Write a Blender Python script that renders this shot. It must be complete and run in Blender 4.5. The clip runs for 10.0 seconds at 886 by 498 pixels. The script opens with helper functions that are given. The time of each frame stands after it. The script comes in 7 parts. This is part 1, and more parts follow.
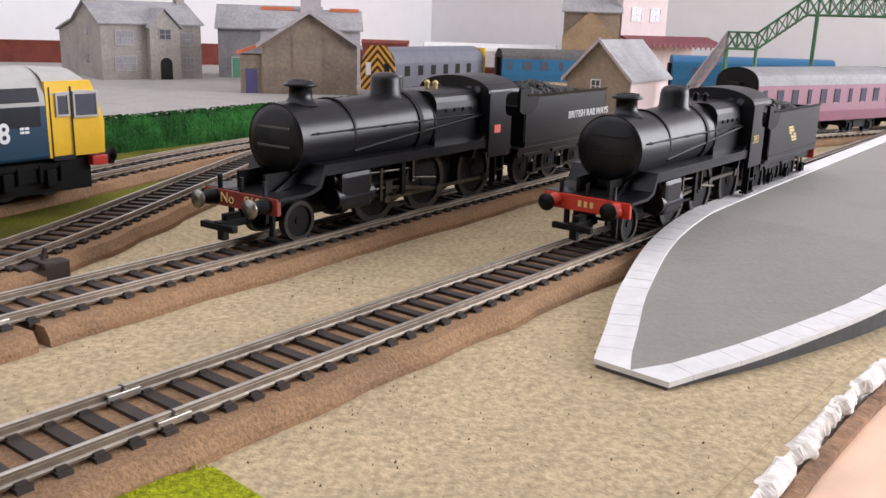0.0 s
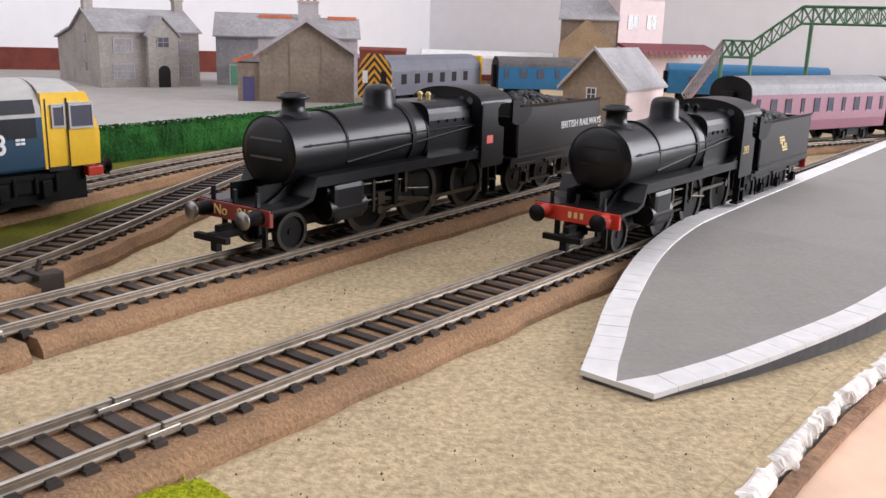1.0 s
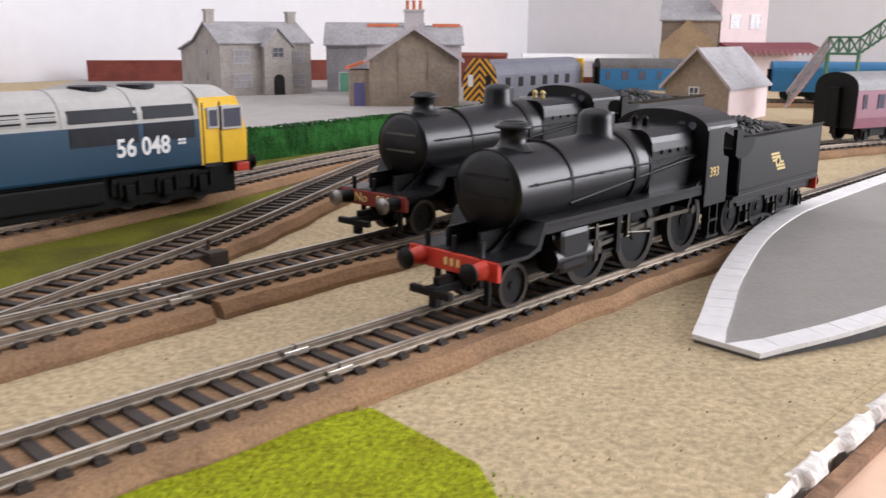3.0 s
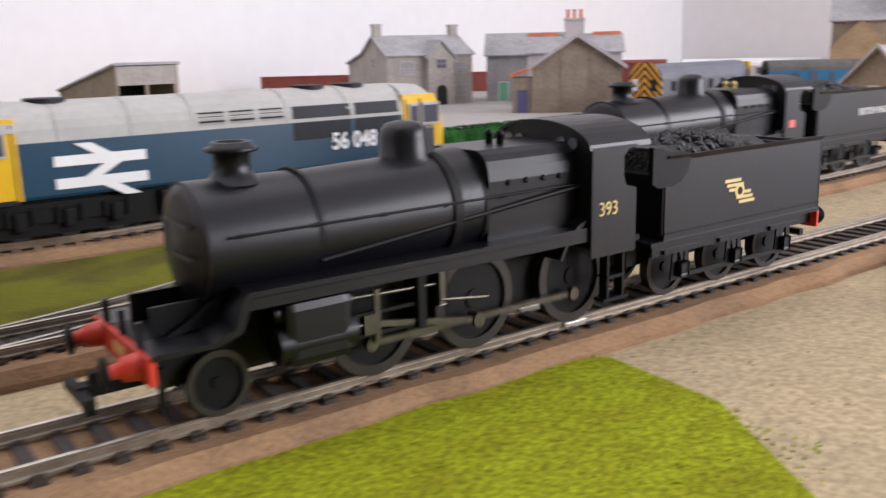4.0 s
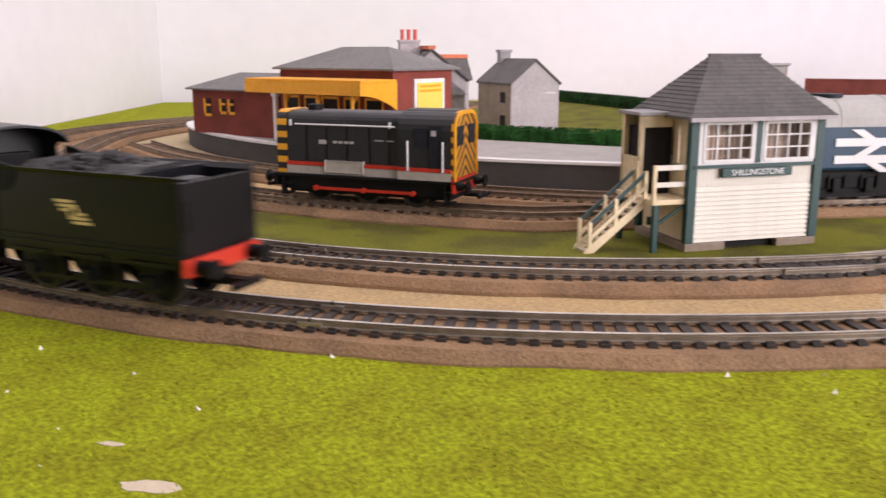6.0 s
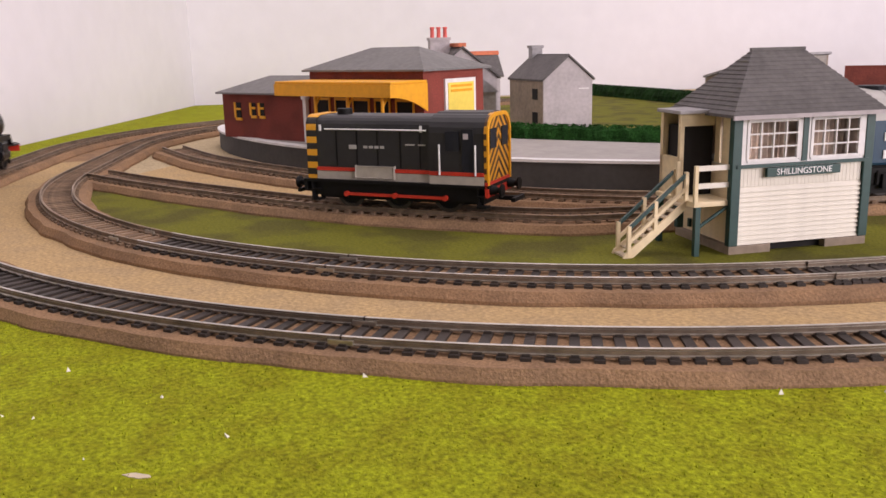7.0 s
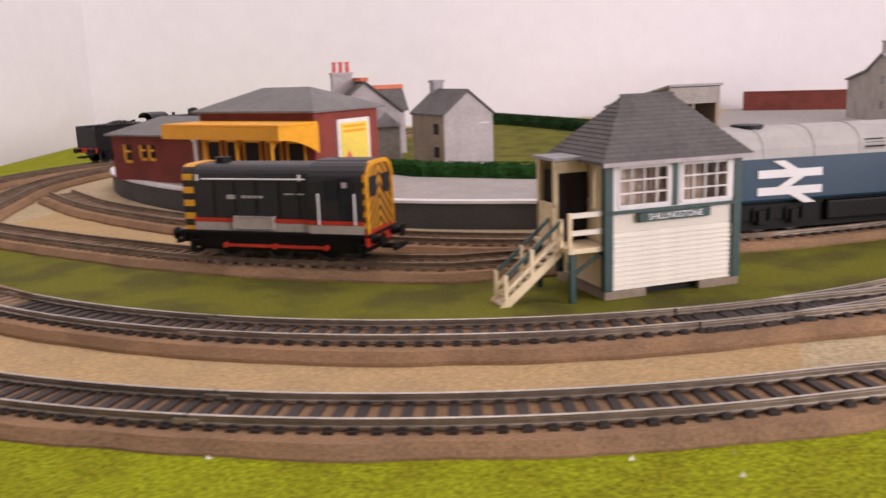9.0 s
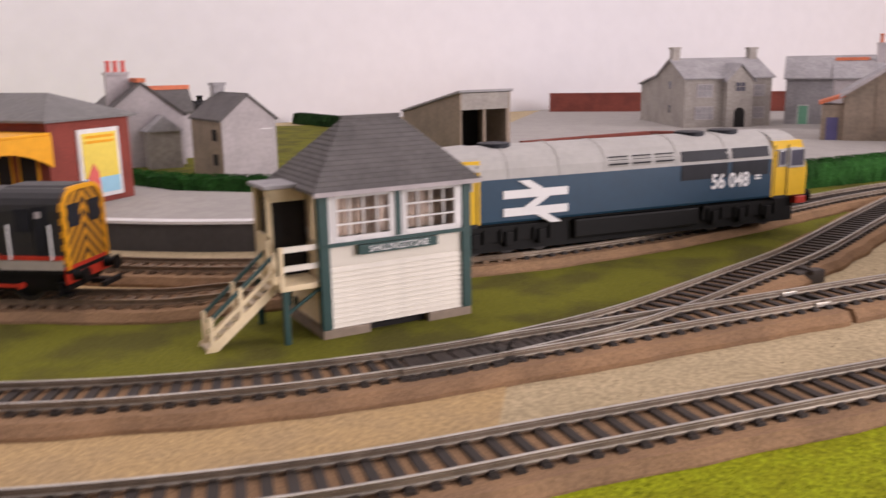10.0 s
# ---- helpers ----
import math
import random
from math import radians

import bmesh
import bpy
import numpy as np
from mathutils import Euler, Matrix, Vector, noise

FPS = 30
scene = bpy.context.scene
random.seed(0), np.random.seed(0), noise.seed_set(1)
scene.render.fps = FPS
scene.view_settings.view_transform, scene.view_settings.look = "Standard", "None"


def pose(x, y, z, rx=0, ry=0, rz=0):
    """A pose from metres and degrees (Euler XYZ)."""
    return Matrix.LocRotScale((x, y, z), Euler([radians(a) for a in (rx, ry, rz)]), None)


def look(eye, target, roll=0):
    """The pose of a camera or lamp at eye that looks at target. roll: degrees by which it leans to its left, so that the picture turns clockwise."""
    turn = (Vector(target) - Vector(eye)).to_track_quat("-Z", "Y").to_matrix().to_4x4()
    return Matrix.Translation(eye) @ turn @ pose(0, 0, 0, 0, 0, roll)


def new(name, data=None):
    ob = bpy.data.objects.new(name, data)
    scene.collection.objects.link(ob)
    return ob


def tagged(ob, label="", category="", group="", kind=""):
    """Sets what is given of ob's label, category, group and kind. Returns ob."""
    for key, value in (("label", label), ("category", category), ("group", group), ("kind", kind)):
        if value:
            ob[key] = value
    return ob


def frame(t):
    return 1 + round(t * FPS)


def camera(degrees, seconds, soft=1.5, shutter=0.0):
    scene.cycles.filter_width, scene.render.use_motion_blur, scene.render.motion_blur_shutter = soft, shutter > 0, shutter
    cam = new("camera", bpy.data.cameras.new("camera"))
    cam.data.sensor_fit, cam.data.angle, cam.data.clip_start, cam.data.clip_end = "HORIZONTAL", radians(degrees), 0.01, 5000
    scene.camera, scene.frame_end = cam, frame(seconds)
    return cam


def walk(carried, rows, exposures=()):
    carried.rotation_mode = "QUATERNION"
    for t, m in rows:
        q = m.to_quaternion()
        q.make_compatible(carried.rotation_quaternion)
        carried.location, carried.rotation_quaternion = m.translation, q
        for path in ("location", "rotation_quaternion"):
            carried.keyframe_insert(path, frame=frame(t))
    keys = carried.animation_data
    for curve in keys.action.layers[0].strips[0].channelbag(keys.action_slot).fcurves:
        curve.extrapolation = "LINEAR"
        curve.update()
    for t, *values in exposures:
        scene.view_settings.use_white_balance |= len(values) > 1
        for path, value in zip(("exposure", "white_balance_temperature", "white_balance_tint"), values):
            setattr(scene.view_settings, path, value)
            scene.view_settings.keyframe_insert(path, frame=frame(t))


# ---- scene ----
cam = camera(54.0, 10.0, shutter=0.5)
PATH = [
    (0, (0.0884, 0.1228, 0.0947), (-0.102, 2.048, -0.411), 1.72),
    (0.5, (0.089, 0.1216, 0.0964), (-0.091, 2.051, -0.399), 2.11),
    (1, (0.0916, 0.1207, 0.0975), (-0.098, 2.05, -0.396), 1.7),
    (1.5, (0.0897, 0.1193, 0.0979), (-0.116, 2.045, -0.4), 1.56),
    (2, (0.0898, 0.1161, 0.0962), (-0.152, 2.038, -0.401), 0.65),
    (2.5, (0.0875, 0.1035, 0.0947), (-0.224, 2.018, -0.394), 0.56),
    (3, (0.0861, 0.0843, 0.0968), (-0.318, 1.982, -0.388), 0.24),
    (3.2, (0.0831, 0.0763, 0.095), (-0.361, 1.965, -0.389), 0.1),
    (4.3, (0.0596, 0.0299, 0.087), (-0.791, 1.787, -0.348), -1.68),
    (4.6, (0.0495, -0.0055, 0.089), (-0.942, 1.674, -0.354), -1.5),
    (5, (0.0382, -0.0441, 0.088), (-1.124, 1.523, -0.351), 0.18),
    (5.5, (0.0256, -0.1053, 0.088), (-1.351, 1.276, -0.354), 1.29),
    (6, (0.019, -0.14, 0.094), (-1.492, 1.093, -0.347), -0.0),
    (6.2, (0.015, -0.136, 0.095), (-1.519, 1.067, -0.354), -0.7),
    (7.3, (0.01, -0.133, 0.1), (-1.553, 1.033, -0.346), -1.6),
    (7.5, (0.011, -0.136, 0.105), (-1.559, 1.029, -0.319), -1.5),
    (8, (0.014, -0.138, 0.108), (-1.55, 1.041, -0.295), -1.7),
    (8.5, (0.015, -0.13, 0.105), (-1.514, 1.097, -0.293), -1.4),
    (9, (0.017, -0.109, 0.107), (-1.441, 1.2, -0.295), -2.1),
    (9.5, (0.024, -0.081, 0.109), (-1.295, 1.362, -0.313), 0.1),
    (10, (0.033, -0.048, 0.116), (-1.153, 1.505, -0.31), -1.1),
]
walk(cam, [(t, look(eye, target, roll)) for t, eye, target, roll in PATH],
     exposures=[(0, -0.12, 6300, 15), (3.2, -0.11, 6300, 15), (4.5, -0.05, 6400, 18), (5.5, 0.08, 6650, 22), (6.2, -0.06, 6700, 24), (7.5, -0.26, 6950, 27), (8.5, -0.25, 6950, 27), (10, -0.38, 6900, 26)])

# ---- world and light ----
world = bpy.data.worlds.new("world")
scene.world = world
world.use_nodes = True
wn = world.node_tree
sky = wn.nodes.new("ShaderNodeTexSky")
sky.sky_type = "NISHITA"
sky.sun_disc = False
sky.sun_elevation, sky.sun_rotation = radians(35), radians(140)
wn.links.new(sky.outputs[0], wn.nodes["Background"].inputs[0])
wn.nodes["Background"].inputs[1].default_value = 0.1
scene.view_settings.exposure = 0.0


def window_light(name, m, w, h, power, colour):
    lamp = bpy.data.lights.new(name, "AREA")
    lamp.shape, lamp.size, lamp.size_y, lamp.energy, lamp.color = "RECTANGLE", w, h, power, colour
    ob = new(name, lamp)
    ob.matrix_world = m
    return ob


# ---- materials ----
def mat(name, base, rough=0.6, metal=0.0, var=0.12, scale=300.0, bump=0.0, bscale=600.0, second=None, mix=(0.45, 0.6), mscale=40.0, rand=0.0, spec=0.5, coat=0.0):
    m = bpy.data.materials.new(name)
    m.use_nodes = True
    n, l = m.node_tree.nodes, m.node_tree.links
    p = n["Principled BSDF"]
    p.inputs["Roughness"].default_value = rough
    p.inputs["Metallic"].default_value = metal
    p.inputs["Specular IOR Level"].default_value = spec
    p.inputs["Coat Weight"].default_value = coat
    tc = n.new("ShaderNodeTexCoord")
    fine = n.new("ShaderNodeTexNoise")
    fine.inputs["Scale"].default_value, fine.inputs["Detail"].default_value = scale, 4
    l.new(tc.outputs["Object"], fine.inputs["Vector"])
    big = n.new("ShaderNodeTexNoise")
    big.inputs["Scale"].default_value, big.inputs["Detail"].default_value = mscale, 5
    l.new(tc.outputs["Object"], big.inputs["Vector"])
    ramp = n.new("ShaderNodeMapRange")
    ramp.inputs[1].default_value, ramp.inputs[2].default_value = mix
    l.new(big.outputs[0], ramp.inputs[0])
    c = n.new("ShaderNodeMix")
    c.data_type = "RGBA"
    s = second or tuple(v * (1 - var) for v in base)
    c.inputs[6].default_value, c.inputs[7].default_value = (*base, 1), (*s, 1)
    l.new(ramp.outputs[0], c.inputs[0])
    hsv = n.new("ShaderNodeHueSaturation")
    l.new(c.outputs[2], hsv.inputs["Color"])
    val = n.new("ShaderNodeMapRange")
    val.inputs[1].default_value, val.inputs[2].default_value = 0.3, 0.7
    val.inputs[3].default_value, val.inputs[4].default_value = 1 - var, 1 + var
    l.new(fine.outputs[0], val.inputs[0])
    if rand:
        info = n.new("ShaderNodeObjectInfo")
        r = n.new("ShaderNodeMapRange")
        r.inputs[3].default_value, r.inputs[4].default_value = 1 - rand, 1 + rand
        l.new(info.outputs["Random"], r.inputs[0])
        mul = n.new("ShaderNodeMath")
        mul.operation = "MULTIPLY"
        l.new(val.outputs[0], mul.inputs[0])
        l.new(r.outputs[0], mul.inputs[1])
        l.new(mul.outputs[0], hsv.inputs["Value"])
    else:
        l.new(val.outputs[0], hsv.inputs["Value"])
    l.new(hsv.outputs[0], p.inputs["Base Color"])
    if bump:
        b = n.new("ShaderNodeBump")
        b.inputs["Strength"].default_value, b.inputs["Distance"].default_value = bump, 0.001
        bn = n.new("ShaderNodeTexNoise")
        bn.inputs["Scale"].default_value, bn.inputs["Detail"].default_value = bscale, 6
        l.new(tc.outputs["Object"], bn.inputs["Vector"])
        l.new(bn.outputs[0], b.inputs["Height"])
        l.new(b.outputs[0], p.inputs["Normal"])
    return m


M = {}
M["grass"] = mat("lime_flock", (0.295, 0.335, 0.012), 0.95, var=0.42, scale=620, bump=1.0, bscale=1300, second=(0.235, 0.235, 0.010), mix=(0.40, 0.72), mscale=85, spec=0.12)
M["olive"] = mat("olive_flock", (0.15, 0.15, 0.018), 0.95, var=0.25, scale=700, bump=0.8, bscale=1200, second=(0.10, 0.095, 0.02), mscale=30, spec=0.15)
M["sand"] = mat("sandy_scatter", (0.475, 0.378, 0.235), 0.95, var=0.26, scale=520, bump=0.45, bscale=1100, second=(0.43, 0.345, 0.215), mix=(0.40, 0.68), mscale=45, spec=0.15)
M["foam"] = mat("brown_foam", (0.315, 0.194, 0.111), 0.95, var=0.24, scale=900, bump=0.6, bscale=1200, second=(0.255, 0.160, 0.096), mscale=45, spec=0.1)
M["rail"] = mat("nickel_rail", (0.55, 0.52, 0.47), 0.38, metal=1.0, var=0.15, scale=500)
M["railside"] = mat("tarnished_rail_side", (0.22, 0.17, 0.125), 0.5, metal=0.5, var=0.25, scale=300)
M["sleeper"] = mat("black_sleeper", (0.030, 0.021, 0.016), 0.65, var=0.2, rand=0.3)
M["sleeperworn"] = mat("dusty_sleeper", (0.21, 0.138, 0.086), 0.9, var=0.3, scale=500, rand=0.25)
M["railworn"] = mat("dull_rail_top", (0.27, 0.19, 0.125), 0.5, metal=0.6, var=0.25, scale=300)
M["tansand"] = mat("tan_scatter", (0.48, 0.335, 0.170), 0.95, var=0.24, scale=520, bump=0.6, bscale=900, second=(0.43, 0.305, 0.165), mix=(0.42, 0.66), mscale=55, spec=0.12)
M["creamwood"] = mat("yellowed_cream_wood", (0.78, 0.64, 0.41), 0.65, var=0.08, scale=300)
M["platside"] = mat("platform_side_grey", (0.20, 0.195, 0.20), 0.8, var=0.1)
M["wall"] = mat("white_emulsion", (0.76, 0.75, 0.775), 0.85, var=0.02, scale=30, bump=0.1, bscale=300, mscale=2)
M["black"] = mat("satin_black", (0.0026, 0.0028, 0.0046), 0.37, var=0.15, scale=200, bump=0.04, bscale=900, spec=0.40)
# Floor and unseen walls: colours set dark to cut bounce onto the blacks.
M["dimfloor"] = mat("dim_floor", (0.10, 0.085, 0.075), 0.95, var=0.3, scale=120, bump=0.4, bscale=300)
M["dimwall"] = mat("dim_unseen_wall", (0.30, 0.27, 0.24), 0.9, var=0.1, scale=8)
M["board"] = mat("plywood", (0.82, 0.56, 0.40), 0.6, var=0.10, scale=60, mscale=12, bump=0.15, bscale=90)
M["plaster"] = mat("torn_plaster", (0.82, 0.78, 0.73), 0.9, var=0.15, scale=300, bump=0.4, bscale=500)
M["platgrey"] = mat("platform_grey", (0.27, 0.255, 0.235), 0.85, var=0.06, scale=500, bump=0.15)
M["white"] = mat("white_edging", (0.74, 0.73, 0.72), 0.7, var=0.06, scale=200)
M["darkgrey"] = mat("dark_grey_side", (0.06, 0.056, 0.055), 0.8, var=0.12)
M["blue"] = mat("rail_blue", (0.005, 0.044, 0.088), 0.42, var=0.06)
M["red"] = mat("buffer_red", (0.55, 0.035, 0.015), 0.45, var=0.08)
M["brick"] = mat("red_brick", (0.24, 0.045, 0.03), 0.8, var=0.2, scale=800)
M["stone"] = mat("grey_stone_card", (0.36, 0.33, 0.30), 0.85, var=0.15, scale=250)
M["slate"] = mat("grey_slate", (0.098, 0.09, 0.088), 0.7, var=0.2, scale=300)
M["road"] = mat("grey_yard", (0.36, 0.34, 0.32), 0.9, var=0.07, scale=200)
M["cream"] = mat("cream_board", (0.74, 0.70, 0.61), 0.6, var=0.04)


# ---- mesh helpers ----
def part(name, bm, material, parent=None, label="", smooth=False):
    me = bpy.data.meshes.new(name)
    bm.normal_update()
    bm.to_mesh(me)
    bm.free()
    for mm in material if isinstance(material, (list, tuple)) else (material,):
        me.materials.append(mm)
    if smooth:
        for f in me.polygons:
            f.use_smooth = True
    ob = new(name, me)
    ob.parent = parent
    if label:
        ob["label"] = label
    return ob


def box(bm, x0, x1, y0, y1, z0, z1, bevel=0.0, m=None, mi=0):
    r = bmesh.ops.create_cube(bm, size=1)
    vs = r["verts"]
    for v in vs:
        v.co = Vector((x0 + (v.co.x + 0.5) * (x1 - x0), y0 + (v.co.y + 0.5) * (y1 - y0), z0 + (v.co.z + 0.5) * (z1 - z0)))
    fs = {f for v in vs for f in v.link_faces}
    for f in fs:
        f.material_index = mi
    if bevel:
        es = list({e for v in vs for e in v.link_edges})
        r2 = bmesh.ops.bevel(bm, geom=es, offset=bevel, segments=2, affect="EDGES", profile=0.6)
        vs = list({v for f in r2["faces"] for v in f.verts} | {v for v in vs if v.is_valid})
    if m is not None:
        bmesh.ops.transform(bm, matrix=m, verts=vs)
    return vs


def prism(bm, outline, axis, a, b, mi=0, bevel=0.0):
    """A solid with that outline, drawn out from a to b along axis x, y or z."""
    def at(u, v, w):
        return {"x": (w, u, v), "y": (u, w, v), "z": (u, v, w)}[axis]
    v0 = [bm.verts.new(at(u, v, a)) for u, v in outline]
    v1 = [bm.verts.new(at(u, v, b)) for u, v in outline]
    fs = [bm.faces.new(v0), bm.faces.new(v1)]
    n = len(outline)
    for i in range(n):
        fs.append(bm.faces.new((v0[i], v0[(i + 1) % n], v1[(i + 1) % n], v1[i])))
    for f in fs:
        f.material_index = mi
    bmesh.ops.recalc_face_normals(bm, faces=fs)
    if bevel:
        bmesh.ops.bevel(bm, geom=list({e for f in fs for e in f.edges}), offset=bevel, segments=1, affect="EDGES")
    return v0 + v1


def tube(bm, a, b, r0, r1=None, seg=16, caps=True, mi=0):
    """A round bar or cone from point a to point b."""
    a, b = Vector(a), Vector(b)
    r1 = r0 if r1 is None else r1
    q = (b - a).to_track_quat("Z", "Y").to_matrix()
    rings = []
    for c, r in ((a, r0), (b, r1)):
        rings.append([bm.verts.new(c + q @ Vector((r * math.cos(2 * math.pi * i / seg), r * math.sin(2 * math.pi * i / seg), 0))) for i in range(seg)])
    fs = [bm.faces.new((rings[0][i], rings[0][(i + 1) % seg], rings[1][(i + 1) % seg], rings[1][i])) for i in range(seg)]
    for f in fs:
        f.smooth = True
    extra = []
    if caps:
        for ring, flip in ((rings[0], True), (rings[1], False)):
            c = [bm.verts.new(v.co) for v in ring]
            extra += c
            fs.append(bm.faces.new(c[::-1] if flip else c))
    for f in fs:
        f.material_index = mi
    return rings[0] + rings[1] + extra


def lathe(bm, profile, m=None, seg=20, mi=0):
    """A turned solid: profile of (radius, z) from bottom to top."""
    rings = []
    for r, z in profile:
        rings.append([bm.verts.new((r * math.cos(2 * math.pi * i / seg), r * math.sin(2 * math.pi * i / seg), z)) for i in range(seg)])
    fs = []
    for p, q in zip(rings, rings[1:]):
        for i in range(seg):
            f = bm.faces.new((p[i], p[(i + 1) % seg], q[(i + 1) % seg], q[i]))
            f.smooth = True
            fs.append(f)
    lids = [[bm.verts.new(v.co) for v in rings[0]], [bm.verts.new(v.co) for v in rings[-1]]]
    fs += [bm.faces.new(lids[0][::-1]), bm.faces.new(lids[1])]
    for f in fs:
        f.material_index = mi
    vs = [v for r in rings + lids for v in r]
    if m is not None:
        bmesh.ops.transform(bm, matrix=m, verts=vs)
    return vs


def thing(name, m, label, category, group="", kind=""):
    ob = new(name)
    ob.empty_display_size = 0.01
    ob.matrix_world = m
    return tagged(ob, label, category, group, kind)


def setting(ob, label="", category=""):
    return tagged(ob, label, category, "", "structure")


def flat(z=0.0):
    return pose(0, 0, z)


# ---- track lines ----
RAIL_Z, SLEEPER_Z, BED_Z, GROUND_Z, GRASS_Z = 0.0129, 0.0100, 0.0090, 0.0034, 0.0046
GAUGE = 0.0192


class Line:
    """A line on the plan, sampled evenly by its length; s = 0 lies at its first sample plus shift."""

    def __init__(self, pts, shift=0.0, step=0.002):
        pts = np.array(pts, float)
        d = np.r_[0, np.cumsum(np.hypot(*np.diff(pts, axis=0).T))]
        s = np.arange(0, d[-1], step)
        self.p = np.c_[np.interp(s, d, pts[:, 0]), np.interp(s, d, pts[:, 1])]
        for _ in range(6):
            self.p[1:-1] = (self.p[:-2] + 2 * self.p[1:-1] + self.p[2:]) / 4
        self.s0, self.step, self.length = -shift, step, s[-1]

    def at(self, s):
        u = min(max((s - self.s0) / self.step, 0), len(self.p) - 1.001)
        i = int(u)
        p, q = self.p[i], self.p[i + 1]
        a, b = self.p[max(i - 2, 0)], self.p[min(i + 3, len(self.p) - 1)]
        d = (b - a) / np.hypot(*(b - a))
        return p + (u - i) * (q - p), d

    def off(self, s, d):
        p, t = self.at(s)
        return p + d * np.array((-t[1], t[0]))


def arc(c, r, a0, a1, n=80):
    return [(c[0] + r * math.cos(radians(a)), c[1] + r * math.sin(radians(a))) for a in np.linspace(a0, a1, n)]


def glide(pts, n=24):
    """A smooth line through a few points."""
    pts = [Vector(p) for p in pts]
    pts = [2 * pts[0] - pts[1], *pts, 2 * pts[-1] - pts[-2]]
    out = []
    for a, b, c, d in zip(pts, pts[1:], pts[2:], pts[3:]):
        for i in range(n):
            t = i / n
            out.append(0.5 * (2 * b + (c - a) * t + (2 * a - 5 * b + 4 * c - d) * t * t + (3 * b - a - 3 * c + d) * t ** 3))
    return [(p.x, p.y) for p in out] + [tuple(pts[-2])]


# outer line: straight, then round the near corner, away along the far side
C1, R1 = (-0.482, 0.367), 0.4535
D1 = (0.536, 0.844)
T0 = (-0.0996, 0.124)
straight = [(T0[0] + D1[0] * s, T0[1] + D1[1] * s) for s in (1.1, 0.8, 0.5, 0.3, 0.15, 0.03)]
round1 = arc(C1, R1, -32.4, -120.0)
e = round1[-1]
back1 = [(e[0] - 0.866 * s, e[1] + 0.5 * s) for s in (0.06, 0.12, 0.18)]
e = back1[-1]
cb = (e[0] + 0.5 * 0.42, e[1] + 0.866 * 0.42)
OUTER = Line(straight + round1 + back1 + arc(cb, 0.42, -121, -180) + [(cb[0] - 0.42, cb[1] + s) for s in (0.05, 0.2, 0.5)], shift=1.1)
# inner line
C2, R2 = (-0.488, 0.381), 0.390
D2 = (0.492, 0.870)
T2 = (C2[0] + R2 * 0.870, C2[1] - R2 * 0.492)
round2 = arc(C2, R2, -29.5, -120.0)
e = round2[-1]
back2 = [(e[0] - 0.866 * s, e[1] + 0.5 * s) for s in (0.06, 0.12, 0.18)]
e = back2[-1]
cb = (e[0] + 0.5 * 0.36, e[1] + 0.866 * 0.36)
far2 = glide([(0.60, 1.10), (0.378, 0.935), (0.243, 0.825), (0.158, 0.735)] + [(T2[0] + D2[0] * s, T2[1] + D2[1] * s) for s in (0.52, 0.46)], 10)
len2 = sum(math.dist(p, q) for p, q in zip(far2, far2[1:])) + 0.46
INNER = Line(far2 + [(T2[0] + D2[0] * s, T2[1] + D2[1] * s) for s in (0.4, 0.3, 0.15, 0.03)] + round2 + back2 + arc(cb, 0.36, -121, -200), shift=len2)
BRANCH = Line(glide([(-0.158, 0.172), (-0.137, 0.211), (-0.115, 0.275), (-0.101, 0.36), (-0.09, 0.44), (-0.084, 0.56), (-0.075, 0.68), (-0.05, 0.80)]))
LOOP = Line(glide([(-0.02, 0.86), (-0.075, 0.76), (-0.119, 0.65), (-0.144, 0.56), (-0.167, 0.48), (-0.199, 0.394), (-0.246, 0.315), (-0.335, 0.238), (-0.43, 0.193), (-0.545, 0.163), (-0.68, 0.15), (-0.80, 0.16)]))
SIDING = Line(glide([(-0.24, 0.28), (-0.29, 0.205), (-0.315, 0.175), (-0.414, 0.117), (-0.505, 0.087), (-0.60, 0.064), (-0.67, 0.052)]))


def ribbon(bm, line, a, b, profile, step=0.006, close=True, mi=0):
    """A section of (across, height) swept along a line."""
    rings = []
    n = max(int((b - a) / step), 2)
    for s in np.linspace(a, b, n + 1):
        p, t = line.at(s)
        rings.append([bm.verts.new((p[0] - d * t[1], p[1] + d * t[0], z)) for d, z in profile])
    k = len(profile)
    fs = []
    for p, q in zip(rings, rings[1:]):
        for i in range(k if close else k - 1):
            fs.append(bm.faces.new((p[i], p[(i + 1) % k], q[(i + 1) % k], q[i])))
    if close:
        fs += [bm.faces.new(rings[0][::-1]), bm.faces.new(rings[-1])]
    for f in fs:
        f.material_index = mi
    bmesh.ops.recalc_face_normals(bm, faces=fs)
    return rings


# ---- baseboard, room ----
def sheet(name, outline, z0, z1, material):
    bm = bmesh.new()
    prism(bm, outline, "z", z0, z1)
    return setting(part(name, bm, material))


EDGE = [(0.9, 1.40), (0.202, 0.391), (0.177, 0.358), (0.148, 0.315), (0.121, 0.273), (0.085, 0.20), (0.075, 0.10), (0.09, -0.05), (0.0, -0.30), (-0.4, -0.42), (-0.448, -0.369), (-1.56, 0.483)]
WALL_A, WALL_B = (-1.75, 0.15), (-0.25, 2.95)
sheet("ground", EDGE + [(-0.3, 2.85), (1.6, 1.9)], -0.02, GROUND_Z, M["sand"])


def wall(name, a, b, z0, z1, thick=0.08, paint="wall"):
    a, b = Vector(a), Vector(b)
    d = (b - a).normalized()
    nrm = Vector((-d.y, d.x))
    sheet(name, [tuple(a), tuple(b), tuple(b + nrm * thick), tuple(a + nrm * thick)], z0, z1, M[paint])


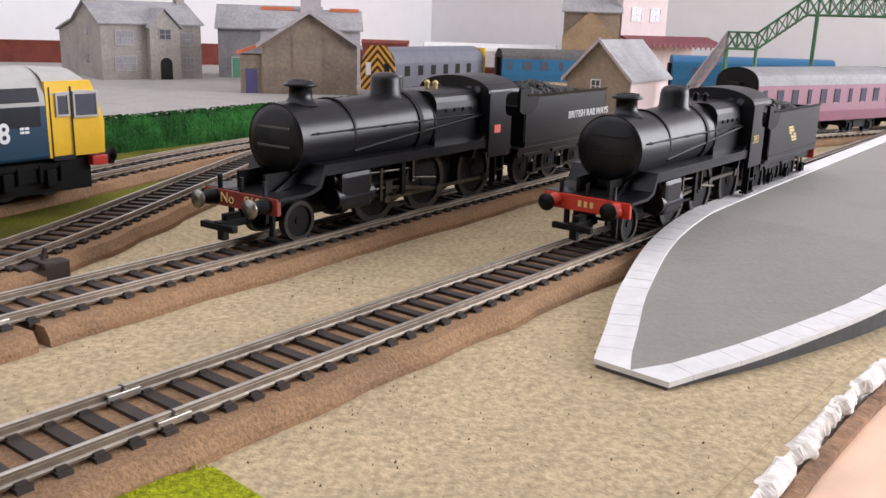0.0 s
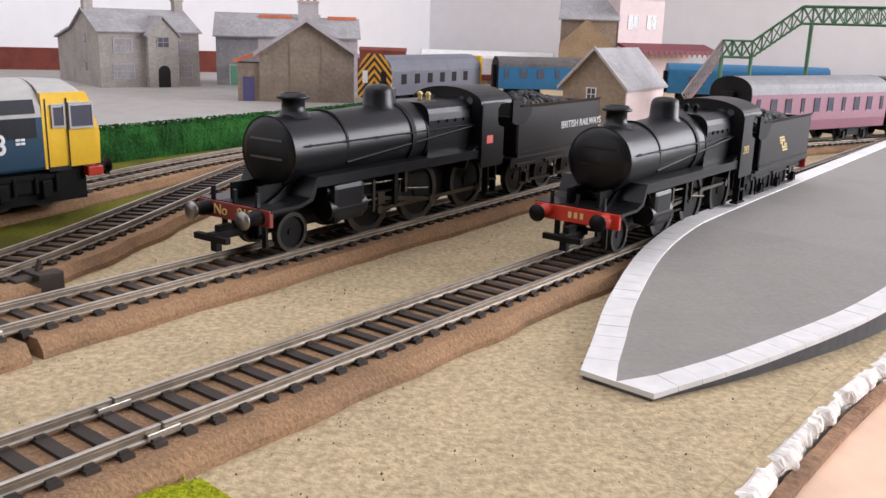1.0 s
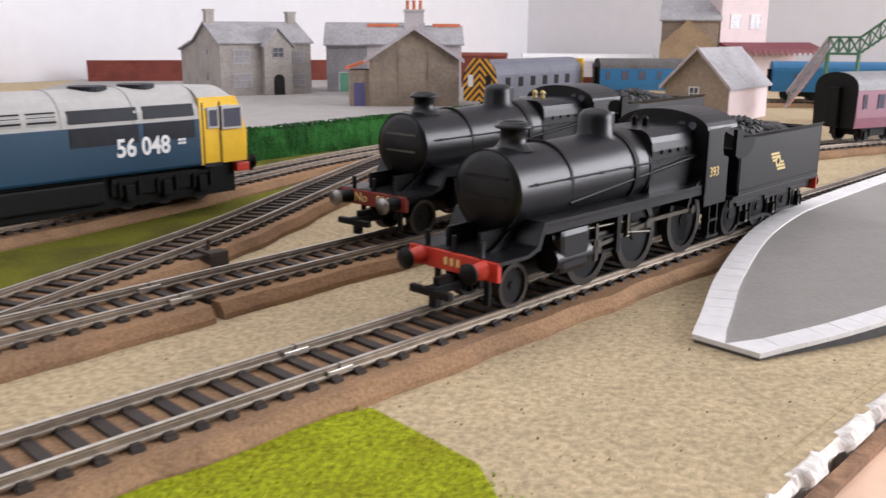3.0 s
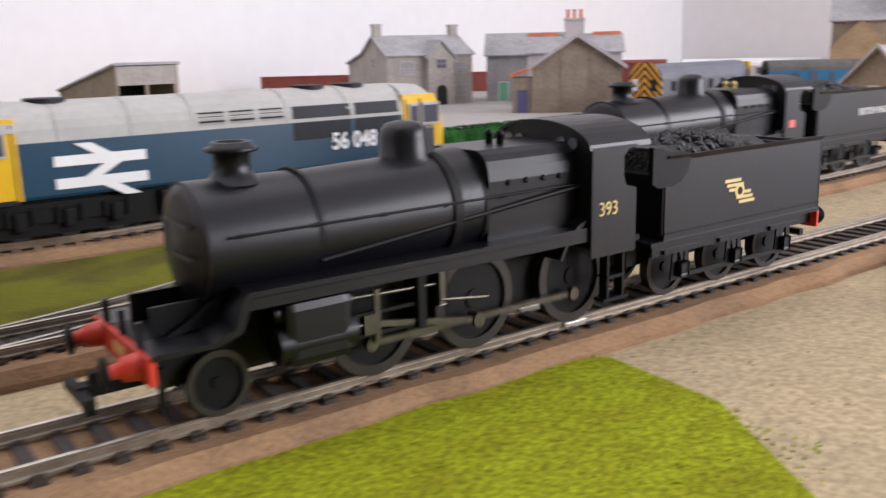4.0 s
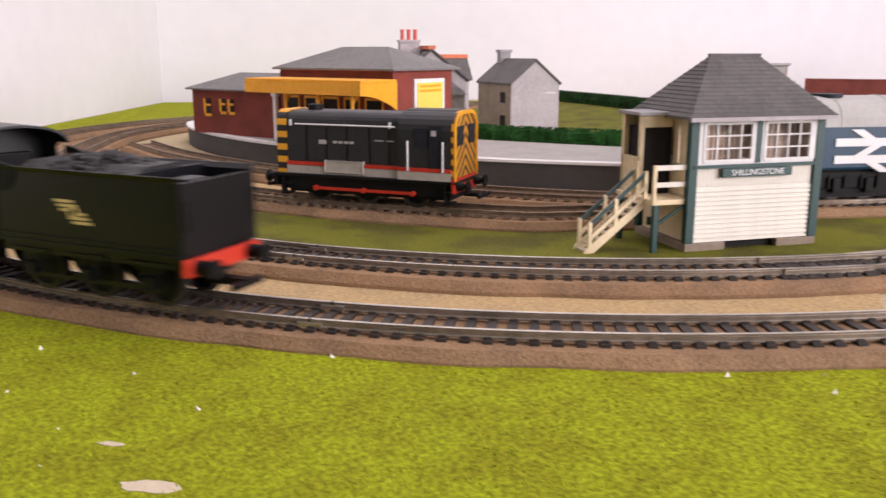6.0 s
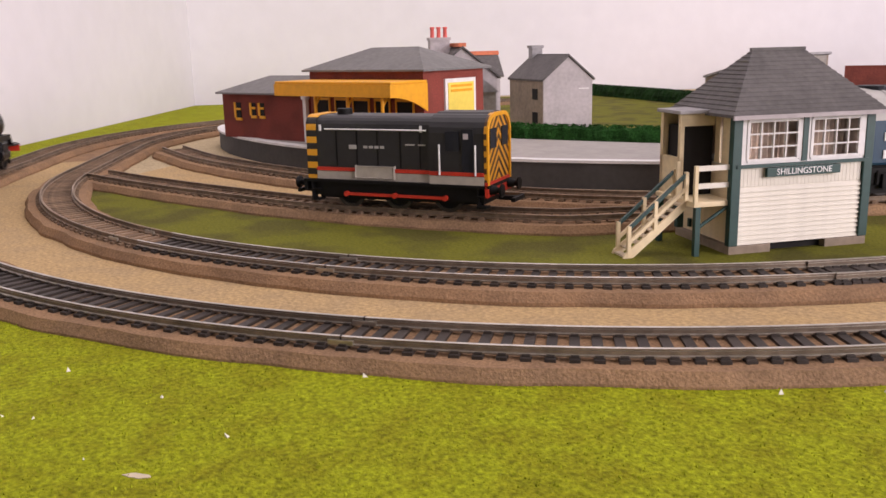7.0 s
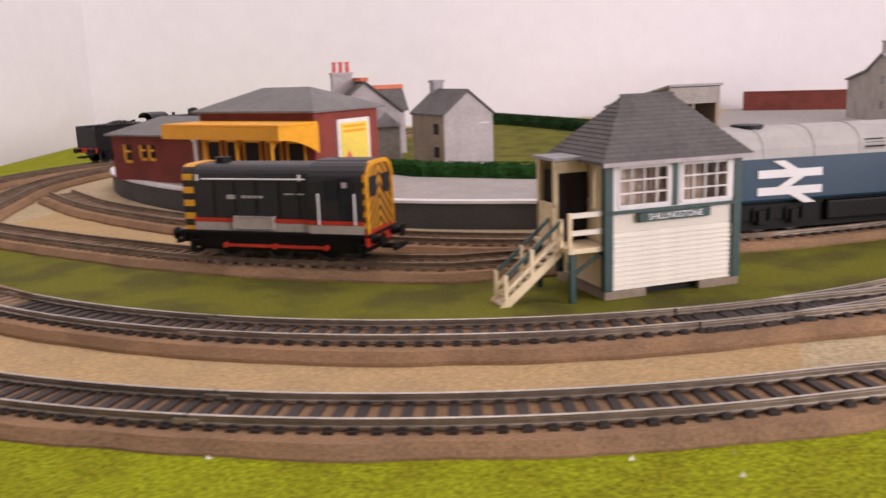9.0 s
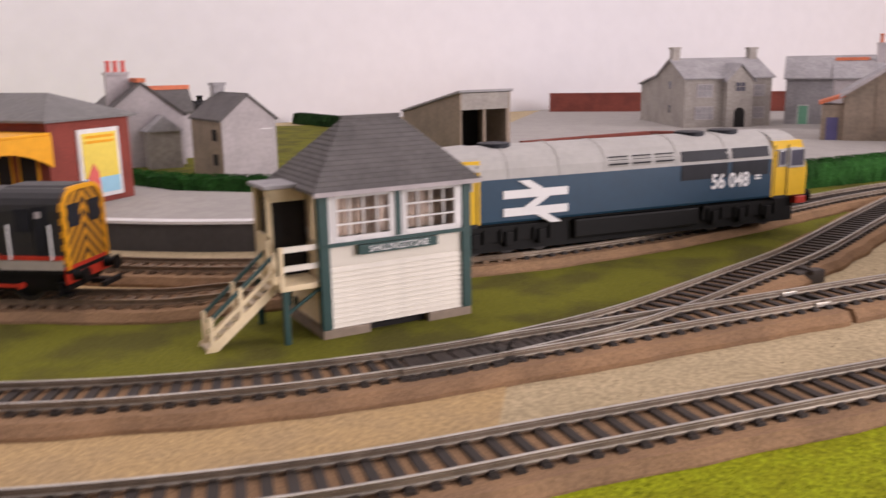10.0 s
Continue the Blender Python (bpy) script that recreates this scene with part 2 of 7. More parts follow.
wall("wall_west", WALL_A, WALL_B, -0.9, 1.6)
wall("wall_north", WALL_B, (2.3, 1.6), -0.9, 1.6)
wall("wall_west_3", (-0.45, -0.37), (-1.569, 0.488), -0.9, 1.6)
setting(sheet("floor", [(-3, -3), (4, -3), (4, 4), (-3, 4)], -0.95, -0.9, M["dimfloor"]))
setting(sheet("ceiling", [(-3, -3), (4, -3), (4, 4), (-3, 4)], 1.6, 1.65, M["wall"]))
# Unseen walls behind the viewpoint, darkened so the black engines reflect less.
wall("wall_south", (2.4, -1.9), (-1.9, -1.9), -0.9, 1.6, paint="dimwall")
wall("wall_west_2", (-1.9, -1.9), WALL_A, -0.9, 1.6, paint="dimwall")
window_light("window_light", look((2.15, 1.0, 0.62), (-0.5, 0.35, 0.0)), 2.0, 1.1, 92, (0.98, 0.975, 0.98))
# Unseen overhead fill, added to lift the layout and the left wall.
window_light("room_light", look((-0.55, 0.4, 1.55), (-0.55, 0.4, 0)), 1.9, 1.9, 17, (0.98, 0.975, 0.97))
# Unseen east wall pieces, added to close the room round the window.
wall("wall_east", (2.42, 1.55), (2.42, -1.9), -0.9, -0.05)
wall("wall_east_2", (2.42, 1.55), (2.42, -1.9), 1.3, 1.6)
wall("wall_east_3", (2.42, -0.2), (2.42, -1.9), -0.05, 1.3)


def bed(name, line, a, b, w0=0.0198, w1=0.0176):
    bm = bmesh.new()
    ribbon(bm, line, a, b, [(-w0, GROUND_Z - 0.002), (w0, GROUND_Z - 0.002), (w0, GROUND_Z + 0.002), (w1, BED_Z), (-w1, BED_Z), (-w0, GROUND_Z + 0.002)])
    for v in bm.verts:
        p = Vector((v.co.x * 38, v.co.y * 38, 0.0))
        v.co.x += 0.0020 * noise.noise(p) + 0.0005 * noise.noise(p * 5)
        v.co.y += 0.0020 * noise.noise(p + Vector((7, 3, 1))) + 0.0005 * noise.noise(p * 5 + Vector((2, 8, 1)))
        if v.co.z > GROUND_Z + 0.003:
            v.co.z += 0.0003 * noise.noise(p * 4)
    return setting(part(name, bm, M["foam"]), "brown foam track underlay with soft bevelled edges", "track bed")


bed("track_bed", OUTER, -1.05, 1.75)
bed("track_bed", INNER, -len2 + 0.01, -0.182)
bed("track_bed", INNER, -0.1785, 1.45)
bed("track_bed", BRANCH, 0.06, 0.62, 0.02, 0.0175)
bed("track_bed", LOOP, 0.0, LOOP.length, 0.0205, 0.018)
bed("track_bed", SIDING, 0.03, SIDING.length, 0.0195, 0.017)

SLEEPER_MESH = None


def sleeper_mesh(material):
    bm = bmesh.new()
    box(bm, -0.0016, 0.0016, -0.0128, 0.0128, BED_Z - 0.0010, SLEEPER_Z, bevel=0)
    for y in (-GAUGE / 2, GAUGE / 2):
        box(bm, -0.0012, 0.0012, y - 0.0019, y + 0.0019, SLEEPER_Z, SLEEPER_Z + 0.0006)
    me = bpy.data.meshes.new("sleeper")
    bm.to_mesh(me)
    bm.free()
    me.materials.append(material)
    return me


def track(line, a, b, near=(0, 0), pitch=0.0078, joints=(), bend=None, worn=None):
    """Rails and sleepers; past bend the sleepers lie closer, past worn the track is dusty and dull."""
    root = setting(new("railway_track"), "model railway track, nickel rails on black sleepers", "track")
    worn = b if worn is None else max(worn, a)
    for side, ra, rb, top in [(sd, p, q, t) for sd in (-1, 1) for p, q, t in ((a, worn, "rail"), (worn, b, "railworn")) if q - p > 0.01]:
        bm = bmesh.new()
        c = side * GAUGE / 2
        z = SLEEPER_Z
        ribbon(bm, line, ra, rb, [(c - 0.0011, z), (c + 0.0011, z), (c + 0.0011, z + 0.0005), (c + 0.0004, z + 0.0008), (c + 0.0004, z + 0.0019),
                                (c + 0.00062, z + 0.0022), (c + 0.00062, RAIL_Z - 0.0001), (c + 0.0004, RAIL_Z), (c - 0.0004, RAIL_Z), (c - 0.00062, RAIL_Z - 0.0001),
                                (c - 0.00062, z + 0.0022), (c - 0.0004, z + 0.0019), (c - 0.0004, z + 0.0008), (c - 0.0011, z + 0.0005)], step=0.008)
        rl = part("rail", bm, M[top], root)
        rl.data.materials.append(M["railside"])
        for f in rl.data.polygons:
            if abs(f.normal.z) < 0.5:
                f.material_index = 1
    for js in joints:
        for side in (-1, 1):
            q, d = line.at(js)
            c = line.off(js, side * GAUGE / 2)
            bm = bmesh.new()
            box(bm, -0.0042, 0.0042, -0.0013, 0.0013, SLEEPER_Z, SLEEPER_Z + 0.0018, bevel=0.0002)
            jn = part("rail_joiner", bm, M["rail"], root)
            jn.matrix_basis = Matrix.Translation((c[0], c[1], 0)) @ Matrix.Rotation(math.atan2(d[1], d[0]), 4, "Z")
            bm = bmesh.new()
            box(bm, -0.0003, 0.0003, -0.0008, 0.0008, SLEEPER_Z + 0.0015, RAIL_Z + 0.00005)
            gp_ = part("rail_gap", bm, M["sleeper"], jn)
    me, me_worn = sleeper_mesh(M["sleeper"]), sleeper_mesh(M["sleeperworn"])
    rest, rest_worn = [], []
    s = a + 0.003
    while s < b - 0.002:
        p, t = line.at(s)
        m = Matrix.Translation((p[0], p[1], 0)) @ Matrix.Rotation(math.atan2(t[1], t[0]), 4, "Z")
        if near[0] < s < near[1]:
            ob = new("sleeper", me_worn if s > worn else me)
            ob.parent, ob.matrix_basis = root, m
        else:
            (rest_worn if s > worn else rest).append(m)
        s += pitch if bend is None or s < bend else 0.0068
    for rest, stuff_mat in ((rest, M["sleeper"]), (rest_worn, M["sleeperworn"])):
        if not rest:
            continue
        vs = np.array([v.co[:] for v in me.vertices])
        fs = [tuple(f.vertices) for f in me.polygons]
        verts, faces = [], []
        for m in rest:
            base = len(verts)
            mm = np.array(m)
            verts += (vs @ mm[:3, :3].T + mm[:3, 3]).tolist()
            faces += [tuple(base + i for i in f) for f in fs]
        j = bpy.data.meshes.new("sleepers")
        j.from_pydata(verts, [], faces)
        j.materials.append(stuff_mat)
        ob = new("sleepers", j)
        ob.parent = root
        ob["kind"] = "stuff"
    return root


track(OUTER, -1.05, 1.75, (-0.42, 0.75), joints=(-0.199, 0.17, 0.43), bend=0.0, worn=0.46)
track(INNER, -len2 + 0.01, 1.45, (-0.42, 0.70), joints=(-0.172, 0.21, 0.34), bend=0.0, worn=0.32)
track(BRANCH, 0.0, 0.62, (0.0, 0.5))
track(LOOP, 0.0, LOOP.length, (0.25, 1.0), worn=0.55)
track(SIDING, 0.03, SIDING.length, (0.0, 0.45), worn=0.05)

# ---- more materials ----
def stripes(name, a, b, pitch, slope=1.0):
    """Hazard chevrons across the ends of a vehicle."""
    m = mat(name, a, 0.5, var=0.08)
    n, l = m.node_tree.nodes, m.node_tree.links
    tc = n.new("ShaderNodeTexCoord")
    sep = n.new("ShaderNodeSeparateXYZ")
    l.new(tc.outputs["Object"], sep.inputs[0])
    ab = n.new("ShaderNodeMath")
    ab.operation = "ABSOLUTE"
    l.new(sep.outputs["Y"], ab.inputs[0])
    ad = n.new("ShaderNodeMath")
    ad.operation = "MULTIPLY_ADD"
    ad.inputs[1].default_value = slope
    l.new(ab.outputs[0], ad.inputs[0])
    l.new(sep.outputs["Z"], ad.inputs[2])
    dv = n.new("ShaderNodeMath")
    dv.operation = "DIVIDE"
    dv.inputs[1].default_value = pitch
    l.new(ad.outputs[0], dv.inputs[0])
    fr = n.new("ShaderNodeMath")
    fr.operation = "FRACT"
    l.new(dv.outputs[0], fr.inputs[0])
    gt = n.new("ShaderNodeMath")
    gt.operation = "GREATER_THAN"
    gt.inputs[1].default_value = 0.5
    l.new(fr.outputs[0], gt.inputs[0])
    mx = n.new("ShaderNodeMix")
    mx.data_type = "RGBA"
    mx.inputs[6].default_value, mx.inputs[7].default_value = (*a, 1), (*b, 1)
    l.new(gt.outputs[0], mx.inputs[0])
    l.new(mx.outputs[2], n["Principled BSDF"].inputs["Base Color"])
    return m


M["wasp"] = stripes("hazard_chevrons", (0.74, 0.34, 0.015), (0.012, 0.011, 0.01), 0.0085)
M["wasp_side"] = stripes("hazard_bars", (0.74, 0.34, 0.015), (0.012, 0.011, 0.01), 0.0062, 0.0)
M["wasp_fine"] = stripes("fine_hazard_chevrons", (0.66, 0.29, 0.012), (0.075, 0.030, 0.008), 0.0052)
M["steel"] = mat("bright_steel", (0.28, 0.265, 0.245), 0.35, metal=1.0, var=0.1)
M["tyre"] = mat("dark_tyre", (0.05, 0.045, 0.042), 0.4, metal=0.6, var=0.1)
M["rods"] = mat("oily_steel", (0.13, 0.12, 0.10), 0.38, metal=1.0, var=0.15)
M["dull"] = mat("dark_wheel", (0.004, 0.004, 0.0045), 0.5, var=0.15, spec=0.2)
M["coal"] = mat("coal", (0.007, 0.0068, 0.0070), 0.45, var=0.5, scale=900, bump=1.0, bscale=900)
M["gold"] = mat("cream_lettering", (0.72, 0.55, 0.22), 0.5, var=0.05)
M["darkred"] = mat("worn_buffer_red", (0.20, 0.025, 0.015), 0.5, var=0.15)
M["yellow"] = mat("cab_yellow", (0.78, 0.47, 0.012), 0.4, var=0.04)
M["roofgrey"] = mat("roof_grey", (0.40, 0.39, 0.37), 0.55, var=0.06)
M["winglass"] = mat("tinted_glazing", (0.10, 0.10, 0.13), 0.08, var=0.05, spec=0.8)
M["grille"] = mat("black_grille", (0.012, 0.014, 0.020), 0.6, var=0.2, spec=0.3)
M["paper"] = mat("white_letters", (0.80, 0.80, 0.80), 0.5, var=0.02)
M["hoodgrey"] = mat("shunter_dark_grey", (0.017, 0.017, 0.019), 0.5, var=0.12)
M["bandgrey"] = mat("shunter_light_band", (0.42, 0.38, 0.33), 0.6, var=0.08)
M["green"] = mat("dark_green_paint", (0.012, 0.055, 0.05), 0.5, var=0.1)
M["canopy"] = mat("orange_valance", (0.80, 0.36, 0.008), 0.55, var=0.06)
M["poster"] = mat("poster_yellow", (0.80, 0.62, 0.10), 0.6, var=0.05)
M["terracotta"] = mat("terracotta_ridge", (0.62, 0.17, 0.08), 0.75, var=0.12)
M["brownstone"] = mat("brown_stone_card", (0.30, 0.235, 0.18), 0.85, var=0.16, scale=220, second=(0.25, 0.20, 0.155))
M["lilac"] = mat("pale_render_card", (0.46, 0.42, 0.43), 0.85, var=0.1, scale=260)
M["hedge"] = mat("hedge_foam", (0.020, 0.095, 0.018), 0.95, var=0.45, scale=700, bump=1.0, bscale=500, spec=0.15)
M["hedgedark"] = mat("far_hedge", (0.014, 0.045, 0.012), 0.95, var=0.4, scale=500, bump=1.0, bscale=400, spec=0.1)
M["maroon"] = mat("maroon_coach", (0.25, 0.085, 0.125), 0.45, var=0.06)
M["blackroof"] = mat("corridor_black", (0.0055, 0.0052, 0.0052), 0.6, var=0.15, spec=0.22)
M["coachblue"] = mat("coach_blue", (0.02, 0.13, 0.27), 0.45, var=0.06)
M["bridge"] = mat("footbridge_green", (0.07, 0.20, 0.10), 0.55, var=0.15)
M["bluegrey"] = mat("blue_grey_body", (0.13, 0.135, 0.165), 0.5, var=0.1)
M["coachroof"] = mat("coach_roof_grey", (0.24, 0.235, 0.24), 0.6, var=0.12)
M["tangable"] = mat("tan_brick_card", (0.36, 0.25, 0.15), 0.85, var=0.15)
M["pink"] = mat("pale_pink_render", (0.66, 0.55, 0.55), 0.8, var=0.05)
M["plum"] = mat("plum_canopy", (0.16, 0.03, 0.04), 0.6, var=0.1)
# Beige curtains, lightened to stand in for pale reflections in the panes.
M["curtain"] = mat("beige_interior", (0.62, 0.50, 0.42), 0.9, var=0.2, scale=120)
M["timber"] = mat("pale_timber", (0.62, 0.52, 0.38), 0.7, var=0.1, scale=200)
M["redwall"] = mat("red_brick_card", (0.20, 0.045, 0.03), 0.85, var=0.2, scale=300)
M["slateb"] = mat("pale_slate_card", (0.33, 0.32, 0.33), 0.8, var=0.15, scale=250)
M["paint_red"] = mat("coral_print", (0.75, 0.14, 0.12), 0.6, var=0.05)
M["skyblue"] = mat("pale_blue_print", (0.30, 0.58, 0.72), 0.6, var=0.05)
M["purple"] = mat("purple_door", (0.10, 0.09, 0.22), 0.6, var=0.08)
M["doorgreen"] = mat("pale_green_door", (0.16, 0.42, 0.28), 0.6, var=0.08)
# Near-black puts the shade behind openings into the colour.
M["dark"] = mat("dark_interior", (0.012, 0.010, 0.010), 0.9, var=0.1)
M["darkgreyroof"] = mat("station_slate", (0.17, 0.165, 0.16), 0.75, var=0.12, scale=260)
M["glass"] = mat("clear_pane", (0.9, 0.9, 0.9), 0.03)
gp = M["glass"].node_tree.nodes["Principled BSDF"]
gp.inputs["Transmission Weight"].default_value, gp.inputs["IOR"].default_value = 1.0, 1.1


def lettering(name, words, size, material, m, parent, depth=0.0002, bold=0.0):
    cu = bpy.data.curves.new(name, "FONT")
    cu.body, cu.size, cu.extrude, cu.align_x, cu.align_y = words, size, depth, "CENTER", "CENTER"
    cu.offset = bold
    ob = bpy.data.objects.new(name, cu)
    scene.collection.objects.link(ob)
    bpy.context.view_layer.update()
    me = bpy.data.meshes.new_from_object(ob.evaluated_get(bpy.context.evaluated_depsgraph_get()))
    bpy.data.objects.remove(ob)
    me.materials.clear()
    me.materials.append(material)
    t = new(name, me)
    t.parent = parent
    t.matrix_basis = m
    return t


def side_pose(x, y, z, side):
    """Upright lettering on the side wall of a vehicle that faces +y (side 1) or -y (side -1)."""
    r = Matrix(((-side, 0, 0, x), (0, 0, side, y), (0, 1, 0, z), (0, 0, 0, 1)))
    return r


def facing(p, q, z=0.0):
    """A pose at p whose x axis points to q."""
    return Matrix.Translation((p[0], p[1], z)) @ Matrix.Rotation(math.atan2(q[1] - p[1], q[0] - p[0]), 4, "Z")


def at_xz(ob, x, z, y=0.0):
    ob.matrix_basis = pose(x, y, z)
    return ob


# ---- steam locomotive ----
K = 0.01345


def wheelset(name, r, parent, x, spokes, half=0.0078, rim="dull"):
    """Two spoked wheels on an axle, turning about y."""
    bm = bmesh.new()
    turn = Matrix.Rotation(radians(90), 4, "X")
    for y in (-half, half):
        m = Matrix.Translation((0, y, 0)) @ turn
        w = 0.0013
        n = 28
        for (ra, rb, za, zb, mi) in ((r, r * 0.86, -w, w, 1), (r * 1.07, r * 0.86, (w if y < 0 else -w * 1.4), (w * 1.4 if y < 0 else -w), 1)):
            ring = []
            for rr, zz in ((ra, za), (ra, zb), (rb, zb), (rb, za)):
                ring.append([bm.verts.new(m @ Vector((rr * math.cos(2 * math.pi * i / n), rr * math.sin(2 * math.pi * i / n), zz))) for i in range(n)])
            for a in range(4):
                for i in range(n):
                    f = bm.faces.new((ring[a][i], ring[a][(i + 1) % n], ring[(a + 1) % 4][(i + 1) % n], ring[(a + 1) % 4][i]))
                    f.material_index = mi
        for i in range(spokes):
            a = 2 * math.pi * i / spokes
            box(bm, r * 0.12, r * 0.9, -r * 0.045, r * 0.045, -w * 0.6, w * 0.6, m=m @ Matrix.Rotation(a, 4, "Z"))
        back = w * 0.75 if y < 0 else -w * 0.75
        tube(bm, m @ Vector((0, 0, back * 0.7)), m @ Vector((0, 0, back)), r * 0.88, seg=24)
        tube(bm, m @ Vector((0, 0, -w * 1.1)), m @ Vector((0, 0, w * 1.1)), r * 0.2, seg=12)
    tube(bm, (0, -half, 0), (0, half, 0), r * 0.1, seg=8)
    bmesh.ops.recalc_face_normals(bm, faces=bm.faces[:])
    ob = part(name, bm, (M["dull"], M["tyre"]), parent)
    ob.matrix_basis = pose(x, 0, r)
    return ob


def plate(bm, outline, y0, y1, mi=0):
    return prism(bm, outline, "y", y0, y1, mi)


def engine(name, beam, number, label):
    """A two-cylinder mogul; x runs back from the buffer beam, z up from the rail."""
    k = K
    root = thing(name, flat(), label, "steam locomotive")
    b = M["black"]
    # smokebox, boiler, firebox
    bm = bmesh.new()
    tube(bm, (1.10 * k, 0, 2.41 * k), (2.95 * k, 0, 2.41 * k), 0.92 * k, seg=48)
    box(bm, 1.25 * k, 2.8 * k, -0.55 * k, 0.55 * k, 1.35 * k, 2.2 * k)
    part("smokebox", bm, b, root)
    bm = bmesh.new()
    lathe(bm, [(0.90 * k, -0.05 * k), (0.88 * k, 0.0), (0.70 * k, 0.05 * k), (0.36 * k, 0.13 * k), (0.02 * k, 0.16 * k)], pose(1.10 * k, 0, 2.41 * k, 0, -90, 0), 40)
    door = part("smokebox_door", bm, b, root)
    bm = bmesh.new()
    for z in (2.30, 2.76):
        box(bm, 0.93 * k, 0.96 * k, -0.60 * k, 0.45 * k, (z - 0.025) * k, (z + 0.025) * k)
    part("door_strap", bm, M["steel"] if beam == "darkred" else b, door)
    bm = bmesh.new()
    tube(bm, (2.95 * k, 0, 2.42 * k), (4.6 * k, 0, 2.45 * k), 0.895 * k, 0.92 * k, seg=40)
    part("boiler", bm, b, root)
    bm = bmesh.new()
    tube(bm, (4.6 * k, 0, 2.45 * k), (6.3 * k, 0, 2.48 * k), 0.92 * k, 0.96 * k, seg=40)
    part("boiler", bm, b, root)
    for x, r in ((2.95, 0.928), (5.62, 0.985), (6.25, 0.985)):
        bm = bmesh.new()
        hw = 0.09 if x == 5.62 else 0.04
        tube(bm, ((x - hw) * k, 0, 2.45 * k), ((x + hw) * k, 0, 2.45 * k), r * k, seg=40)
        part("boiler_band", bm, M["blackroof"], root)
    bm = bmesh.new()
    prism(bm, [(-0.9 * k, 1.5 * k), (0.9 * k, 1.5 * k), (0.95 * k, 2.9 * k), (0.93 * k, 3.10 * k), (0.87 * k, 3.24 * k), (0.77 * k, 3.34 * k), (0.62 * k, 3.41 * k), (-0.62 * k, 3.41 * k), (-0.77 * k, 3.34 * k), (-0.87 * k, 3.24 * k), (-0.93 * k, 3.10 * k), (-0.95 * k, 2.9 * k)], "x", 6.3 * k, 8.5 * k)
    part("firebox", bm, b, root)
    for side in (-1, 1):
        bm = bmesh.new()
        for i in range(4):
            lathe(bm, [(0.055 * k, 0), (0.055 * k, 0.03 * k), (0.03 * k, 0.05 * k)], pose((6.75 + 0.42 * i) * k, side * 0.945 * k, 2.86 * k, -90 * side, 0, 0), 8)
        part("washout_plug", bm, M["blackroof"], root)
        bm = bmesh.new()
        tube(bm, (1.4 * k, side * 0.93 * k, 2.62 * k), (8.4 * k, side * 1.0 * k, 2.66 * k), 0.022 * k, seg=6)
        for i in range(5):
            x = 1.6 + 1.25 * i
            tube(bm, (x * k, side * 0.74 * k, 2.62 * k), (x * k, side * 0.96 * k, 2.62 * k), 0.035 * k, seg=6)
        part("handrail", bm, M["dull"], root)
        bm = bmesh.new()
        tube(bm, (2.95 * k, side * 0.84 * k, 2.05 * k), (8.5 * k, side * 1.0 * k, 2.62 * k), 0.05 * k, seg=8)
        part("reversing_rod", bm, M["dull"], root)
    # chimney, dome, valves, whistle
    bm = bmesh.new()
    lathe(bm, [(0.46 * k, 3.24 * k), (0.35 * k, 3.34 * k), (0.29 * k, 3.42 * k), (0.28 * k, 3.68 * k), (0.40 * k, 3.71 * k), (0.41 * k, 3.76 * k), (0.33 * k, 3.79 * k), (0.31 * k, 3.85 * k), (0.24 * k, 3.85 * k), (0.22 * k, 3.6 * k)], pose(1.95 * k, 0, 0), 24)
    part("chimney", bm, b, root)
    bm = bmesh.new()
    lathe(bm, [(0.52 * k, 3.24 * k), (0.43 * k, 3.36 * k), (0.41 * k, 3.70 * k), (0.39 * k, 3.82 * k), (0.31 * k, 3.91 * k), (0.18 * k, 3.95 * k), (0.04 * k, 3.96 * k)], pose(5.2 * k, 0, 0), 24)
    box(bm, 5.40 * k, 5.72 * k, -0.22 * k, 0.22 * k, 3.2 * k, 3.86 * k, bevel=0.04 * k)
    part("dome", bm, b, root)
    bm = bmesh.new()
    for y in (-0.15, 0.15):
        lathe(bm, [(0.07 * k, 3.38 * k), (0.07 * k, 3.55 * k), (0.1 * k, 3.58 * k), (0.04 * k, 3.66 * k)], pose(7.3 * k, y * k, 0), 10)
    part("safety_valve", bm, M["gold"] if beam == "darkred" else M["dull"], root)
    # footplate with the drop to the buffer beam
    for side in (-1, 1):
        bm = bmesh.new()
        y0, y1 = sorted((side * 0.55 * k, side * 1.24 * k))
        plate(bm, [(0.0, 1.20 * k), (0.95 * k, 1.20 * k), (1.35 * k, 1.32 * k), (1.55 * k, 1.78 * k), (8.6 * k, 1.78 * k), (8.6 * k, 1.88 * k), (1.48 * k, 1.88 * k), (1.25 * k, 1.40 * k), (0.9 * k, 1.28 * k), (0, 1.28 * k)], y0, y1)
        plate(bm, [(0.4 * k, 1.25 * k), (1.2 * k, 1.35 * k), (1.45 * k, 1.85 * k), (0.9 * k, 1.5 * k)], side * 0.56 * k, side * 0.60 * k)
        plate(bm, [(1.5 * k, 1.62 * k), (8.6 * k, 1.62 * k), (8.6 * k, 1.80 * k), (1.55 * k, 1.80 * k)], side * 1.21 * k, side * 1.24 * k)
        part("footplate", bm, b, root)
        bm = bmesh.new()
        n = 14
        cx = 8.7
        arcpts = [((cx + 1.0 * math.cos(math.pi * i / n)) * k, (0.84 + 1.22 * math.sin(math.pi * i / n)) * k) for i in range(2, n - 1)]
        inner = [((cx + 0.93 * math.cos(math.pi * i / n)) * k, (0.84 + 1.14 * math.sin(math.pi * i / n)) * k) for i in range(2, n - 1)]
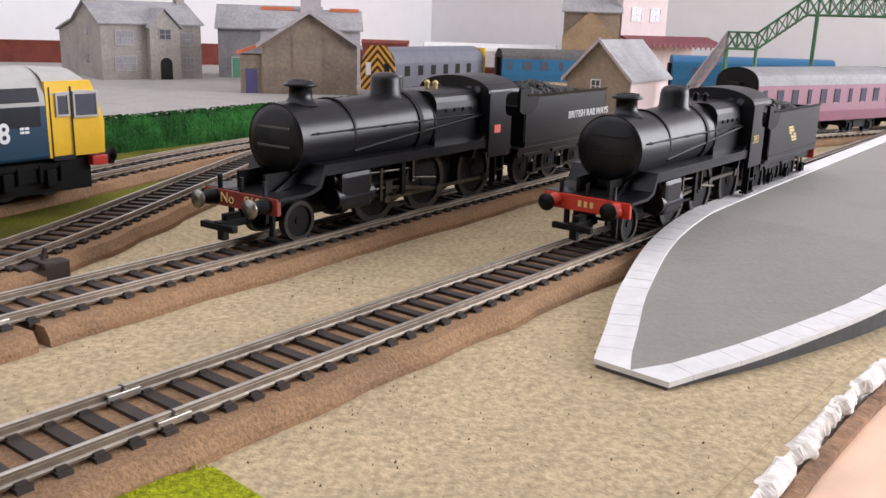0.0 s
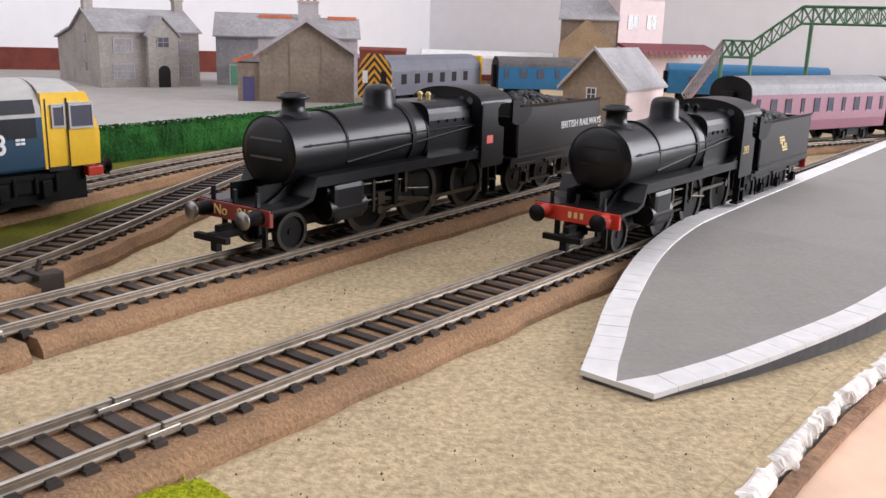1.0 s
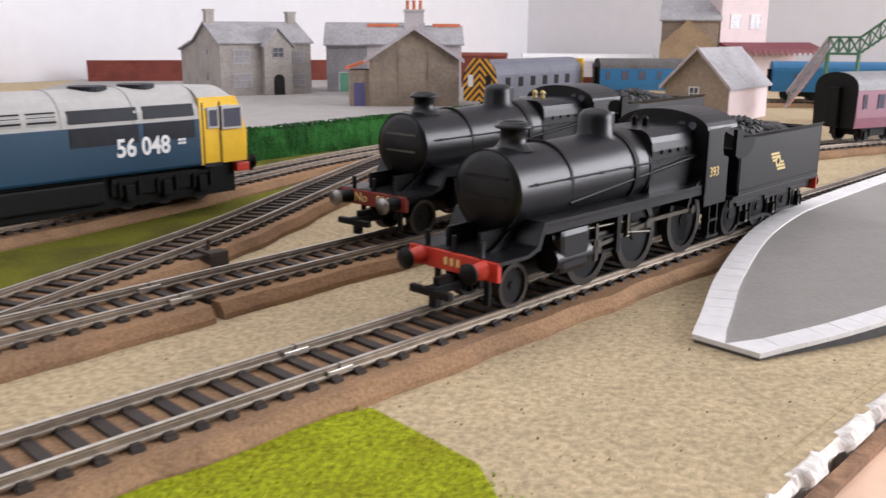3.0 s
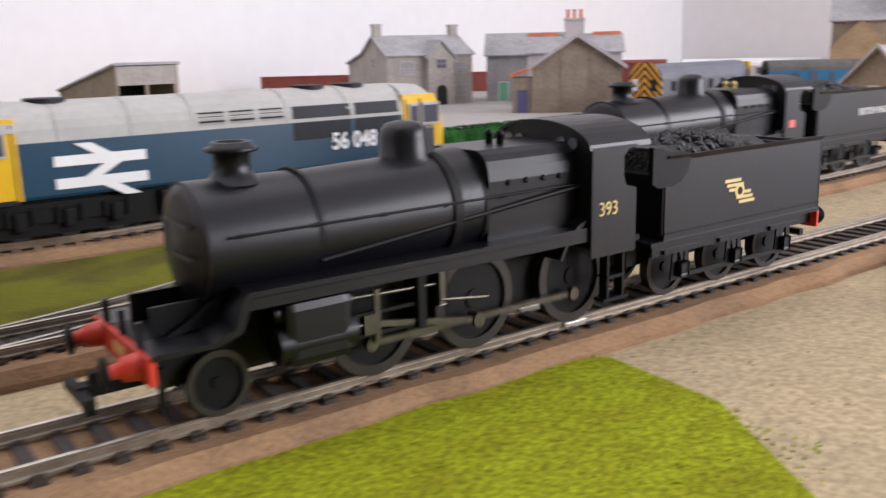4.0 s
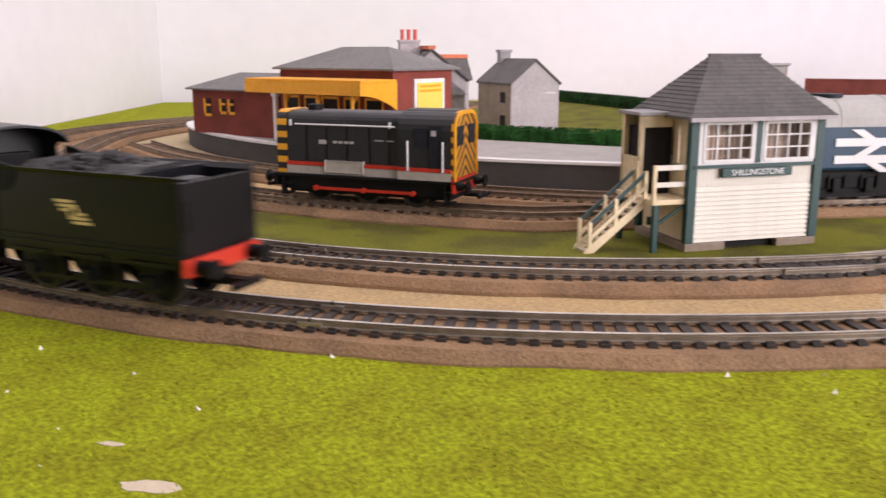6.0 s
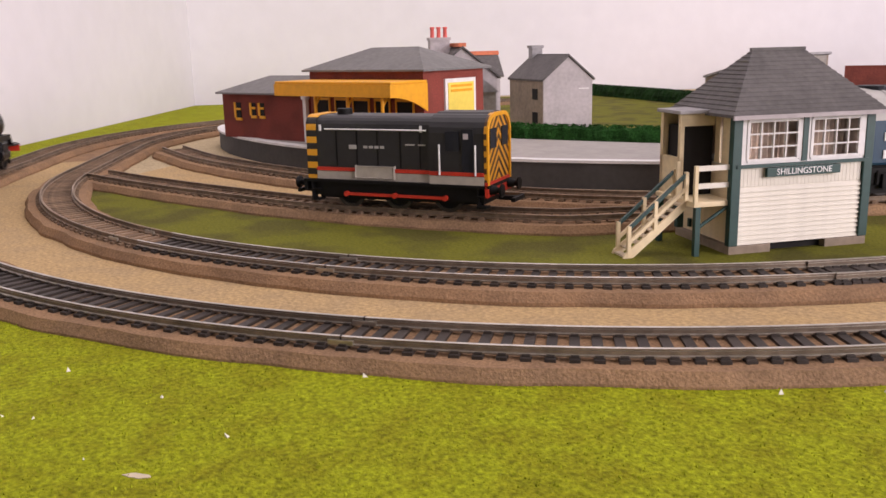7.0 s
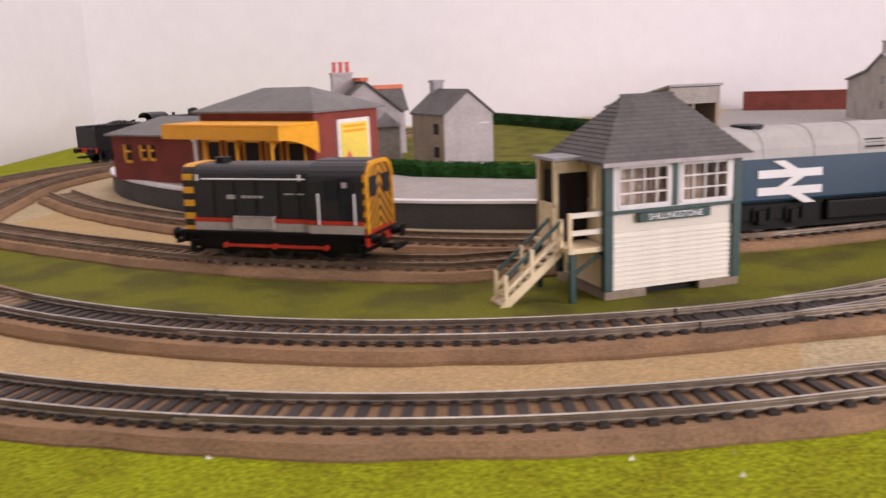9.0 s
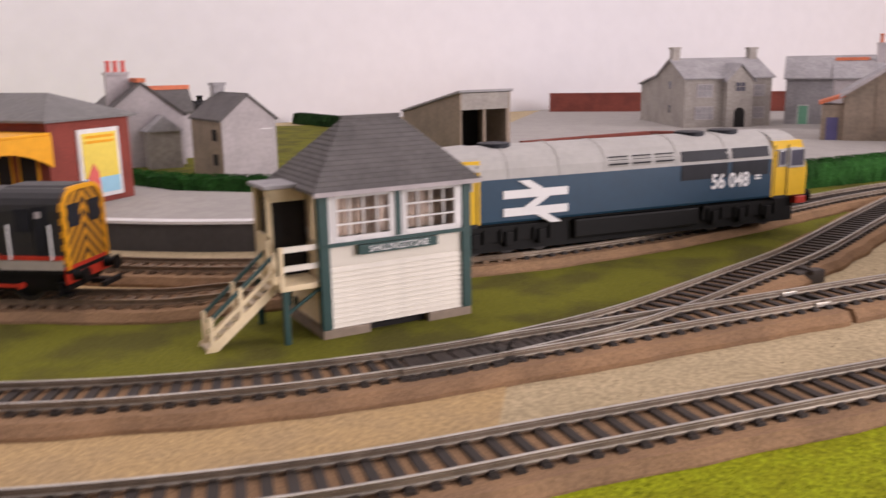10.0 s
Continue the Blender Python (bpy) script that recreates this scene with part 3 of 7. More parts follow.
        plate(bm, arcpts + inner[::-1], side * 0.7 * k, side * 1.20 * k)
        part("splasher", bm, b, root)
    bm = bmesh.new()
    box(bm, 0.02 * k, 1.2 * k, -0.55 * k, 0.55 * k, 1.20 * k, 1.28 * k)
    box(bm, 0.3 * k, 9.9 * k, -0.48 * k, -0.40 * k, 0.5 * k, 1.7 * k)
    box(bm, 0.3 * k, 9.9 * k, 0.40 * k, 0.48 * k, 0.5 * k, 1.7 * k)
    part("frame", bm, M["dull"], root)
    # buffer beam
    bm = bmesh.new()
    box(bm, -0.06 * k, 0.06 * k, -1.22 * k, 1.22 * k, 0.85 * k, 1.26 * k, bevel=0.02 * k)
    bb = part("buffer_beam", bm, M[beam], root, "red painted buffer beam")
    for y in (-0.87, 0.87):
        bm = bmesh.new()
        lathe(bm, [(0.2 * k, 0), (0.17 * k, 0.25 * k), (0.11 * k, 0.3 * k), (0.10 * k, 0.45 * k)], pose(-0.05 * k, y * k, 1.06 * k, 0, -90, 0), 14)
        bf = part("buffer", bm, M[beam] if beam == "red" else M["dull"], bb)
        bm = bmesh.new()
        lathe(bm, [(0.10 * k, 0.44 * k), (0.23 * k, 0.47 * k), (0.23 * k, 0.52 * k), (0.05 * k, 0.55 * k)], pose(-0.05 * k, y * k, 1.06 * k, 0, -90, 0), 16)
        part("buffer_head", bm, M["steel"] if beam == "darkred" else M["dull"], root)
    for y in (-0.75, 0.0, 0.75):
        bm = bmesh.new()
        box(bm, -0.02 * k, 0.06 * k, (y - 0.04) * k, (y + 0.04) * k, 1.26 * k, 1.62 * k)
        part("lamp_iron", bm, b, root)
    for y in (-0.42, 0.42):
        lettering("beam_lettering", "No" if (y > 0) == (beam == "darkred") else number, 0.36 * k, M["gold"], Matrix(((0, 0, -1, -0.065 * k), (-1, 0, 0, y * k), (0, 1, 0, 1.06 * k), (0, 0, 0, 1))), bb) if beam == "darkred" else None
    if beam == "red":
        bm = bmesh.new()
        for i in range(3):
            box(bm, -0.07 * k, -0.05 * k, (-0.22 + 0.17 * i) * k, (-0.13 + 0.17 * i) * k, 0.98 * k, 1.14 * k)
        part("number_marks", bm, M["gold"], bb, "cream painted number, too small to read")
    # tension-lock coupling
    bm = bmesh.new()
    box(bm, -0.75 * k, 0.5 * k, -0.12 * k, 0.12 * k, 0.48 * k, 0.66 * k, bevel=0.02 * k)
    box(bm, -0.78 * k, -0.62 * k, -0.55 * k, 0.55 * k, 0.46 * k, 0.62 * k, bevel=0.02 * k)
    box(bm, -0.55 * k, -0.1 * k, -0.09 * k, 0.09 * k, 0.62 * k, 0.82 * k, bevel=0.03 * k)
    box(bm, -0.66 * k, -0.5 * k, -0.10 * k, 0.10 * k, 0.2 * k, 0.5 * k)
    part("coupling", bm, M["dull"], root)
    for side in (-1, 1):
        bm = bmesh.new()
        box(bm, 0.25 * k, 0.32 * k, side * 0.62 * k, side * 0.76 * k, 0.22 * k, 0.9 * k)
        part("guard_iron", bm, M["dull"], root)
        # cylinders
        bm = bmesh.new()
        y0, y1 = sorted((side * 0.62 * k, side * 1.27 * k))
        box(bm, 2.05 * k, 3.2 * k, y0, y1, 0.62 * k, 1.62 * k, bevel=0.14 * k)
        tube(bm, (1.95 * k, side * 0.98 * k, 0.95 * k), (3.3 * k, side * 0.98 * k, 0.95 * k), 0.30 * k, seg=18)
        tube(bm, (1.95 * k, side * 0.98 * k, 1.42 * k), (3.3 * k, side * 0.98 * k, 1.42 * k), 0.16 * k, seg=14)
        part("cylinder", bm, b, root)
        bm = bmesh.new()
        for z in (0.78, 1.12):
            box(bm, 3.25 * k, 4.7 * k, side * 0.95 * k, side * 1.03 * k, (z - 0.03) * k, (z + 0.03) * k)
        box(bm, 4.6 * k, 4.75 * k, side * 0.6 * k, side * 1.1 * k, 0.7 * k, 1.75 * k)
        part("slide_bar", bm, M["dull"], root)
        bm = bmesh.new()
        tube(bm, (3.3 * k, side * 1.0 * k, 1.42 * k), (5.2 * k, side * 1.0 * k, 1.36 * k), 0.035 * k, seg=8)
        box(bm, 5.05 * k, 5.2 * k, side * 0.98 * k, side * 1.08 * k, 1.0 * k, 1.62 * k, bevel=0.02 * k)
        tube(bm, (5.1 * k, side * 1.06 * k, 1.1 * k), (6.1 * k, side * 1.09 * k, 0.98 * k), 0.035 * k, seg=8)
        box(bm, 3.75 * k, 3.85 * k, side * 1.0 * k, side * 1.06 * k, 0.62 * k, 1.5 * k)
        part("valve_gear", bm, M["rods"], root)
        bm = bmesh.new()
        box(bm, 9.0 * k, 9.7 * k, side * 0.95 * k, side * 1.2 * k, 0.35 * k, 0.42 * k)
        box(bm, 9.1 * k, 9.6 * k, side * 0.95 * k, side * 1.2 * k, 0.8 * k, 0.86 * k)
        box(bm, 9.1 * k, 9.16 * k, side * 0.98 * k, side * 1.18 * k, 0.35 * k, 1.7 * k)
        box(bm, 9.54 * k, 9.6 * k, side * 0.98 * k, side * 1.18 * k, 0.35 * k, 1.7 * k)
        part("cab_step", bm, M["dull"], root)
    # cab: front plate, sides with a cut-out, rounded roof
    bm = bmesh.new()
    n = 16
    top = [(1.30 * math.cos(math.pi * i / n) * k, (3.28 + 0.50 * math.sin(math.pi * i / n)) * k) for i in range(n + 1)]
    prism(bm, [(1.30 * k, 1.6 * k)] + top + [(-1.30 * k, 1.6 * k)], "x", 8.5 * k, 8.56 * k)
    part("cab_front", bm, b, root)
    for side in (-1, 1):
        for yy in (0.55, 0.85):
            bm = bmesh.new()
            tube(bm, (8.46 * k, side * yy * k, 3.38 * k), (8.49 * k, side * yy * k, 3.38 * k), 0.11 * k, seg=14)
            part("spectacle", bm, M["winglass"], root)
        bm = bmesh.new()
        plate(bm, [(8.5 * k, 1.30 * k), (9.75 * k, 1.30 * k), (9.75 * k, 2.5 * k), (9.45 * k, 2.58 * k), (9.38 * k, 2.75 * k), (9.38 * k, 3.12 * k), (9.5 * k, 3.24 * k), (9.75 * k, 3.28 * k), (9.75 * k, 3.32 * k), (8.5 * k, 3.32 * k)], side * 1.27 * k, side * 1.30 * k)
        cs = part("cab_side", bm, b, root)
        if beam == "red":
            lettering("cab_number", number, 0.36 * k, M["gold"], side_pose(8.95 * k, side * 1.303 * k, 2.18 * k, side), cs)
        else:
            bm = bmesh.new()
            box(bm, 8.78 * k, 9.12 * k, side * 1.30 * k, side * 1.315 * k, 2.05 * k, 2.3 * k)
            part("number_plate", bm, M["paint_red"], cs, "small red plate")
    bm = bmesh.new()
    prism(bm, top + [(1.24 * math.cos(math.pi * i / n) * k, (3.26 + 0.46 * math.sin(math.pi * i / n)) * k) for i in range(n, -1, -1)], "x", 8.45 * k, 10.15 * k)
    part("cab_roof", bm, b, root)
    bm = bmesh.new()
    box(bm, 8.6 * k, 10.0 * k, -1.2 * k, 1.2 * k, 1.45 * k, 1.55 * k)
    box(bm, 8.6 * k, 8.9 * k, -0.9 * k, 0.9 * k, 1.6 * k, 3.0 * k, bevel=0.05 * k)
    part("backhead", bm, M["blackroof"], root)
    wheels = [wheelset("pony_wheelset", 0.47 * k, root, 1.15 * k, 9), ]
    for x in (3.95, 6.15, 8.65):
        wheels.append(wheelset("driving_wheelset", 0.84 * k, root, x * k, 16, rim="steel"))
    rods = []
    for side in (-1, 1):
        bm = bmesh.new()
        for a, c in ((3.95, 6.15), (6.15, 8.65)):
            box(bm, (a - 6.15) * k, (c - 6.15) * k, side * 0.86 * k, side * 0.92 * k, -0.05 * k, 0.05 * k)
        for x in (3.95, 6.15, 8.65):
            tube(bm, ((x - 6.15) * k, side * 0.83 * k, 0), ((x - 6.15) * k, side * 0.96 * k, 0), 0.12 * k, seg=12)
        cr = part("coupling_rod", bm, M["rods"], root)
        bm = bmesh.new()
        box(bm, -2.3 * k, 0, side * 0.97 * k, side * 1.03 * k, -0.05 * k, 0.05 * k)
        tube(bm, (0, side * 0.94 * k, 0), (0, side * 1.06 * k, 0), 0.13 * k, seg=12)
        co = part("connecting_rod", bm, M["rods"], root)
        bm = bmesh.new()
        box(bm, -0.14 * k, 0.14 * k, side * 0.94 * k, side * 1.06 * k, -0.16 * k, 0.16 * k)
        tube(bm, (-0.6 * k, side * 1.0 * k, 0), (0, side * 1.0 * k, 0), 0.04 * k, seg=8)
        ch = part("crosshead", bm, M["rods"], root)
        rods.append((cr, co, ch, side))
    return root, wheels, rods


def set_rods(rods, phi):
    """Poses of the rods for a turn phi of the driving wheels."""
    out = []
    for cr, co, ch, side in rods:
        a = phi + (1.57 if side > 0 else 0)
        px, pz = (6.15 + 0.33 * math.cos(a)) * K, (0.84 - 0.33 * math.sin(a)) * K
        dz = (0.95 * K - pz)
        xc = px - math.sqrt((2.3 * K) ** 2 - dz * dz)
        tilt = math.degrees(math.atan2(dz, px - xc))
        out.append((cr, pose(px, 0, pz)))
        out.append((co, pose(px, 0, pz, 0, tilt, 0)))
        out.append((ch, pose(xc, 0, 0.95 * K)))
    return out


def tender(name, beam, marks, label):
    k = K
    root = thing(name, flat(), label, "locomotive tender")
    b = M["black"]
    L = 6.35
    bm = bmesh.new()
    prism(bm, [(-1.22 * k, 1.38 * k), (1.22 * k, 1.38 * k), (1.22 * k, 3.02 * k), (1.30 * k, 3.14 * k), (1.26 * k, 3.14 * k), (1.16 * k, 3.02 * k), (1.16 * k, 2.7 * k), (-1.16 * k, 2.7 * k), (-1.16 * k, 3.02 * k), (-1.26 * k, 3.14 * k), (-1.30 * k, 3.14 * k), (-1.22 * k, 3.02 * k)], "x", 0.55 * k, L * k)
    part("tank", bm, b, root)
    bm = bmesh.new()
    prism(bm, [(-1.22 * k, 1.38 * k), (1.22 * k, 1.38 * k), (1.22 * k, 3.0 * k), (-1.22 * k, 3.0 * k)], "x", (L - 0.05) * k, (L + 0.03) * k)
    part("rear_plate", bm, b, root)
    for side in (-1, 1):
        bm = bmesh.new()
        plate(bm, [(0.10 * k, 3.34 * k), (0.10 * k, 2.60 * k), (0.30 * k, 2.50 * k), (0.75 * k, 2.50 * k), (1.0 * k, 2.58 * k), (1.2 * k, 2.76 * k), (1.3 * k, 3.0 * k), (1.3 * k, 3.13 * k), (0.7 * k, 3.20 * k), (0.35 * k, 3.30 * k)], side * 1.14 * k, side * 1.25 * k)
        part("front_flare", bm, M["blackroof"], root)
        bm = bmesh.new()
        tube(bm, (0.5 * k, side * 1.18 * k, 1.5 * k), (0.5 * k, side * 1.18 * k, 2.5 * k), 0.03 * k, seg=6)
        part("handrail", bm, M["dull"], root)
        bm = bmesh.new()
        tube(bm, ((L + 0.1) * k, side * 1.1 * k, 1.9 * k), ((L + 0.1) * k, side * 1.1 * k, 2.6 * k), 0.025 * k, seg=6)
        part("rear_rail", bm, M["dull"], root)
        bm = bmesh.new()
        xs = (1.35, 3.25, 5.2)
        plate(bm, [(0.4 * k, 1.0 * k), (0.4 * k, 1.34 * k), (L * k, 1.34 * k), (L * k, 1.0 * k)], side * 1.02 * k, side * 1.06 * k)
        for x in xs:
            plate(bm, [((x - 0.32) * k, 0.40 * k), ((x + 0.32) * k, 0.40 * k), ((x + 0.26) * k, 1.05 * k), ((x + 0.13) * k, 1.05 * k), ((x + 0.13) * k, 0.62 * k), ((x - 0.13) * k, 0.62 * k), ((x - 0.13) * k, 1.05 * k), ((x - 0.26) * k, 1.05 * k)], side * 1.02 * k, side * 1.06 * k)
            box(bm, (x - 0.13) * k, (x + 0.13) * k, side * 1.04 * k, side * 1.16 * k, 0.5 * k, 0.78 * k, bevel=0.03 * k)
            box(bm, (x - 0.62) * k, (x + 0.62) * k, side * 1.05 * k, side * 1.12 * k, 1.02 * k, 1.12 * k)
        for a, c in zip(xs, xs[1:]):
            plate(bm, [((a + 0.3) * k, 0.42 * k), ((c - 0.3) * k, 0.42 * k), ((c - 0.3) * k, 0.52 * k), ((a + 0.3) * k, 0.52 * k)], side * 1.02 * k, side * 1.06 * k)
        part("axle_frame", bm, b, root)
        if marks == "emblem":
            bm = bmesh.new()
            v = -side
            for i in range(3):
                for up in (1, -1):
                    z = 2.15 + up * (0.25 - 0.105 * i)
                    x0, x1 = sorted((3.10 - v * up * (0.56 - 0.08 * i), 3.10 + v * up * (0.12 if i else 0.02)))
                    box(bm, x0 * k, x1 * k, side * 1.222 * k, side * 1.235 * k, (z - 0.034) * k, (z + 0.034) * k)
            n = 20
            outl = [(3.10 * k + 0.17 * k * math.cos(2 * math.pi * i / n), 2.15 * k + 0.17 * k * math.sin(2 * math.pi * i / n)) for i in range(n)]
            plate(bm, outl, side * 1.222 * k, side * 1.232 * k)
            em = part("emblem", bm, M["gold"], root, "cream winged wheel shape")
            bm = bmesh.new()
            plate(bm, [(3.10 * k + 0.09 * k * math.cos(2 * math.pi * i / n), 2.15 * k + 0.09 * k * math.sin(2 * math.pi * i / n)) for i in range(n)], side * 1.222 * k, side * 1.238 * k)
            part("emblem_centre", bm, M["blackroof"], em)
        else:
            lettering("tender_lettering", marks, 0.37 * k, M["paper"], side_pose(5.0 * k, side * 1.225 * k, 2.25 * k, side), root)
    for side in (-1, 1):
        bm = bmesh.new()
        tube(bm, (0.55 * k, side * 1.225 * k, 1.52 * k), (L * k, side * 1.225 * k, 1.52 * k), 0.022 * k, seg=6)
        part("tank_beading", bm, M["blackroof"], root)
    bm = bmesh.new()
    box(bm, 0.1 * k, L * k, -1.26 * k, 1.26 * k, 1.30 * k, 1.38 * k)
    box(bm, 0.3 * k, (L - 0.1) * k, -0.5 * k, 0.5 * k, 0.7 * k, 1.3 * k)
    part("underframe", bm, b, root)
    rnd = random.Random(5)
    bm = bmesh.new()
    for i in range(150):
        x, y = rnd.uniform(1.0, 4.6), rnd.uniform(-1.0, 1.0)
        h = 2.9 + 0.42 * (1 - y * y) * math.sin(math.pi * (x - 0.8) / 4.2)
        r = rnd.uniform(0.08, 0.17)
        vs = bmesh.ops.create_icosphere(bm, subdivisions=1, radius=r * k)["verts"]
        for v in vs:
            v.co = v.co * rnd.uniform(0.75, 1.2) + Vector((x * k, y * k, h * k))
    prism(bm, [(-1.15 * k, 2.6 * k), (1.15 * k, 2.6 * k), (1.1 * k, 2.9 * k), (0.5 * k, 3.2 * k), (-0.5 * k, 3.2 * k), (-1.1 * k, 2.9 * k)], "x", 0.9 * k, 4.7 * k)
    tagged(part("coal_load", bm, M["coal"], root), kind="stuff")
    bm = bmesh.new()
    box(bm, 4.75 * k, 4.85 * k, -1.15 * k, 1.15 * k, 2.6 * k, 3.1 * k)
    box(bm, 5.2 * k, 5.8 * k, -0.35 * k, 0.35 * k, 2.65 * k, 2.95 * k, bevel=0.08 * k)
    part("tank_top", bm, b, root)
    bm = bmesh.new()
    box(bm, (L + 0.0) * k, (L + 0.1) * k, -1.22 * k, 1.22 * k, 0.88 * k, 1.28 * k, bevel=0.02 * k)
    bb = part("buffer_beam", bm, M[beam], root, "red painted buffer beam")
    for y in (-0.87, 0.87):
        bm = bmesh.new()
        lathe(bm, [(0.18 * k, 0), (0.15 * k, 0.25 * k), (0.11 * k, 0.42 * k), (0.24 * k, 0.46 * k), (0.22 * k, 0.52 * k)], pose((L + 0.1) * k, y * k, 1.07 * k, 0, 90, 0), 16)
        part("buffer", bm, M["dull"], bb)
    bm = bmesh.new()
    box(bm, (L - 0.4) * k, (L + 0.75) * k, -0.12 * k, 0.12 * k, 0.48 * k, 0.66 * k)
    box(bm, (L + 0.62) * k, (L + 0.78) * k, -0.5 * k, 0.5 * k, 0.46 * k, 0.62 * k)
    part("coupling", bm, M["dull"], root)
    bm = bmesh.new()
    box(bm, -0.5 * k, 0.4 * k, -0.15 * k, 0.15 * k, 0.9 * k, 1.1 * k)
    part("drawbar", bm, M["dull"], root)
    ws = [wheelset("tender_wheelset", 0.60 * k, root, x * k, 12) for x in (1.35, 3.25, 5.2)]
    return root, ws


ENGINE_A, WHEELS_A, RODS_A = engine("steam_locomotive", "red", "393", "black mogul steam locomotive with bright red buffer beam")
TENDER_A, TWHEELS_A = tender("tender", "red", "emblem", "black six-wheel tender with coal and a cream emblem")
ENGINE_B, WHEELS_B, RODS_B = engine("steam_locomotive", "darkred", "810", "satin black mogul steam locomotive with worn red buffer beam, standing")
TENDER_B, TWHEELS_B = tender("tender", "darkred", "BRITISH RAILWAYS", "black tender full of coal with white lettering, standing")
front2 = Vector((-0.0165, 0.427))
BIG = Matrix.Diagonal((1.18, 1.18, 1.13, 1))
rear2 = front2 + Vector(D2) * 10.25 * K * 1.18
ENGINE_B.matrix_world = facing(front2, rear2, RAIL_Z) @ BIG
TENDER_B.matrix_world = facing(rear2, rear2 + Vector(D2), RAIL_Z) @ BIG
for ob, m in set_rods(RODS_B, 0.8):
    ob.matrix_basis = m
ENGINE_A.scale, TENDER_A.scale = (1.03, 1.14, 1.09), (1.02, 1.14, 1.04)
# ---- ground cover ----
def cover(name, outline, z, material, label, category, thick=0.0012):
    bm = bmesh.new()
    prism(bm, [tuple(p) for p in outline], "z", z - thick - 0.002, z)
    bmesh.ops.triangulate(bm, faces=[f for f in bm.faces if len(f.verts) > 4])
    return setting(part(name, bm, material), label, category)


def run(line, a, b, off, n=60):
    return [tuple(line.off(s, off)) for s in np.linspace(a, b, n)]


rnd = random.Random(11)
lime = [(x + rnd.uniform(-0.0006, 0.0006), y + rnd.uniform(-0.0006, 0.0006)) for x, y in run(OUTER, -0.188, 1.72, 0.0185, 260)]
cover("grass", lime + [(-1.29, 0.97), (-1.555, 0.482), (-0.449, -0.367), (-0.4, -0.418), (0.0, -0.299), (0.09, -0.05), (0.075, 0.10), (0.085, 0.20), (0.0575, 0.2565), (0.0265, 0.2795)], GRASS_Z, M["grass"], "bright lime green flock grass mat, a little worn", "grass")
olive = run(INNER, -0.06, 0.56, -0.010, 60) + [tuple(SIDING.at(s)[0]) for s in np.linspace(SIDING.length, 0.02, 30)] + [tuple(LOOP.at(s)[0]) for s in np.linspace(0.64, 0.26, 24)] + [tuple(BRANCH.at(s)[0]) for s in np.linspace(0.44, 0.02, 24)]
cover("grass", olive, GROUND_Z + 0.0008, M["olive"], "olive green flock grass beside the signal box", "grass")
verge = [tuple(LOOP.at(s)[0]) for s in np.linspace(0.05, 0.62, 40)] + [(-0.34, 0.42), (-0.27, 0.54), (-0.20, 0.67), (-0.15, 0.765), (-0.09, 0.88), (-0.04, 0.97)]
cover("grass", verge, GROUND_Z + 0.0007, M["olive"], "olive green grass verge below the hedge", "grass")
cover("road", [(-0.185, 0.69), (-0.09, 0.875), (-0.03, 1.0), (0.03, 1.5), (-0.3, 2.4), (-0.95, 1.6), (-0.66, 0.90), (-0.40, 0.62), (-0.30, 0.55)], GROUND_Z + 0.0016, M["road"], "smooth pale grey card yard in front of the houses", "yard")
cover("field", [(-0.36, 0.52), (-0.42, 0.66), (-0.64, 0.93), (-1.10, 1.08), (-1.24, 0.95), (-1.10, 0.62), (-0.98, 0.42), (-0.55, 0.40)], GROUND_Z + 0.0012, M["olive"], "olive green flock field behind the station", "field")


tan = run(OUTER, -0.02, 0.84, -0.012, 120) + run(INNER, 0.76, -0.02, 0.012, 120)
cover("ground", tan, GROUND_Z + 0.0005, M["tansand"], "tan sandy scatter between the two curved tracks", "ground")
brown = run(OUTER, 0.84, 1.6, -0.012, 80) + run(INNER, 1.4, 0.76, 0.012, 80)
cover("ground", brown, GROUND_Z + 0.0006, M["foam"], "brown foam between the far tracks", "ground")
brown = run(OUTER, 0.80, 1.55, 0.012, 80) + [tuple(OUTER.off(s, 0.019 + 0.022 * min((s - 0.80) / 0.2, 1.0))) for s in np.linspace(1.55, 0.80, 80)]
cover("ground", brown, GRASS_Z + 0.0007, M["foam"], "brown foam shoulder of the far track", "ground")
tan = [tuple(SIDING.at(s)[0]) for s in np.linspace(0.12, SIDING.length, 40)] + [tuple(LOOP.at(s)[0]) for s in np.linspace(LOOP.length - 0.06, 0.66, 50)]
cover("ground", tan, GROUND_Z + 0.0004, M["tansand"], "tan sandy scatter between the siding and the platform track", "ground")


def scatter(name, n, area, z, size, material, label, seed):
    """Loose crumbs on the ground, one joined mesh."""
    r = random.Random(seed)
    verts, faces = [], []
    while len(faces) < n * 4:
        x, y = r.uniform(area[0], area[1]), r.uniform(area[2], area[3])
        if not area[4](x, y):
            continue
        s = size * r.uniform(0.4, 1.3)
        b = len(verts)
        a = r.uniform(0, 6.28)
        for j in range(3):
            verts.append((x + s * math.cos(a + 2.1 * j), y + s * math.sin(a + 2.1 * j), z - 0.0003))
        verts.append((x + r.uniform(-s, s), y + r.uniform(-s, s), z + s * r.uniform(0.5, 1.6)))
        faces += [(b, b + 1, b + 3), (b + 1, b + 2, b + 3), (b + 2, b, b + 3), (b, b + 2, b + 1)]
    me = bpy.data.meshes.new(name)
    me.from_pydata(verts, [], faces)
    me.materials.append(material)
    return tagged(new(name, me), label, "scatter", "", "stuff")


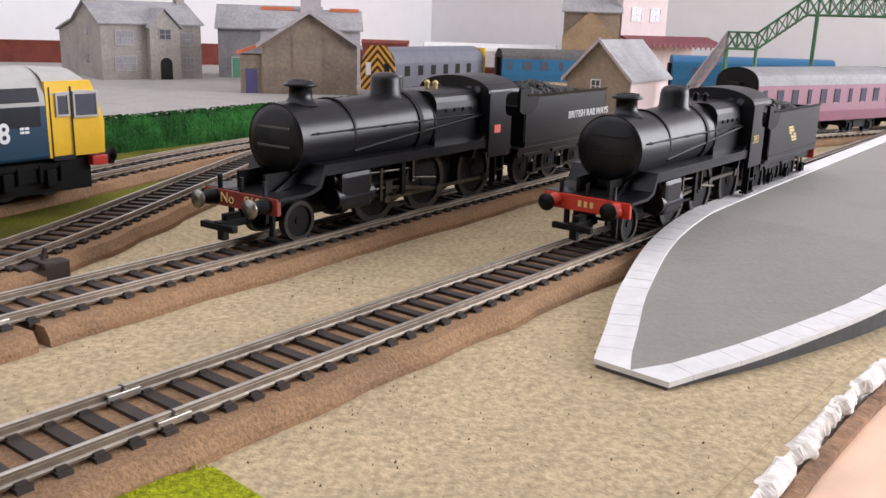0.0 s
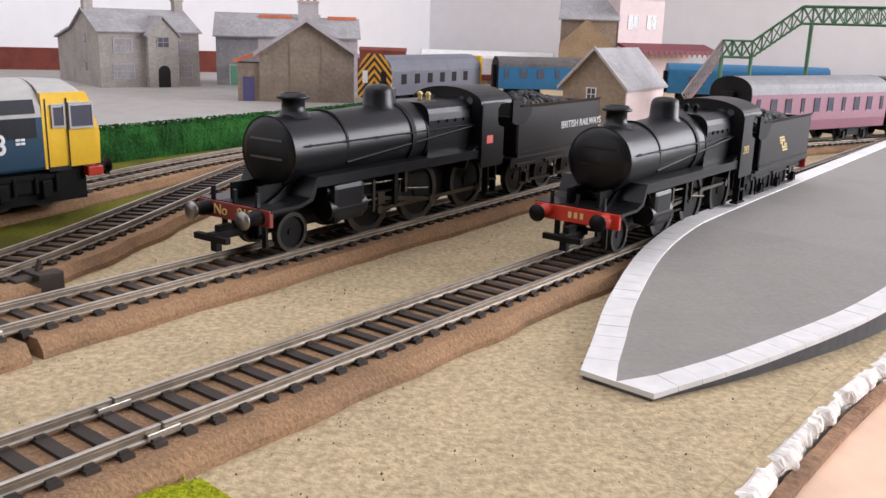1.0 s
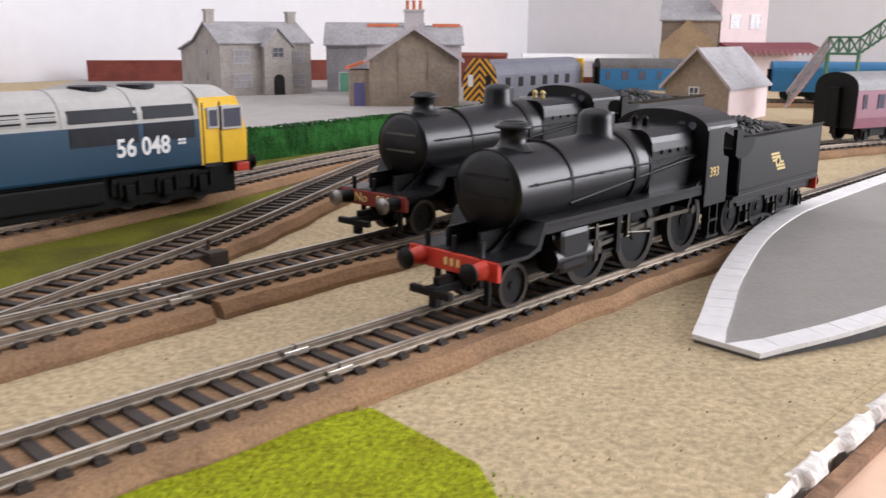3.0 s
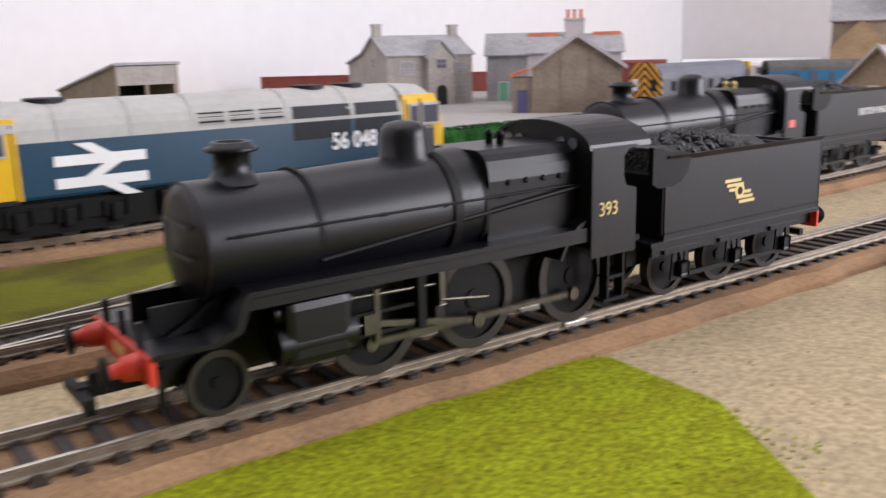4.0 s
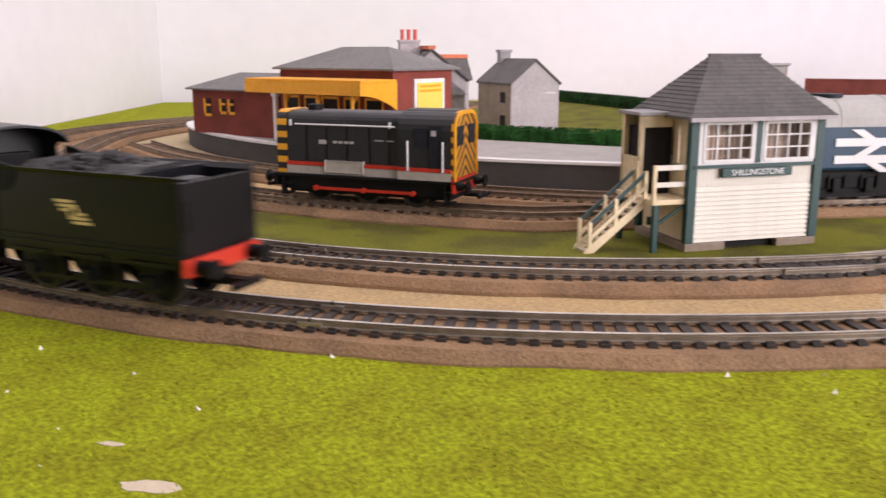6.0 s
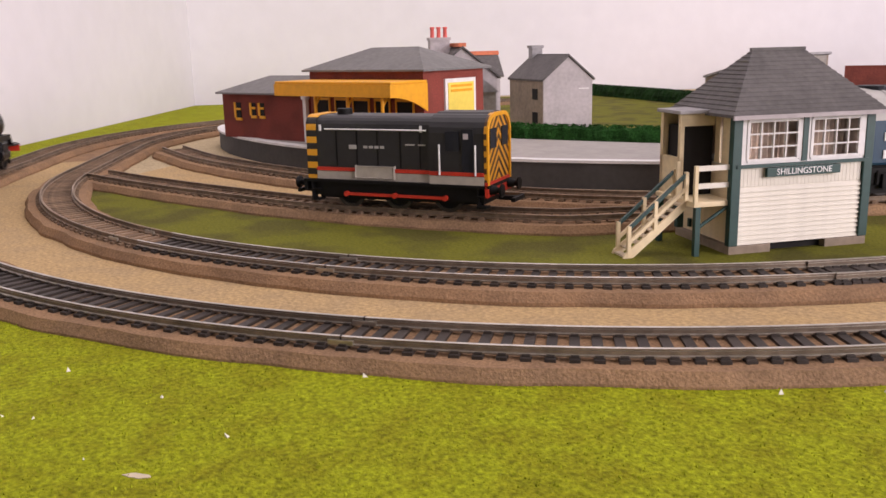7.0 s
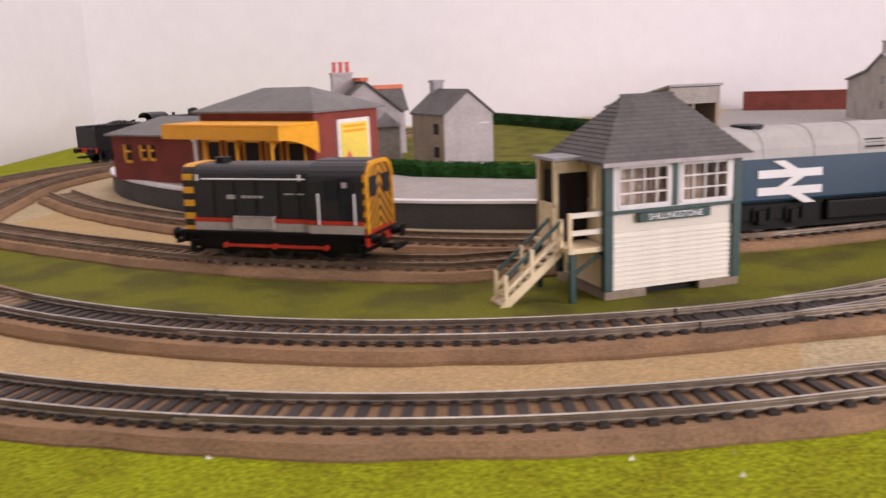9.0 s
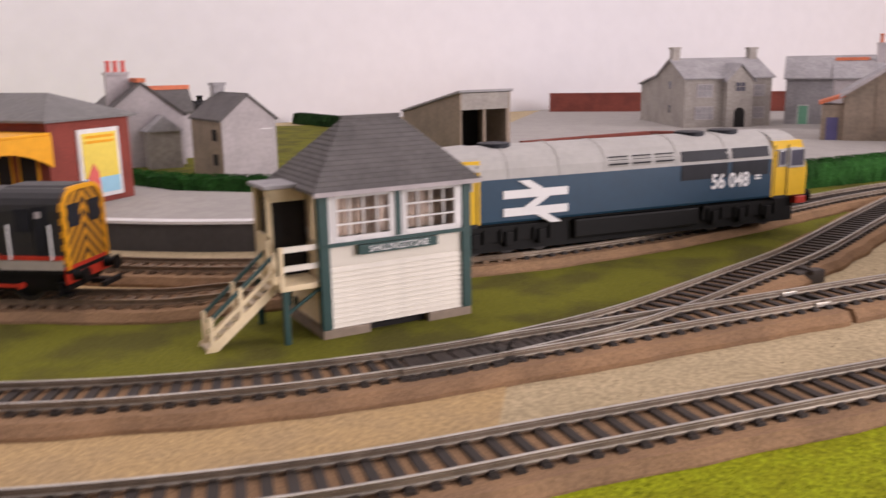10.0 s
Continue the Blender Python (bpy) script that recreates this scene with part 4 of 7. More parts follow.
def out_of_beds(x, y):
    v = Vector((x, y))
    for line, a, b in ((OUTER, -0.6, 1.2), (INNER, -0.6, 1.0), (BRANCH, 0.0, 0.62)):
        d = np.hypot(line.p[:, 0] - x, line.p[:, 1] - y).min()
        if d < 0.021:
            return False
    return True


def in_lime(x, y):
    d = math.hypot(x + 0.482, y - 0.367)
    side = (x + 0.0996) * 0.844 - (y - 0.124) * 0.536
    beyond = (x + 0.0996) * 0.536 + (y - 0.124) * 0.844
    return (d > 0.4535 + 0.0195 if beyond < 0 else (side > 0.0195 and y < 0.2835 - 0.74 * (x - 0.021)))


M["tuft"] = mat("lime_fibres", (0.29, 0.335, 0.015), 0.95, var=0.35, scale=500, spec=0.1)
M["crumb"] = mat("sand_crumbs", (0.36, 0.29, 0.18), 0.95, var=0.4, scale=500, spec=0.1)
M["card"] = mat("brown_card", (0.30, 0.17, 0.095), 0.9, var=0.3, scale=400, bump=0.5)
M["fleck"] = mat("dark_crumbs", (0.09, 0.065, 0.03), 0.95, var=0.3, spec=0.1)
scatter("grass_fibres", 26000, (-0.48, 0.08, -0.18, 0.29, in_lime), GRASS_Z, 0.00045, M["tuft"], "short lime green flock fibres", 3)
scatter("sand_crumbs", 3500, (-0.10, 0.20, 0.20, 0.60, lambda x, y: out_of_beds(x, y) and not in_lime(x, y) and (x - 0.121) < (y - 0.273) * 0.69 - 0.004), GROUND_Z - 0.0001, 0.00032, M["crumb"], "fine sandy crumbs on the ground", 4)
scatter("dark_crumbs", 620, (-0.10, 0.20, 0.20, 0.60, lambda x, y: out_of_beds(x, y) and not in_lime(x, y) and (x - 0.121) < (y - 0.273) * 0.69 - 0.004), GROUND_Z, 0.0004, M["fleck"], "dark brown crumbs on the sandy ground", 6)
M["pale"] = mat("pale_specks", (0.75, 0.72, 0.62), 0.9, var=0.1)
scatter("pale_specks", 34, (-0.42, 0.04, -0.12, 0.20, in_lime), GRASS_Z + 0.0003, 0.0008, M["pale"], "tiny pale specks lying on the grass mat", 9)
# worn pale patches on the lime mat
for i, (x, y, s) in enumerate(((-0.150, -0.082, 0.0075), (-0.176, -0.081, 0.003))):
    bm = bmesh.new()
    n = 14
    ring = [(s * (1 + 0.25 * rnd.uniform(-1, 1)) * math.cos(6.283 * j / n), 0.35 * s * (1 + 0.3 * rnd.uniform(-1, 1)) * math.sin(6.283 * j / n)) for j in range(n)]
    prism(bm, [(x + 0.71 * u - 0.71 * v, y + 0.71 * u + 0.71 * v) for u, v in ring], "z", GRASS_Z - 0.001, GRASS_Z + 0.0002)
    setting(part("bare_patch", bm, M["timber"]), "bare pale patch worn through the grass mat", "patch")

# ---- broken plaster along the board's edge, timber rail beside it ----
edge_line = Line([(0.066, 0.153), (0.091, 0.203), (0.127, 0.270), (0.153, 0.312), (0.182, 0.355), (0.207, 0.388), (0.456, 0.747)])
bm = bmesh.new()
ribbon(bm, edge_line, 0.0, 0.7, [(0.0024, -0.010), (0.0024, GROUND_Z - 0.0006), (0.0012, GROUND_Z + 0.0004), (-0.0010, GROUND_Z + 0.0002), (-0.0022, 0.0016), (-0.0022, -0.0002), (-0.0006, -0.0012), (-0.0006, -0.010)], step=0.0009)
for v in bm.verts:
    gate = noise.noise(Vector((v.co.x * 85, v.co.y * 85, 1.0))) + 0.5 * noise.noise(Vector((v.co.x * 260, v.co.y * 260, 4.0)))
    fine = noise.noise(Vector((v.co.x * 600, v.co.y * 600, v.co.z * 500)))
    pull = 0.38 * min(max(0.12 - gate, 0.0) / 0.5, 1.0)
    v.co += Vector((-0.0042, 0.0029, 0.0)) * pull + Vector((0.0003 * fine, -0.0003 * fine, 0.0003 * fine - 0.0026 * pull * (v.co.z > 0)))
edge_ground = bm
bm = bmesh.new()
ribbon(bm, edge_line, 0.0, 0.7, [(0.011, -0.012), (0.011, GROUND_Z - 0.0008), (0.005, GROUND_Z - 0.0003), (0.0012, GROUND_Z - 0.0005), (0.0012, -0.012)], step=0.004)
setting(part("ground_edge", bm, M["sand"]), "sandy edge of the baseboard", "ground")
bm = edge_ground
setting(part("trim", bm, M["plaster"]), "torn white plaster edge of the baseboard", "edge")
for i in range(8):
    s = rnd.uniform(0.03, 0.45)
    p = edge_line.off(s, rnd.uniform(-0.0055, 0.0015))
    bm = bmesh.new()
    bmesh.ops.create_icosphere(bm, subdivisions=2, radius=rnd.uniform(0.0005, 0.0014))
    for v in bm.verts:
        v.co *= 1 + 0.5 * noise.noise(v.co * 500 + Vector((i, 0, 0)))
        v.co.z *= 0.7
    ob = part("plaster_lump", bm, M["plaster"])
    ob.matrix_world = pose(p[0], p[1], 0.0022, rnd.uniform(0, 60), rnd.uniform(0, 60), rnd.uniform(0, 360))
    tagged(ob, "loose lump of torn white plaster on the edge", "plaster", "lumps along the edge")
bm = bmesh.new()
ribbon(bm, edge_line, 0.0, 0.75, [(-0.0018, -0.05), (-0.0018, -0.0012), (-0.0052, -0.0016), (-0.0052, -0.05)], step=0.002)
for v in bm.verts:
    v.co.z += 0.0006 * noise.noise(v.co * 260) if v.co.z > -0.01 else 0
setting(part("edge_card", bm, M["card"]), "brown card under the torn plaster edge", "edge")
bm = bmesh.new()
ribbon(bm, edge_line, 0.0, 0.75, [(-0.0052, -0.06), (-0.0052, -0.0035), (-0.062, -0.0030), (-0.062, -0.06)], step=0.02)
setting(part("edge_rail", bm, M["board"]), "pale plywood rail along the baseboard edge", "rail")


# ---- platform end with white edging ----
def platform():
    outer_l = glide([(0.1085, 0.3505), (0.113, 0.372), (0.122, 0.415), (0.143, 0.480), (0.184, 0.554), (0.288, 0.724), (0.60, 1.235)], 10)
    outer_r = glide([(0.127, 0.337), (0.166, 0.366), (0.215, 0.412), (0.275, 0.49), (0.36, 0.62), (0.70, 1.17)], 10)
    root = setting(new("platform"), "grey ramped platform end with white painted edging", "platform")

    def top(p):
        t = (p[0] - 0.115) * 0.56 + (p[1] - 0.343) * 0.83
        return 0.0034 + 0.0022 + min(max(t, 0) / 0.17, 1) * 0.0105

    def inset(line, w):
        out = []
        for i, p in enumerate(line):
            a, b = line[max(i - 1, 0)], line[min(i + 1, len(line) - 1)]
            d = Vector((b[0] - a[0], b[1] - a[1])).normalized()
            out.append((p[0] + d.y * w, p[1] - d.x * w))
        return out

    inl, inr = inset(outer_l, 0.0095), inset(outer_r, -0.0085)

    def trim(line):
        """Cut the inner line where the two cross at the tip."""
        return [p for p in line if (p[0] - 0.115) * 0.56 + (p[1] - 0.343) * 0.83 > 0.0075]

    inl, inr = trim(inl), trim(inr)
    tip = (0.1178, 0.3438)

    def solid(outline, name, material, drop, lift=0.0):
        bm = bmesh.new()
        v1 = [bm.verts.new((x, y, top((x, y)) + lift)) for x, y in outline]
        v0 = [bm.verts.new((x, y, top((x, y)) - drop)) for x, y in outline]
        n = len(outline)
        bm.faces.new(v1)
        bm.faces.new(v0[::-1])
        for i in range(n):
            bm.faces.new((v0[i], v0[(i + 1) % n], v1[(i + 1) % n], v1[i]))
        bmesh.ops.recalc_face_normals(bm, faces=bm.faces[:])
        bmesh.ops.triangulate(bm, faces=[f for f in bm.faces if len(f.verts) > 4])
        return part(name, bm, material, root)

    solid([tip] + inl + inr[::-1], "deck", M["platgrey"], 0.0012, -0.0002)
    bm = bmesh.new()
    for line, off in ((outer_l, 0.0012), (outer_r, -0.0012)):
        side = inset(line, off)
        for p, q in zip(side, side[1:]):
            a, b = Vector((*p, 0)), Vector((*q, 0))
            vs = [bm.verts.new((p[0], p[1], GROUND_Z - 0.001)), bm.verts.new((q[0], q[1], GROUND_Z - 0.001)), bm.verts.new((q[0], q[1], top(q) - 0.0011)), bm.verts.new((p[0], p[1], top(p) - 0.0011))]
            bm.faces.new(vs)
    p, q = (0.1093, 0.3504), (0.1268, 0.3379)
    bm.faces.new([bm.verts.new((r[0], r[1], z)) for r, z in ((p, GROUND_Z - 0.001), (q, GROUND_Z - 0.001), (q, top(q) - 0.0011), (p, top(p) - 0.0011))])
    bmesh.ops.solidify(bm, geom=bm.faces[:], thickness=0.001)
    part("side_wall", bm, M["platside"], root)
    # edging slabs
    for line, inn, w in ((outer_l, inset(outer_l, 0.0095), 0.0095), (outer_r, inset(outer_r, -0.0085), -0.0085)):
        ln = Line(line, step=0.001)
        s = 0.0
        while s < min(ln.length - 0.01, 0.62):
            e = min(s + 0.0088, ln.length - 0.002)
            a, b = ln.at(s + 0.0001), ln.at(e - 0.0001)
            o = [tuple(a[0]), tuple(b[0]), tuple(ln.off(e - 0.0001, -w)), tuple(ln.off(s + 0.0001, -w))]
            if s == 0.0:
                o[3] = tip
            if s < 0.02:
                for j in (2, 3):
                    if (o[j][0] - 0.115) * 0.56 + (o[j][1] - 0.343) * 0.83 < 0.0075:
                        o[j] = tip
            if math.dist(o[2], o[3]) < 1e-5:
                o = o[:3]
            if len(o) >= 3:
                solid(o, "edging_slab", M["white"], 0.0012, 0.0003 + 0.0001 * rnd.random())
            s = e
    return root


platform()


# ---- station platform ----
def station_platform():
    root = setting(new("platform"), "curved grey station platform with white edge and dark wall", "platform")
    front = glide([(-0.905, 0.30), (-0.885, 0.255), (-0.85, 0.229), (-0.78, 0.207), (-0.70, 0.198), (-0.612, 0.202), (-0.52, 0.226), (-0.427, 0.262), (-0.35, 0.314), (-0.31, 0.355)], 10)
    back = [(-0.365, 0.425), (-0.45, 0.385), (-0.53, 0.352), (-0.66, 0.36), (-0.80, 0.40), (-0.88, 0.38)]
    bm = bmesh.new()
    prism(bm, front + back, "z", 0.0205, 0.022)
    bmesh.ops.triangulate(bm, faces=[f for f in bm.faces if len(f.verts) > 4])
    part("deck", bm, M["road"], root)
    ln = Line(front)
    bm = bmesh.new()
    ribbon(bm, ln, 0.0, ln.length - 0.002, [(-0.0005, 0.0), (-0.0005, 0.0204), (0.004, 0.0204), (0.004, 0.0)])
    part("side_wall", bm, M["darkgrey"], root)
    bm = bmesh.new()
    ribbon(bm, ln, 0.0, ln.length - 0.002, [(-0.002, 0.0208), (-0.002, 0.0226), (0.007, 0.0226), (0.007, 0.0208)])
    part("edging", bm, M["white"], root)
    bm = bmesh.new()
    prism(bm, [(p[0] * 0.995, p[1] + 0.006) for p in front] + back, "z", 0.001, 0.0203)
    part("core", bm, M["darkgrey"], root)
    return root


station_platform()


# ---- hedges ----
def hedge(pts, w, z0, h, label, material, seed):
    ln = Line(glide(pts, 12))
    bm = bmesh.new()
    prof = [(-w, z0), (-w * 1.05, z0 + h * 0.5), (-w * 0.8, z0 + h * 0.9), (0, z0 + h), (w * 0.8, z0 + h * 0.9), (w * 1.05, z0 + h * 0.5), (w, z0)]
    ribbon(bm, ln, 0.0, ln.length, prof, step=0.004)
    bmesh.ops.subdivide_edges(bm, edges=bm.edges[:], cuts=1, use_grid_fill=True)
    for v in bm.verts:
        n = noise.noise(v.co * 120 + Vector((seed, 0, 0))) + 0.6 * noise.noise(v.co * 320)
        v.co += Vector((0.0022 * n, 0.0022 * noise.noise(v.co * 140 + Vector((0, seed, 9))), 0.002 * n if v.co.z > z0 + 0.001 else 0))
    ob = part("hedge", bm, material)
    r = random.Random(seed)
    vs, fs = [], []
    for i in range(int(ln.length * 5200)):
        s, u = r.uniform(0, ln.length), r.uniform(-1, 1)
        p = ln.off(s, w * 1.08 * u)
        z = z0 + h * (1.02 - 0.1 * u * u) if abs(u) < 0.85 else z0 + h * r.uniform(0.05, 0.95)
        b, q = len(vs), r.uniform(0.0006, 0.0015)
        for j in range(4):
            vs.append((p[0] + r.uniform(-q, q), p[1] + r.uniform(-q, q), z + r.uniform(-q, q)))
        fs += [(b, b + 1, b + 2), (b + 1, b + 3, b + 2), (b, b + 3, b + 1)]
    me = bpy.data.meshes.new("leaves")
    me.from_pydata(vs, [], fs)
    me.materials.append(material)
    lv = new("leaves", me)
    lv.parent = ob
    lv["kind"] = "stuff"
    return tagged(ob, label, "hedge")


hedge([(-0.30, 0.50), (-0.25, 0.575), (-0.205, 0.65), (-0.165, 0.725), (-0.12, 0.81), (-0.075, 0.90), (-0.04, 0.985)], 0.009, GROUND_Z, 0.0235, "dark green foam hedge along the yard", M["hedge"], 2)
hedge([(-0.62, 0.358), (-0.53, 0.362), (-0.45, 0.396), (-0.37, 0.437), (-0.31, 0.49)], 0.005, GROUND_Z, 0.030, "narrow green hedge behind the station platform", M["hedge"], 5)
hedge([(-1.18, 1.10), (-1.0, 1.04), (-0.82, 0.97), (-0.68, 0.90)], 0.012, GROUND_Z, 0.020, "dark hedge at the far side of the field", M["hedgedark"], 7)


# ---- buildings ----
def pitched(name, m, w, d, eave, ridge, wall_mat, roof_mat, label, over=0.004, z0=0.0, along="x", roof_t=0.002, category="house"):
    """A gabled house: x along its front, y away from it. Walls, gables and two roof slopes are parts."""
    root = thing(name, m, label, category)
    bm = bmesh.new()
    if along == "x":
        prism(bm, [(0, z0), (d, z0), (d, eave), (d / 2, ridge), (0, eave)], "x", 0, w)
    else:
        prism(bm, [(0, z0), (w, z0), (w, eave), (w / 2, ridge), (0, eave)], "y", 0, d)
    part("wall", bm, wall_mat, root)
    half = d / 2 if along == "x" else w / 2
    slope = (ridge - eave) / half
    for s in (0, 1):
        bm = bmesh.new()
        a, b = (-over, eave - slope * over), (half + 0.0004, ridge + slope * 0.0004)
        out = [a, b, (b[0], b[1] + roof_t), (a[0], a[1] + roof_t)]
        if s:
            out = [(2 * half - u, v) for u, v in out]
        out = [(u, v + 0.0004) for u, v in out]
        if along == "x":
            prism(bm, out, "x", -over, w + over)
        else:
            prism(bm, out, "y", -over, d + over)
        part("roof", bm, roof_mat, root)
    return root


def stack(parent, x, y, z0, z1, sx, sy, material, pots=0, pot_mat=None):
    bm = bmesh.new()
    box(bm, x - sx, x + sx, y - sy, y + sy, z0, z1 - 0.003)
    box(bm, x - sx - 0.0012, x + sx + 0.0012, y - sy - 0.0012, y + sy + 0.0012, z1 - 0.003, z1)
    c = part("chimney", bm, material, parent)
    for i in range(pots):
        bm = bmesh.new()
        px = x + (i - (pots - 1) / 2) * 2 * sx / max(pots, 1)
        lathe(bm, [(0.0026, z1), (0.0022, z1 + 0.010), (0.0028, z1 + 0.0105), (0.0028, z1 + 0.0125), (0.0016, z1 + 0.0125)], pose(px, y, 0), 10)
        part("chimney_pot", bm, pot_mat, c)


def opening(parent, name, x0, x1, z0, z1, material, frame_mat=None, y=0.0, bars=(0, 0), arch=False, label=""):
    """A window or door let into a front at y; its frame stands a little proud."""
    bm = bmesh.new()
    if arch:
        r = (x1 - x0) / 2
        prism(bm, [(x0, z0), (x1, z0)] + [((x0 + x1) / 2 + r * math.cos(math.pi * i / 10), z1 - r + r * math.sin(math.pi * i / 10)) for i in range(11)], "y", y - 0.0004, y + 0.0003)
    else:
        box(bm, x0, x1, y - 0.0004, y + 0.0003, z0, z1)
    o = part(name, bm, material, parent, label)
    if frame_mat:
        bm = bmesh.new()
        t = min(0.0012, (x1 - x0) * 0.12)
        for a, b, c, d in ((x0 - t, x1 + t, z0 - t, z0), (x0 - t, x1 + t, z1, z1 + t), (x0 - t, x0, z0, z1), (x1, x1 + t, z0, z1)):
            box(bm, a, b, y - 0.0010, y + 0.0002, c, d)
        for i in range(bars[0]):
            x = x0 + (x1 - x0) * (i + 1) / (bars[0] + 1)
            box(bm, x - t / 3, x + t / 3, y - 0.0008, y, z0, z1)
        for i in range(bars[1]):
            z = z0 + (z1 - z0) * (i + 1) / (bars[1] + 1)
            box(bm, x0, x1, y - 0.0008, y, z - t / 3, z + t / 3)
        part("frame", bm, frame_mat, o)
    return o


# grey stone villa with a gabled porch
m = facing((-0.492, 1.262), (-0.492 + 0.72, 1.262 + 0.69))
villa = pitched("house", m, 0.140, 0.125, 0.080, 0.108, M["stone"], M["slateb"], "grey stone villa with slate roof, two chimneys and arched porch", z0=0.003)
bm = bmesh.new()
prism(bm, [(0.1255, 0.003), (0.200, 0.003), (0.200, 0.0665), (0.1255, 0.0795)], "x", 0.0, 0.140)
part("rear_wing", bm, M["stone"], villa)
bm = bmesh.new()
prism(bm, [(0.1300, 0.0806), (0.2040, 0.0665), (0.2040, 0.0690), (0.1300, 0.0832)], "x", -0.004, 0.144)
part("rear_roof", bm, M["slateb"], villa)
stack(villa, 0.006, 0.0625, 0.095, 0.128, 0.006, 0.007, M["stone"])
stack(villa, 0.134, 0.0625, 0.095, 0.126, 0.006, 0.007, M["stone"])
bm = bmesh.new()
prism(bm, [(0.062, 0.003), (0.105, 0.003), (0.105, 0.076), (0.0835, 0.099), (0.062, 0.076)], "y", -0.012, 0.01)
part("porch_gable", bm, M["stone"], villa)
for s in (1, -1):
    bm = bmesh.new()
    prism(bm, [(0.0835 - s * 0.0245, 0.0735), (0.0835, 0.0998), (0.0835, 0.1018), (0.0835 - s * 0.0245, 0.0757)], "y", -0.015, 0.045)
    part("porch_roof", bm, M["slateb"], villa)
opening(villa, "door", 0.075, 0.092, 0.004, 0.035, M["dark"], None, -0.012, arch=True)
opening(villa, "window", 0.076, 0.091, 0.060, 0.073, M["winglass"], M["stone"], -0.012, (1, 1))
for x0, x1, z0, z1 in ((0.018, 0.045, 0.018, 0.036), (0.020, 0.043, 0.052, 0.070), (0.112, 0.128, 0.052, 0.068), (0.112, 0.128, 0.018, 0.034)):
    opening(villa, "window", x0, x1, z0, z1, M["slateb"], M["lilac"], 0.0, (2, 1))
bm = bmesh.new()
bm.free()
for z in (0.025, 0.063):
    bm = bmesh.new()
    box(bm, -0.0006, 0.0003, 0.058, 0.068, z, z + 0.012)
    part("side_window", bm, M["winglass"], villa)

# brown gabled shed with a lean-to
m = facing((-0.236, 1.15), (-0.127, 1.178))
shed = pitched("stone_building", m, 0.1125, 0.10, 0.064, 0.100, M["brownstone"], M["slateb"], "brown stone gabled building with pale verge and lean-to", z0=0.003, along="y", category="building")
for s in (1, -1):
    bm = bmesh.new()
    prism(bm, [(0.05625 - s * 0.0625, 0.0585), (0.05625, 0.0990), (0.05625, 0.1040), (0.05625 - s * 0.0625, 0.0635)], "y", -0.0068, -0.0042)
    part("verge_board", bm, M["lilac"], shed)
for i in range(1, 3):
    bm = bmesh.new()
    box(bm, 0.0375 * i - 0.001, 0.0375 * i + 0.001, -0.0012, 0.0, 0.003, 0.072)
    part("pilaster", bm, M["brownstone"], shed)
bm = bmesh.new()
box(bm, -0.026, 0.0, 0.004, 0.04, 0.003, 0.050)
lean = part("lean_to", bm, M["brownstone"], shed)
bm = bmesh.new()
prism(bm, [(-0.030, 0.050), (0.0, 0.060), (0.0, 0.064), (-0.030, 0.054)], "y", 0.0, 0.042)
part("lean_roof", bm, M["terracotta"], lean)
opening(shed, "door", -0.020, -0.006, 0.004, 0.034, M["purple"], M["brownstone"], 0.004)

# houses behind it
m = facing((-0.381, 1.40), (-0.261, 1.43))
rear = pitched("house", m, 0.15, 0.07, 0.078, 0.108, M["slateb"], M["slateb"], "pale grey house with a green door", z0=0.003)
opening(rear, "door", 0.020, 0.034, 0.004, 0.034, M["doorgreen"], M["white"], 0.0)
opening(rear, "window", 0.055, 0.075, 0.02, 0.036, M["winglass"], M["white"], 0.0, (1, 1))
m = facing((-0.286, 1.305), (-0.156, 1.340))
rr = pitched("house", m, 0.135, 0.07, 0.080, 0.103, M["lilac"], M["slateb"], "grey house with terracotta ridges and tall chimney", z0=0.003)
stack(rr, 0.068, 0.035, 0.09, 0.128, 0.014, 0.008, M["lilac"], 3, M["terracotta"])
for x0, x1 in ((0.0, 0.045), (0.095, 0.135)):
    bm = bmesh.new()
    prism(bm, [(0.031, 0.1035), (0.039, 0.1035), (0.039, 0.108), (0.031, 0.108)], "x", x0, x1)
    part("ridge_tiles", bm, M["terracotta"], rr)

# dark red strip at the back of the yard, built as a low coped wall
for a, b, h in (((-0.90, 1.55), (-0.30, 1.80), 0.040), ((-0.28, 1.62), (0.05, 1.72), 0.045)):
    bm = bmesh.new()
    mm = facing(a, b)
    ln = math.dist(a, b)
    box(bm, 0, ln, 0, 0.008, 0.0, h)
    box(bm, 0, ln, -0.001, 0.009, h, h + 0.003)
    ob = part("red_strip", bm, M["redwall"])
    ob.matrix_world = mm
    tagged(ob, "low dark red strip behind the yard", "wall")

# open-fronted barn with a single slope, red yard walls
m = facing((-0.545, 0.745), (-0.545 + 0.42, 0.745 + 0.9))
barn = thing("barn", m, "grey open-fronted barn with a single sloping roof", "barn")
bm = bmesh.new()
box(bm, 0, 0.066, 0.148, 0.150, 0.003, 0.052)
part("back_wall", bm, M["stone"], barn)
for x in (0.0, 0.064):
    bm = bmesh.new()
    prism(bm, [(0.0, 0.003), (0.148, 0.003), (0.148, 0.052), (0.0, 0.079)], "x", x, x + 0.002)
    part("side_wall", bm, M["brownstone"], barn)
bm = bmesh.new()
prism(bm, [(-0.003, 0.0797), (0.152, 0.0520), (0.152, 0.0545), (-0.003, 0.0822)], "x", -0.002, 0.068)
part("roof", bm, M["slateb"], barn)
bm = bmesh.new()
box(bm, 0.002, 0.064, 0.0, 0.002, 0.060, 0.0785)
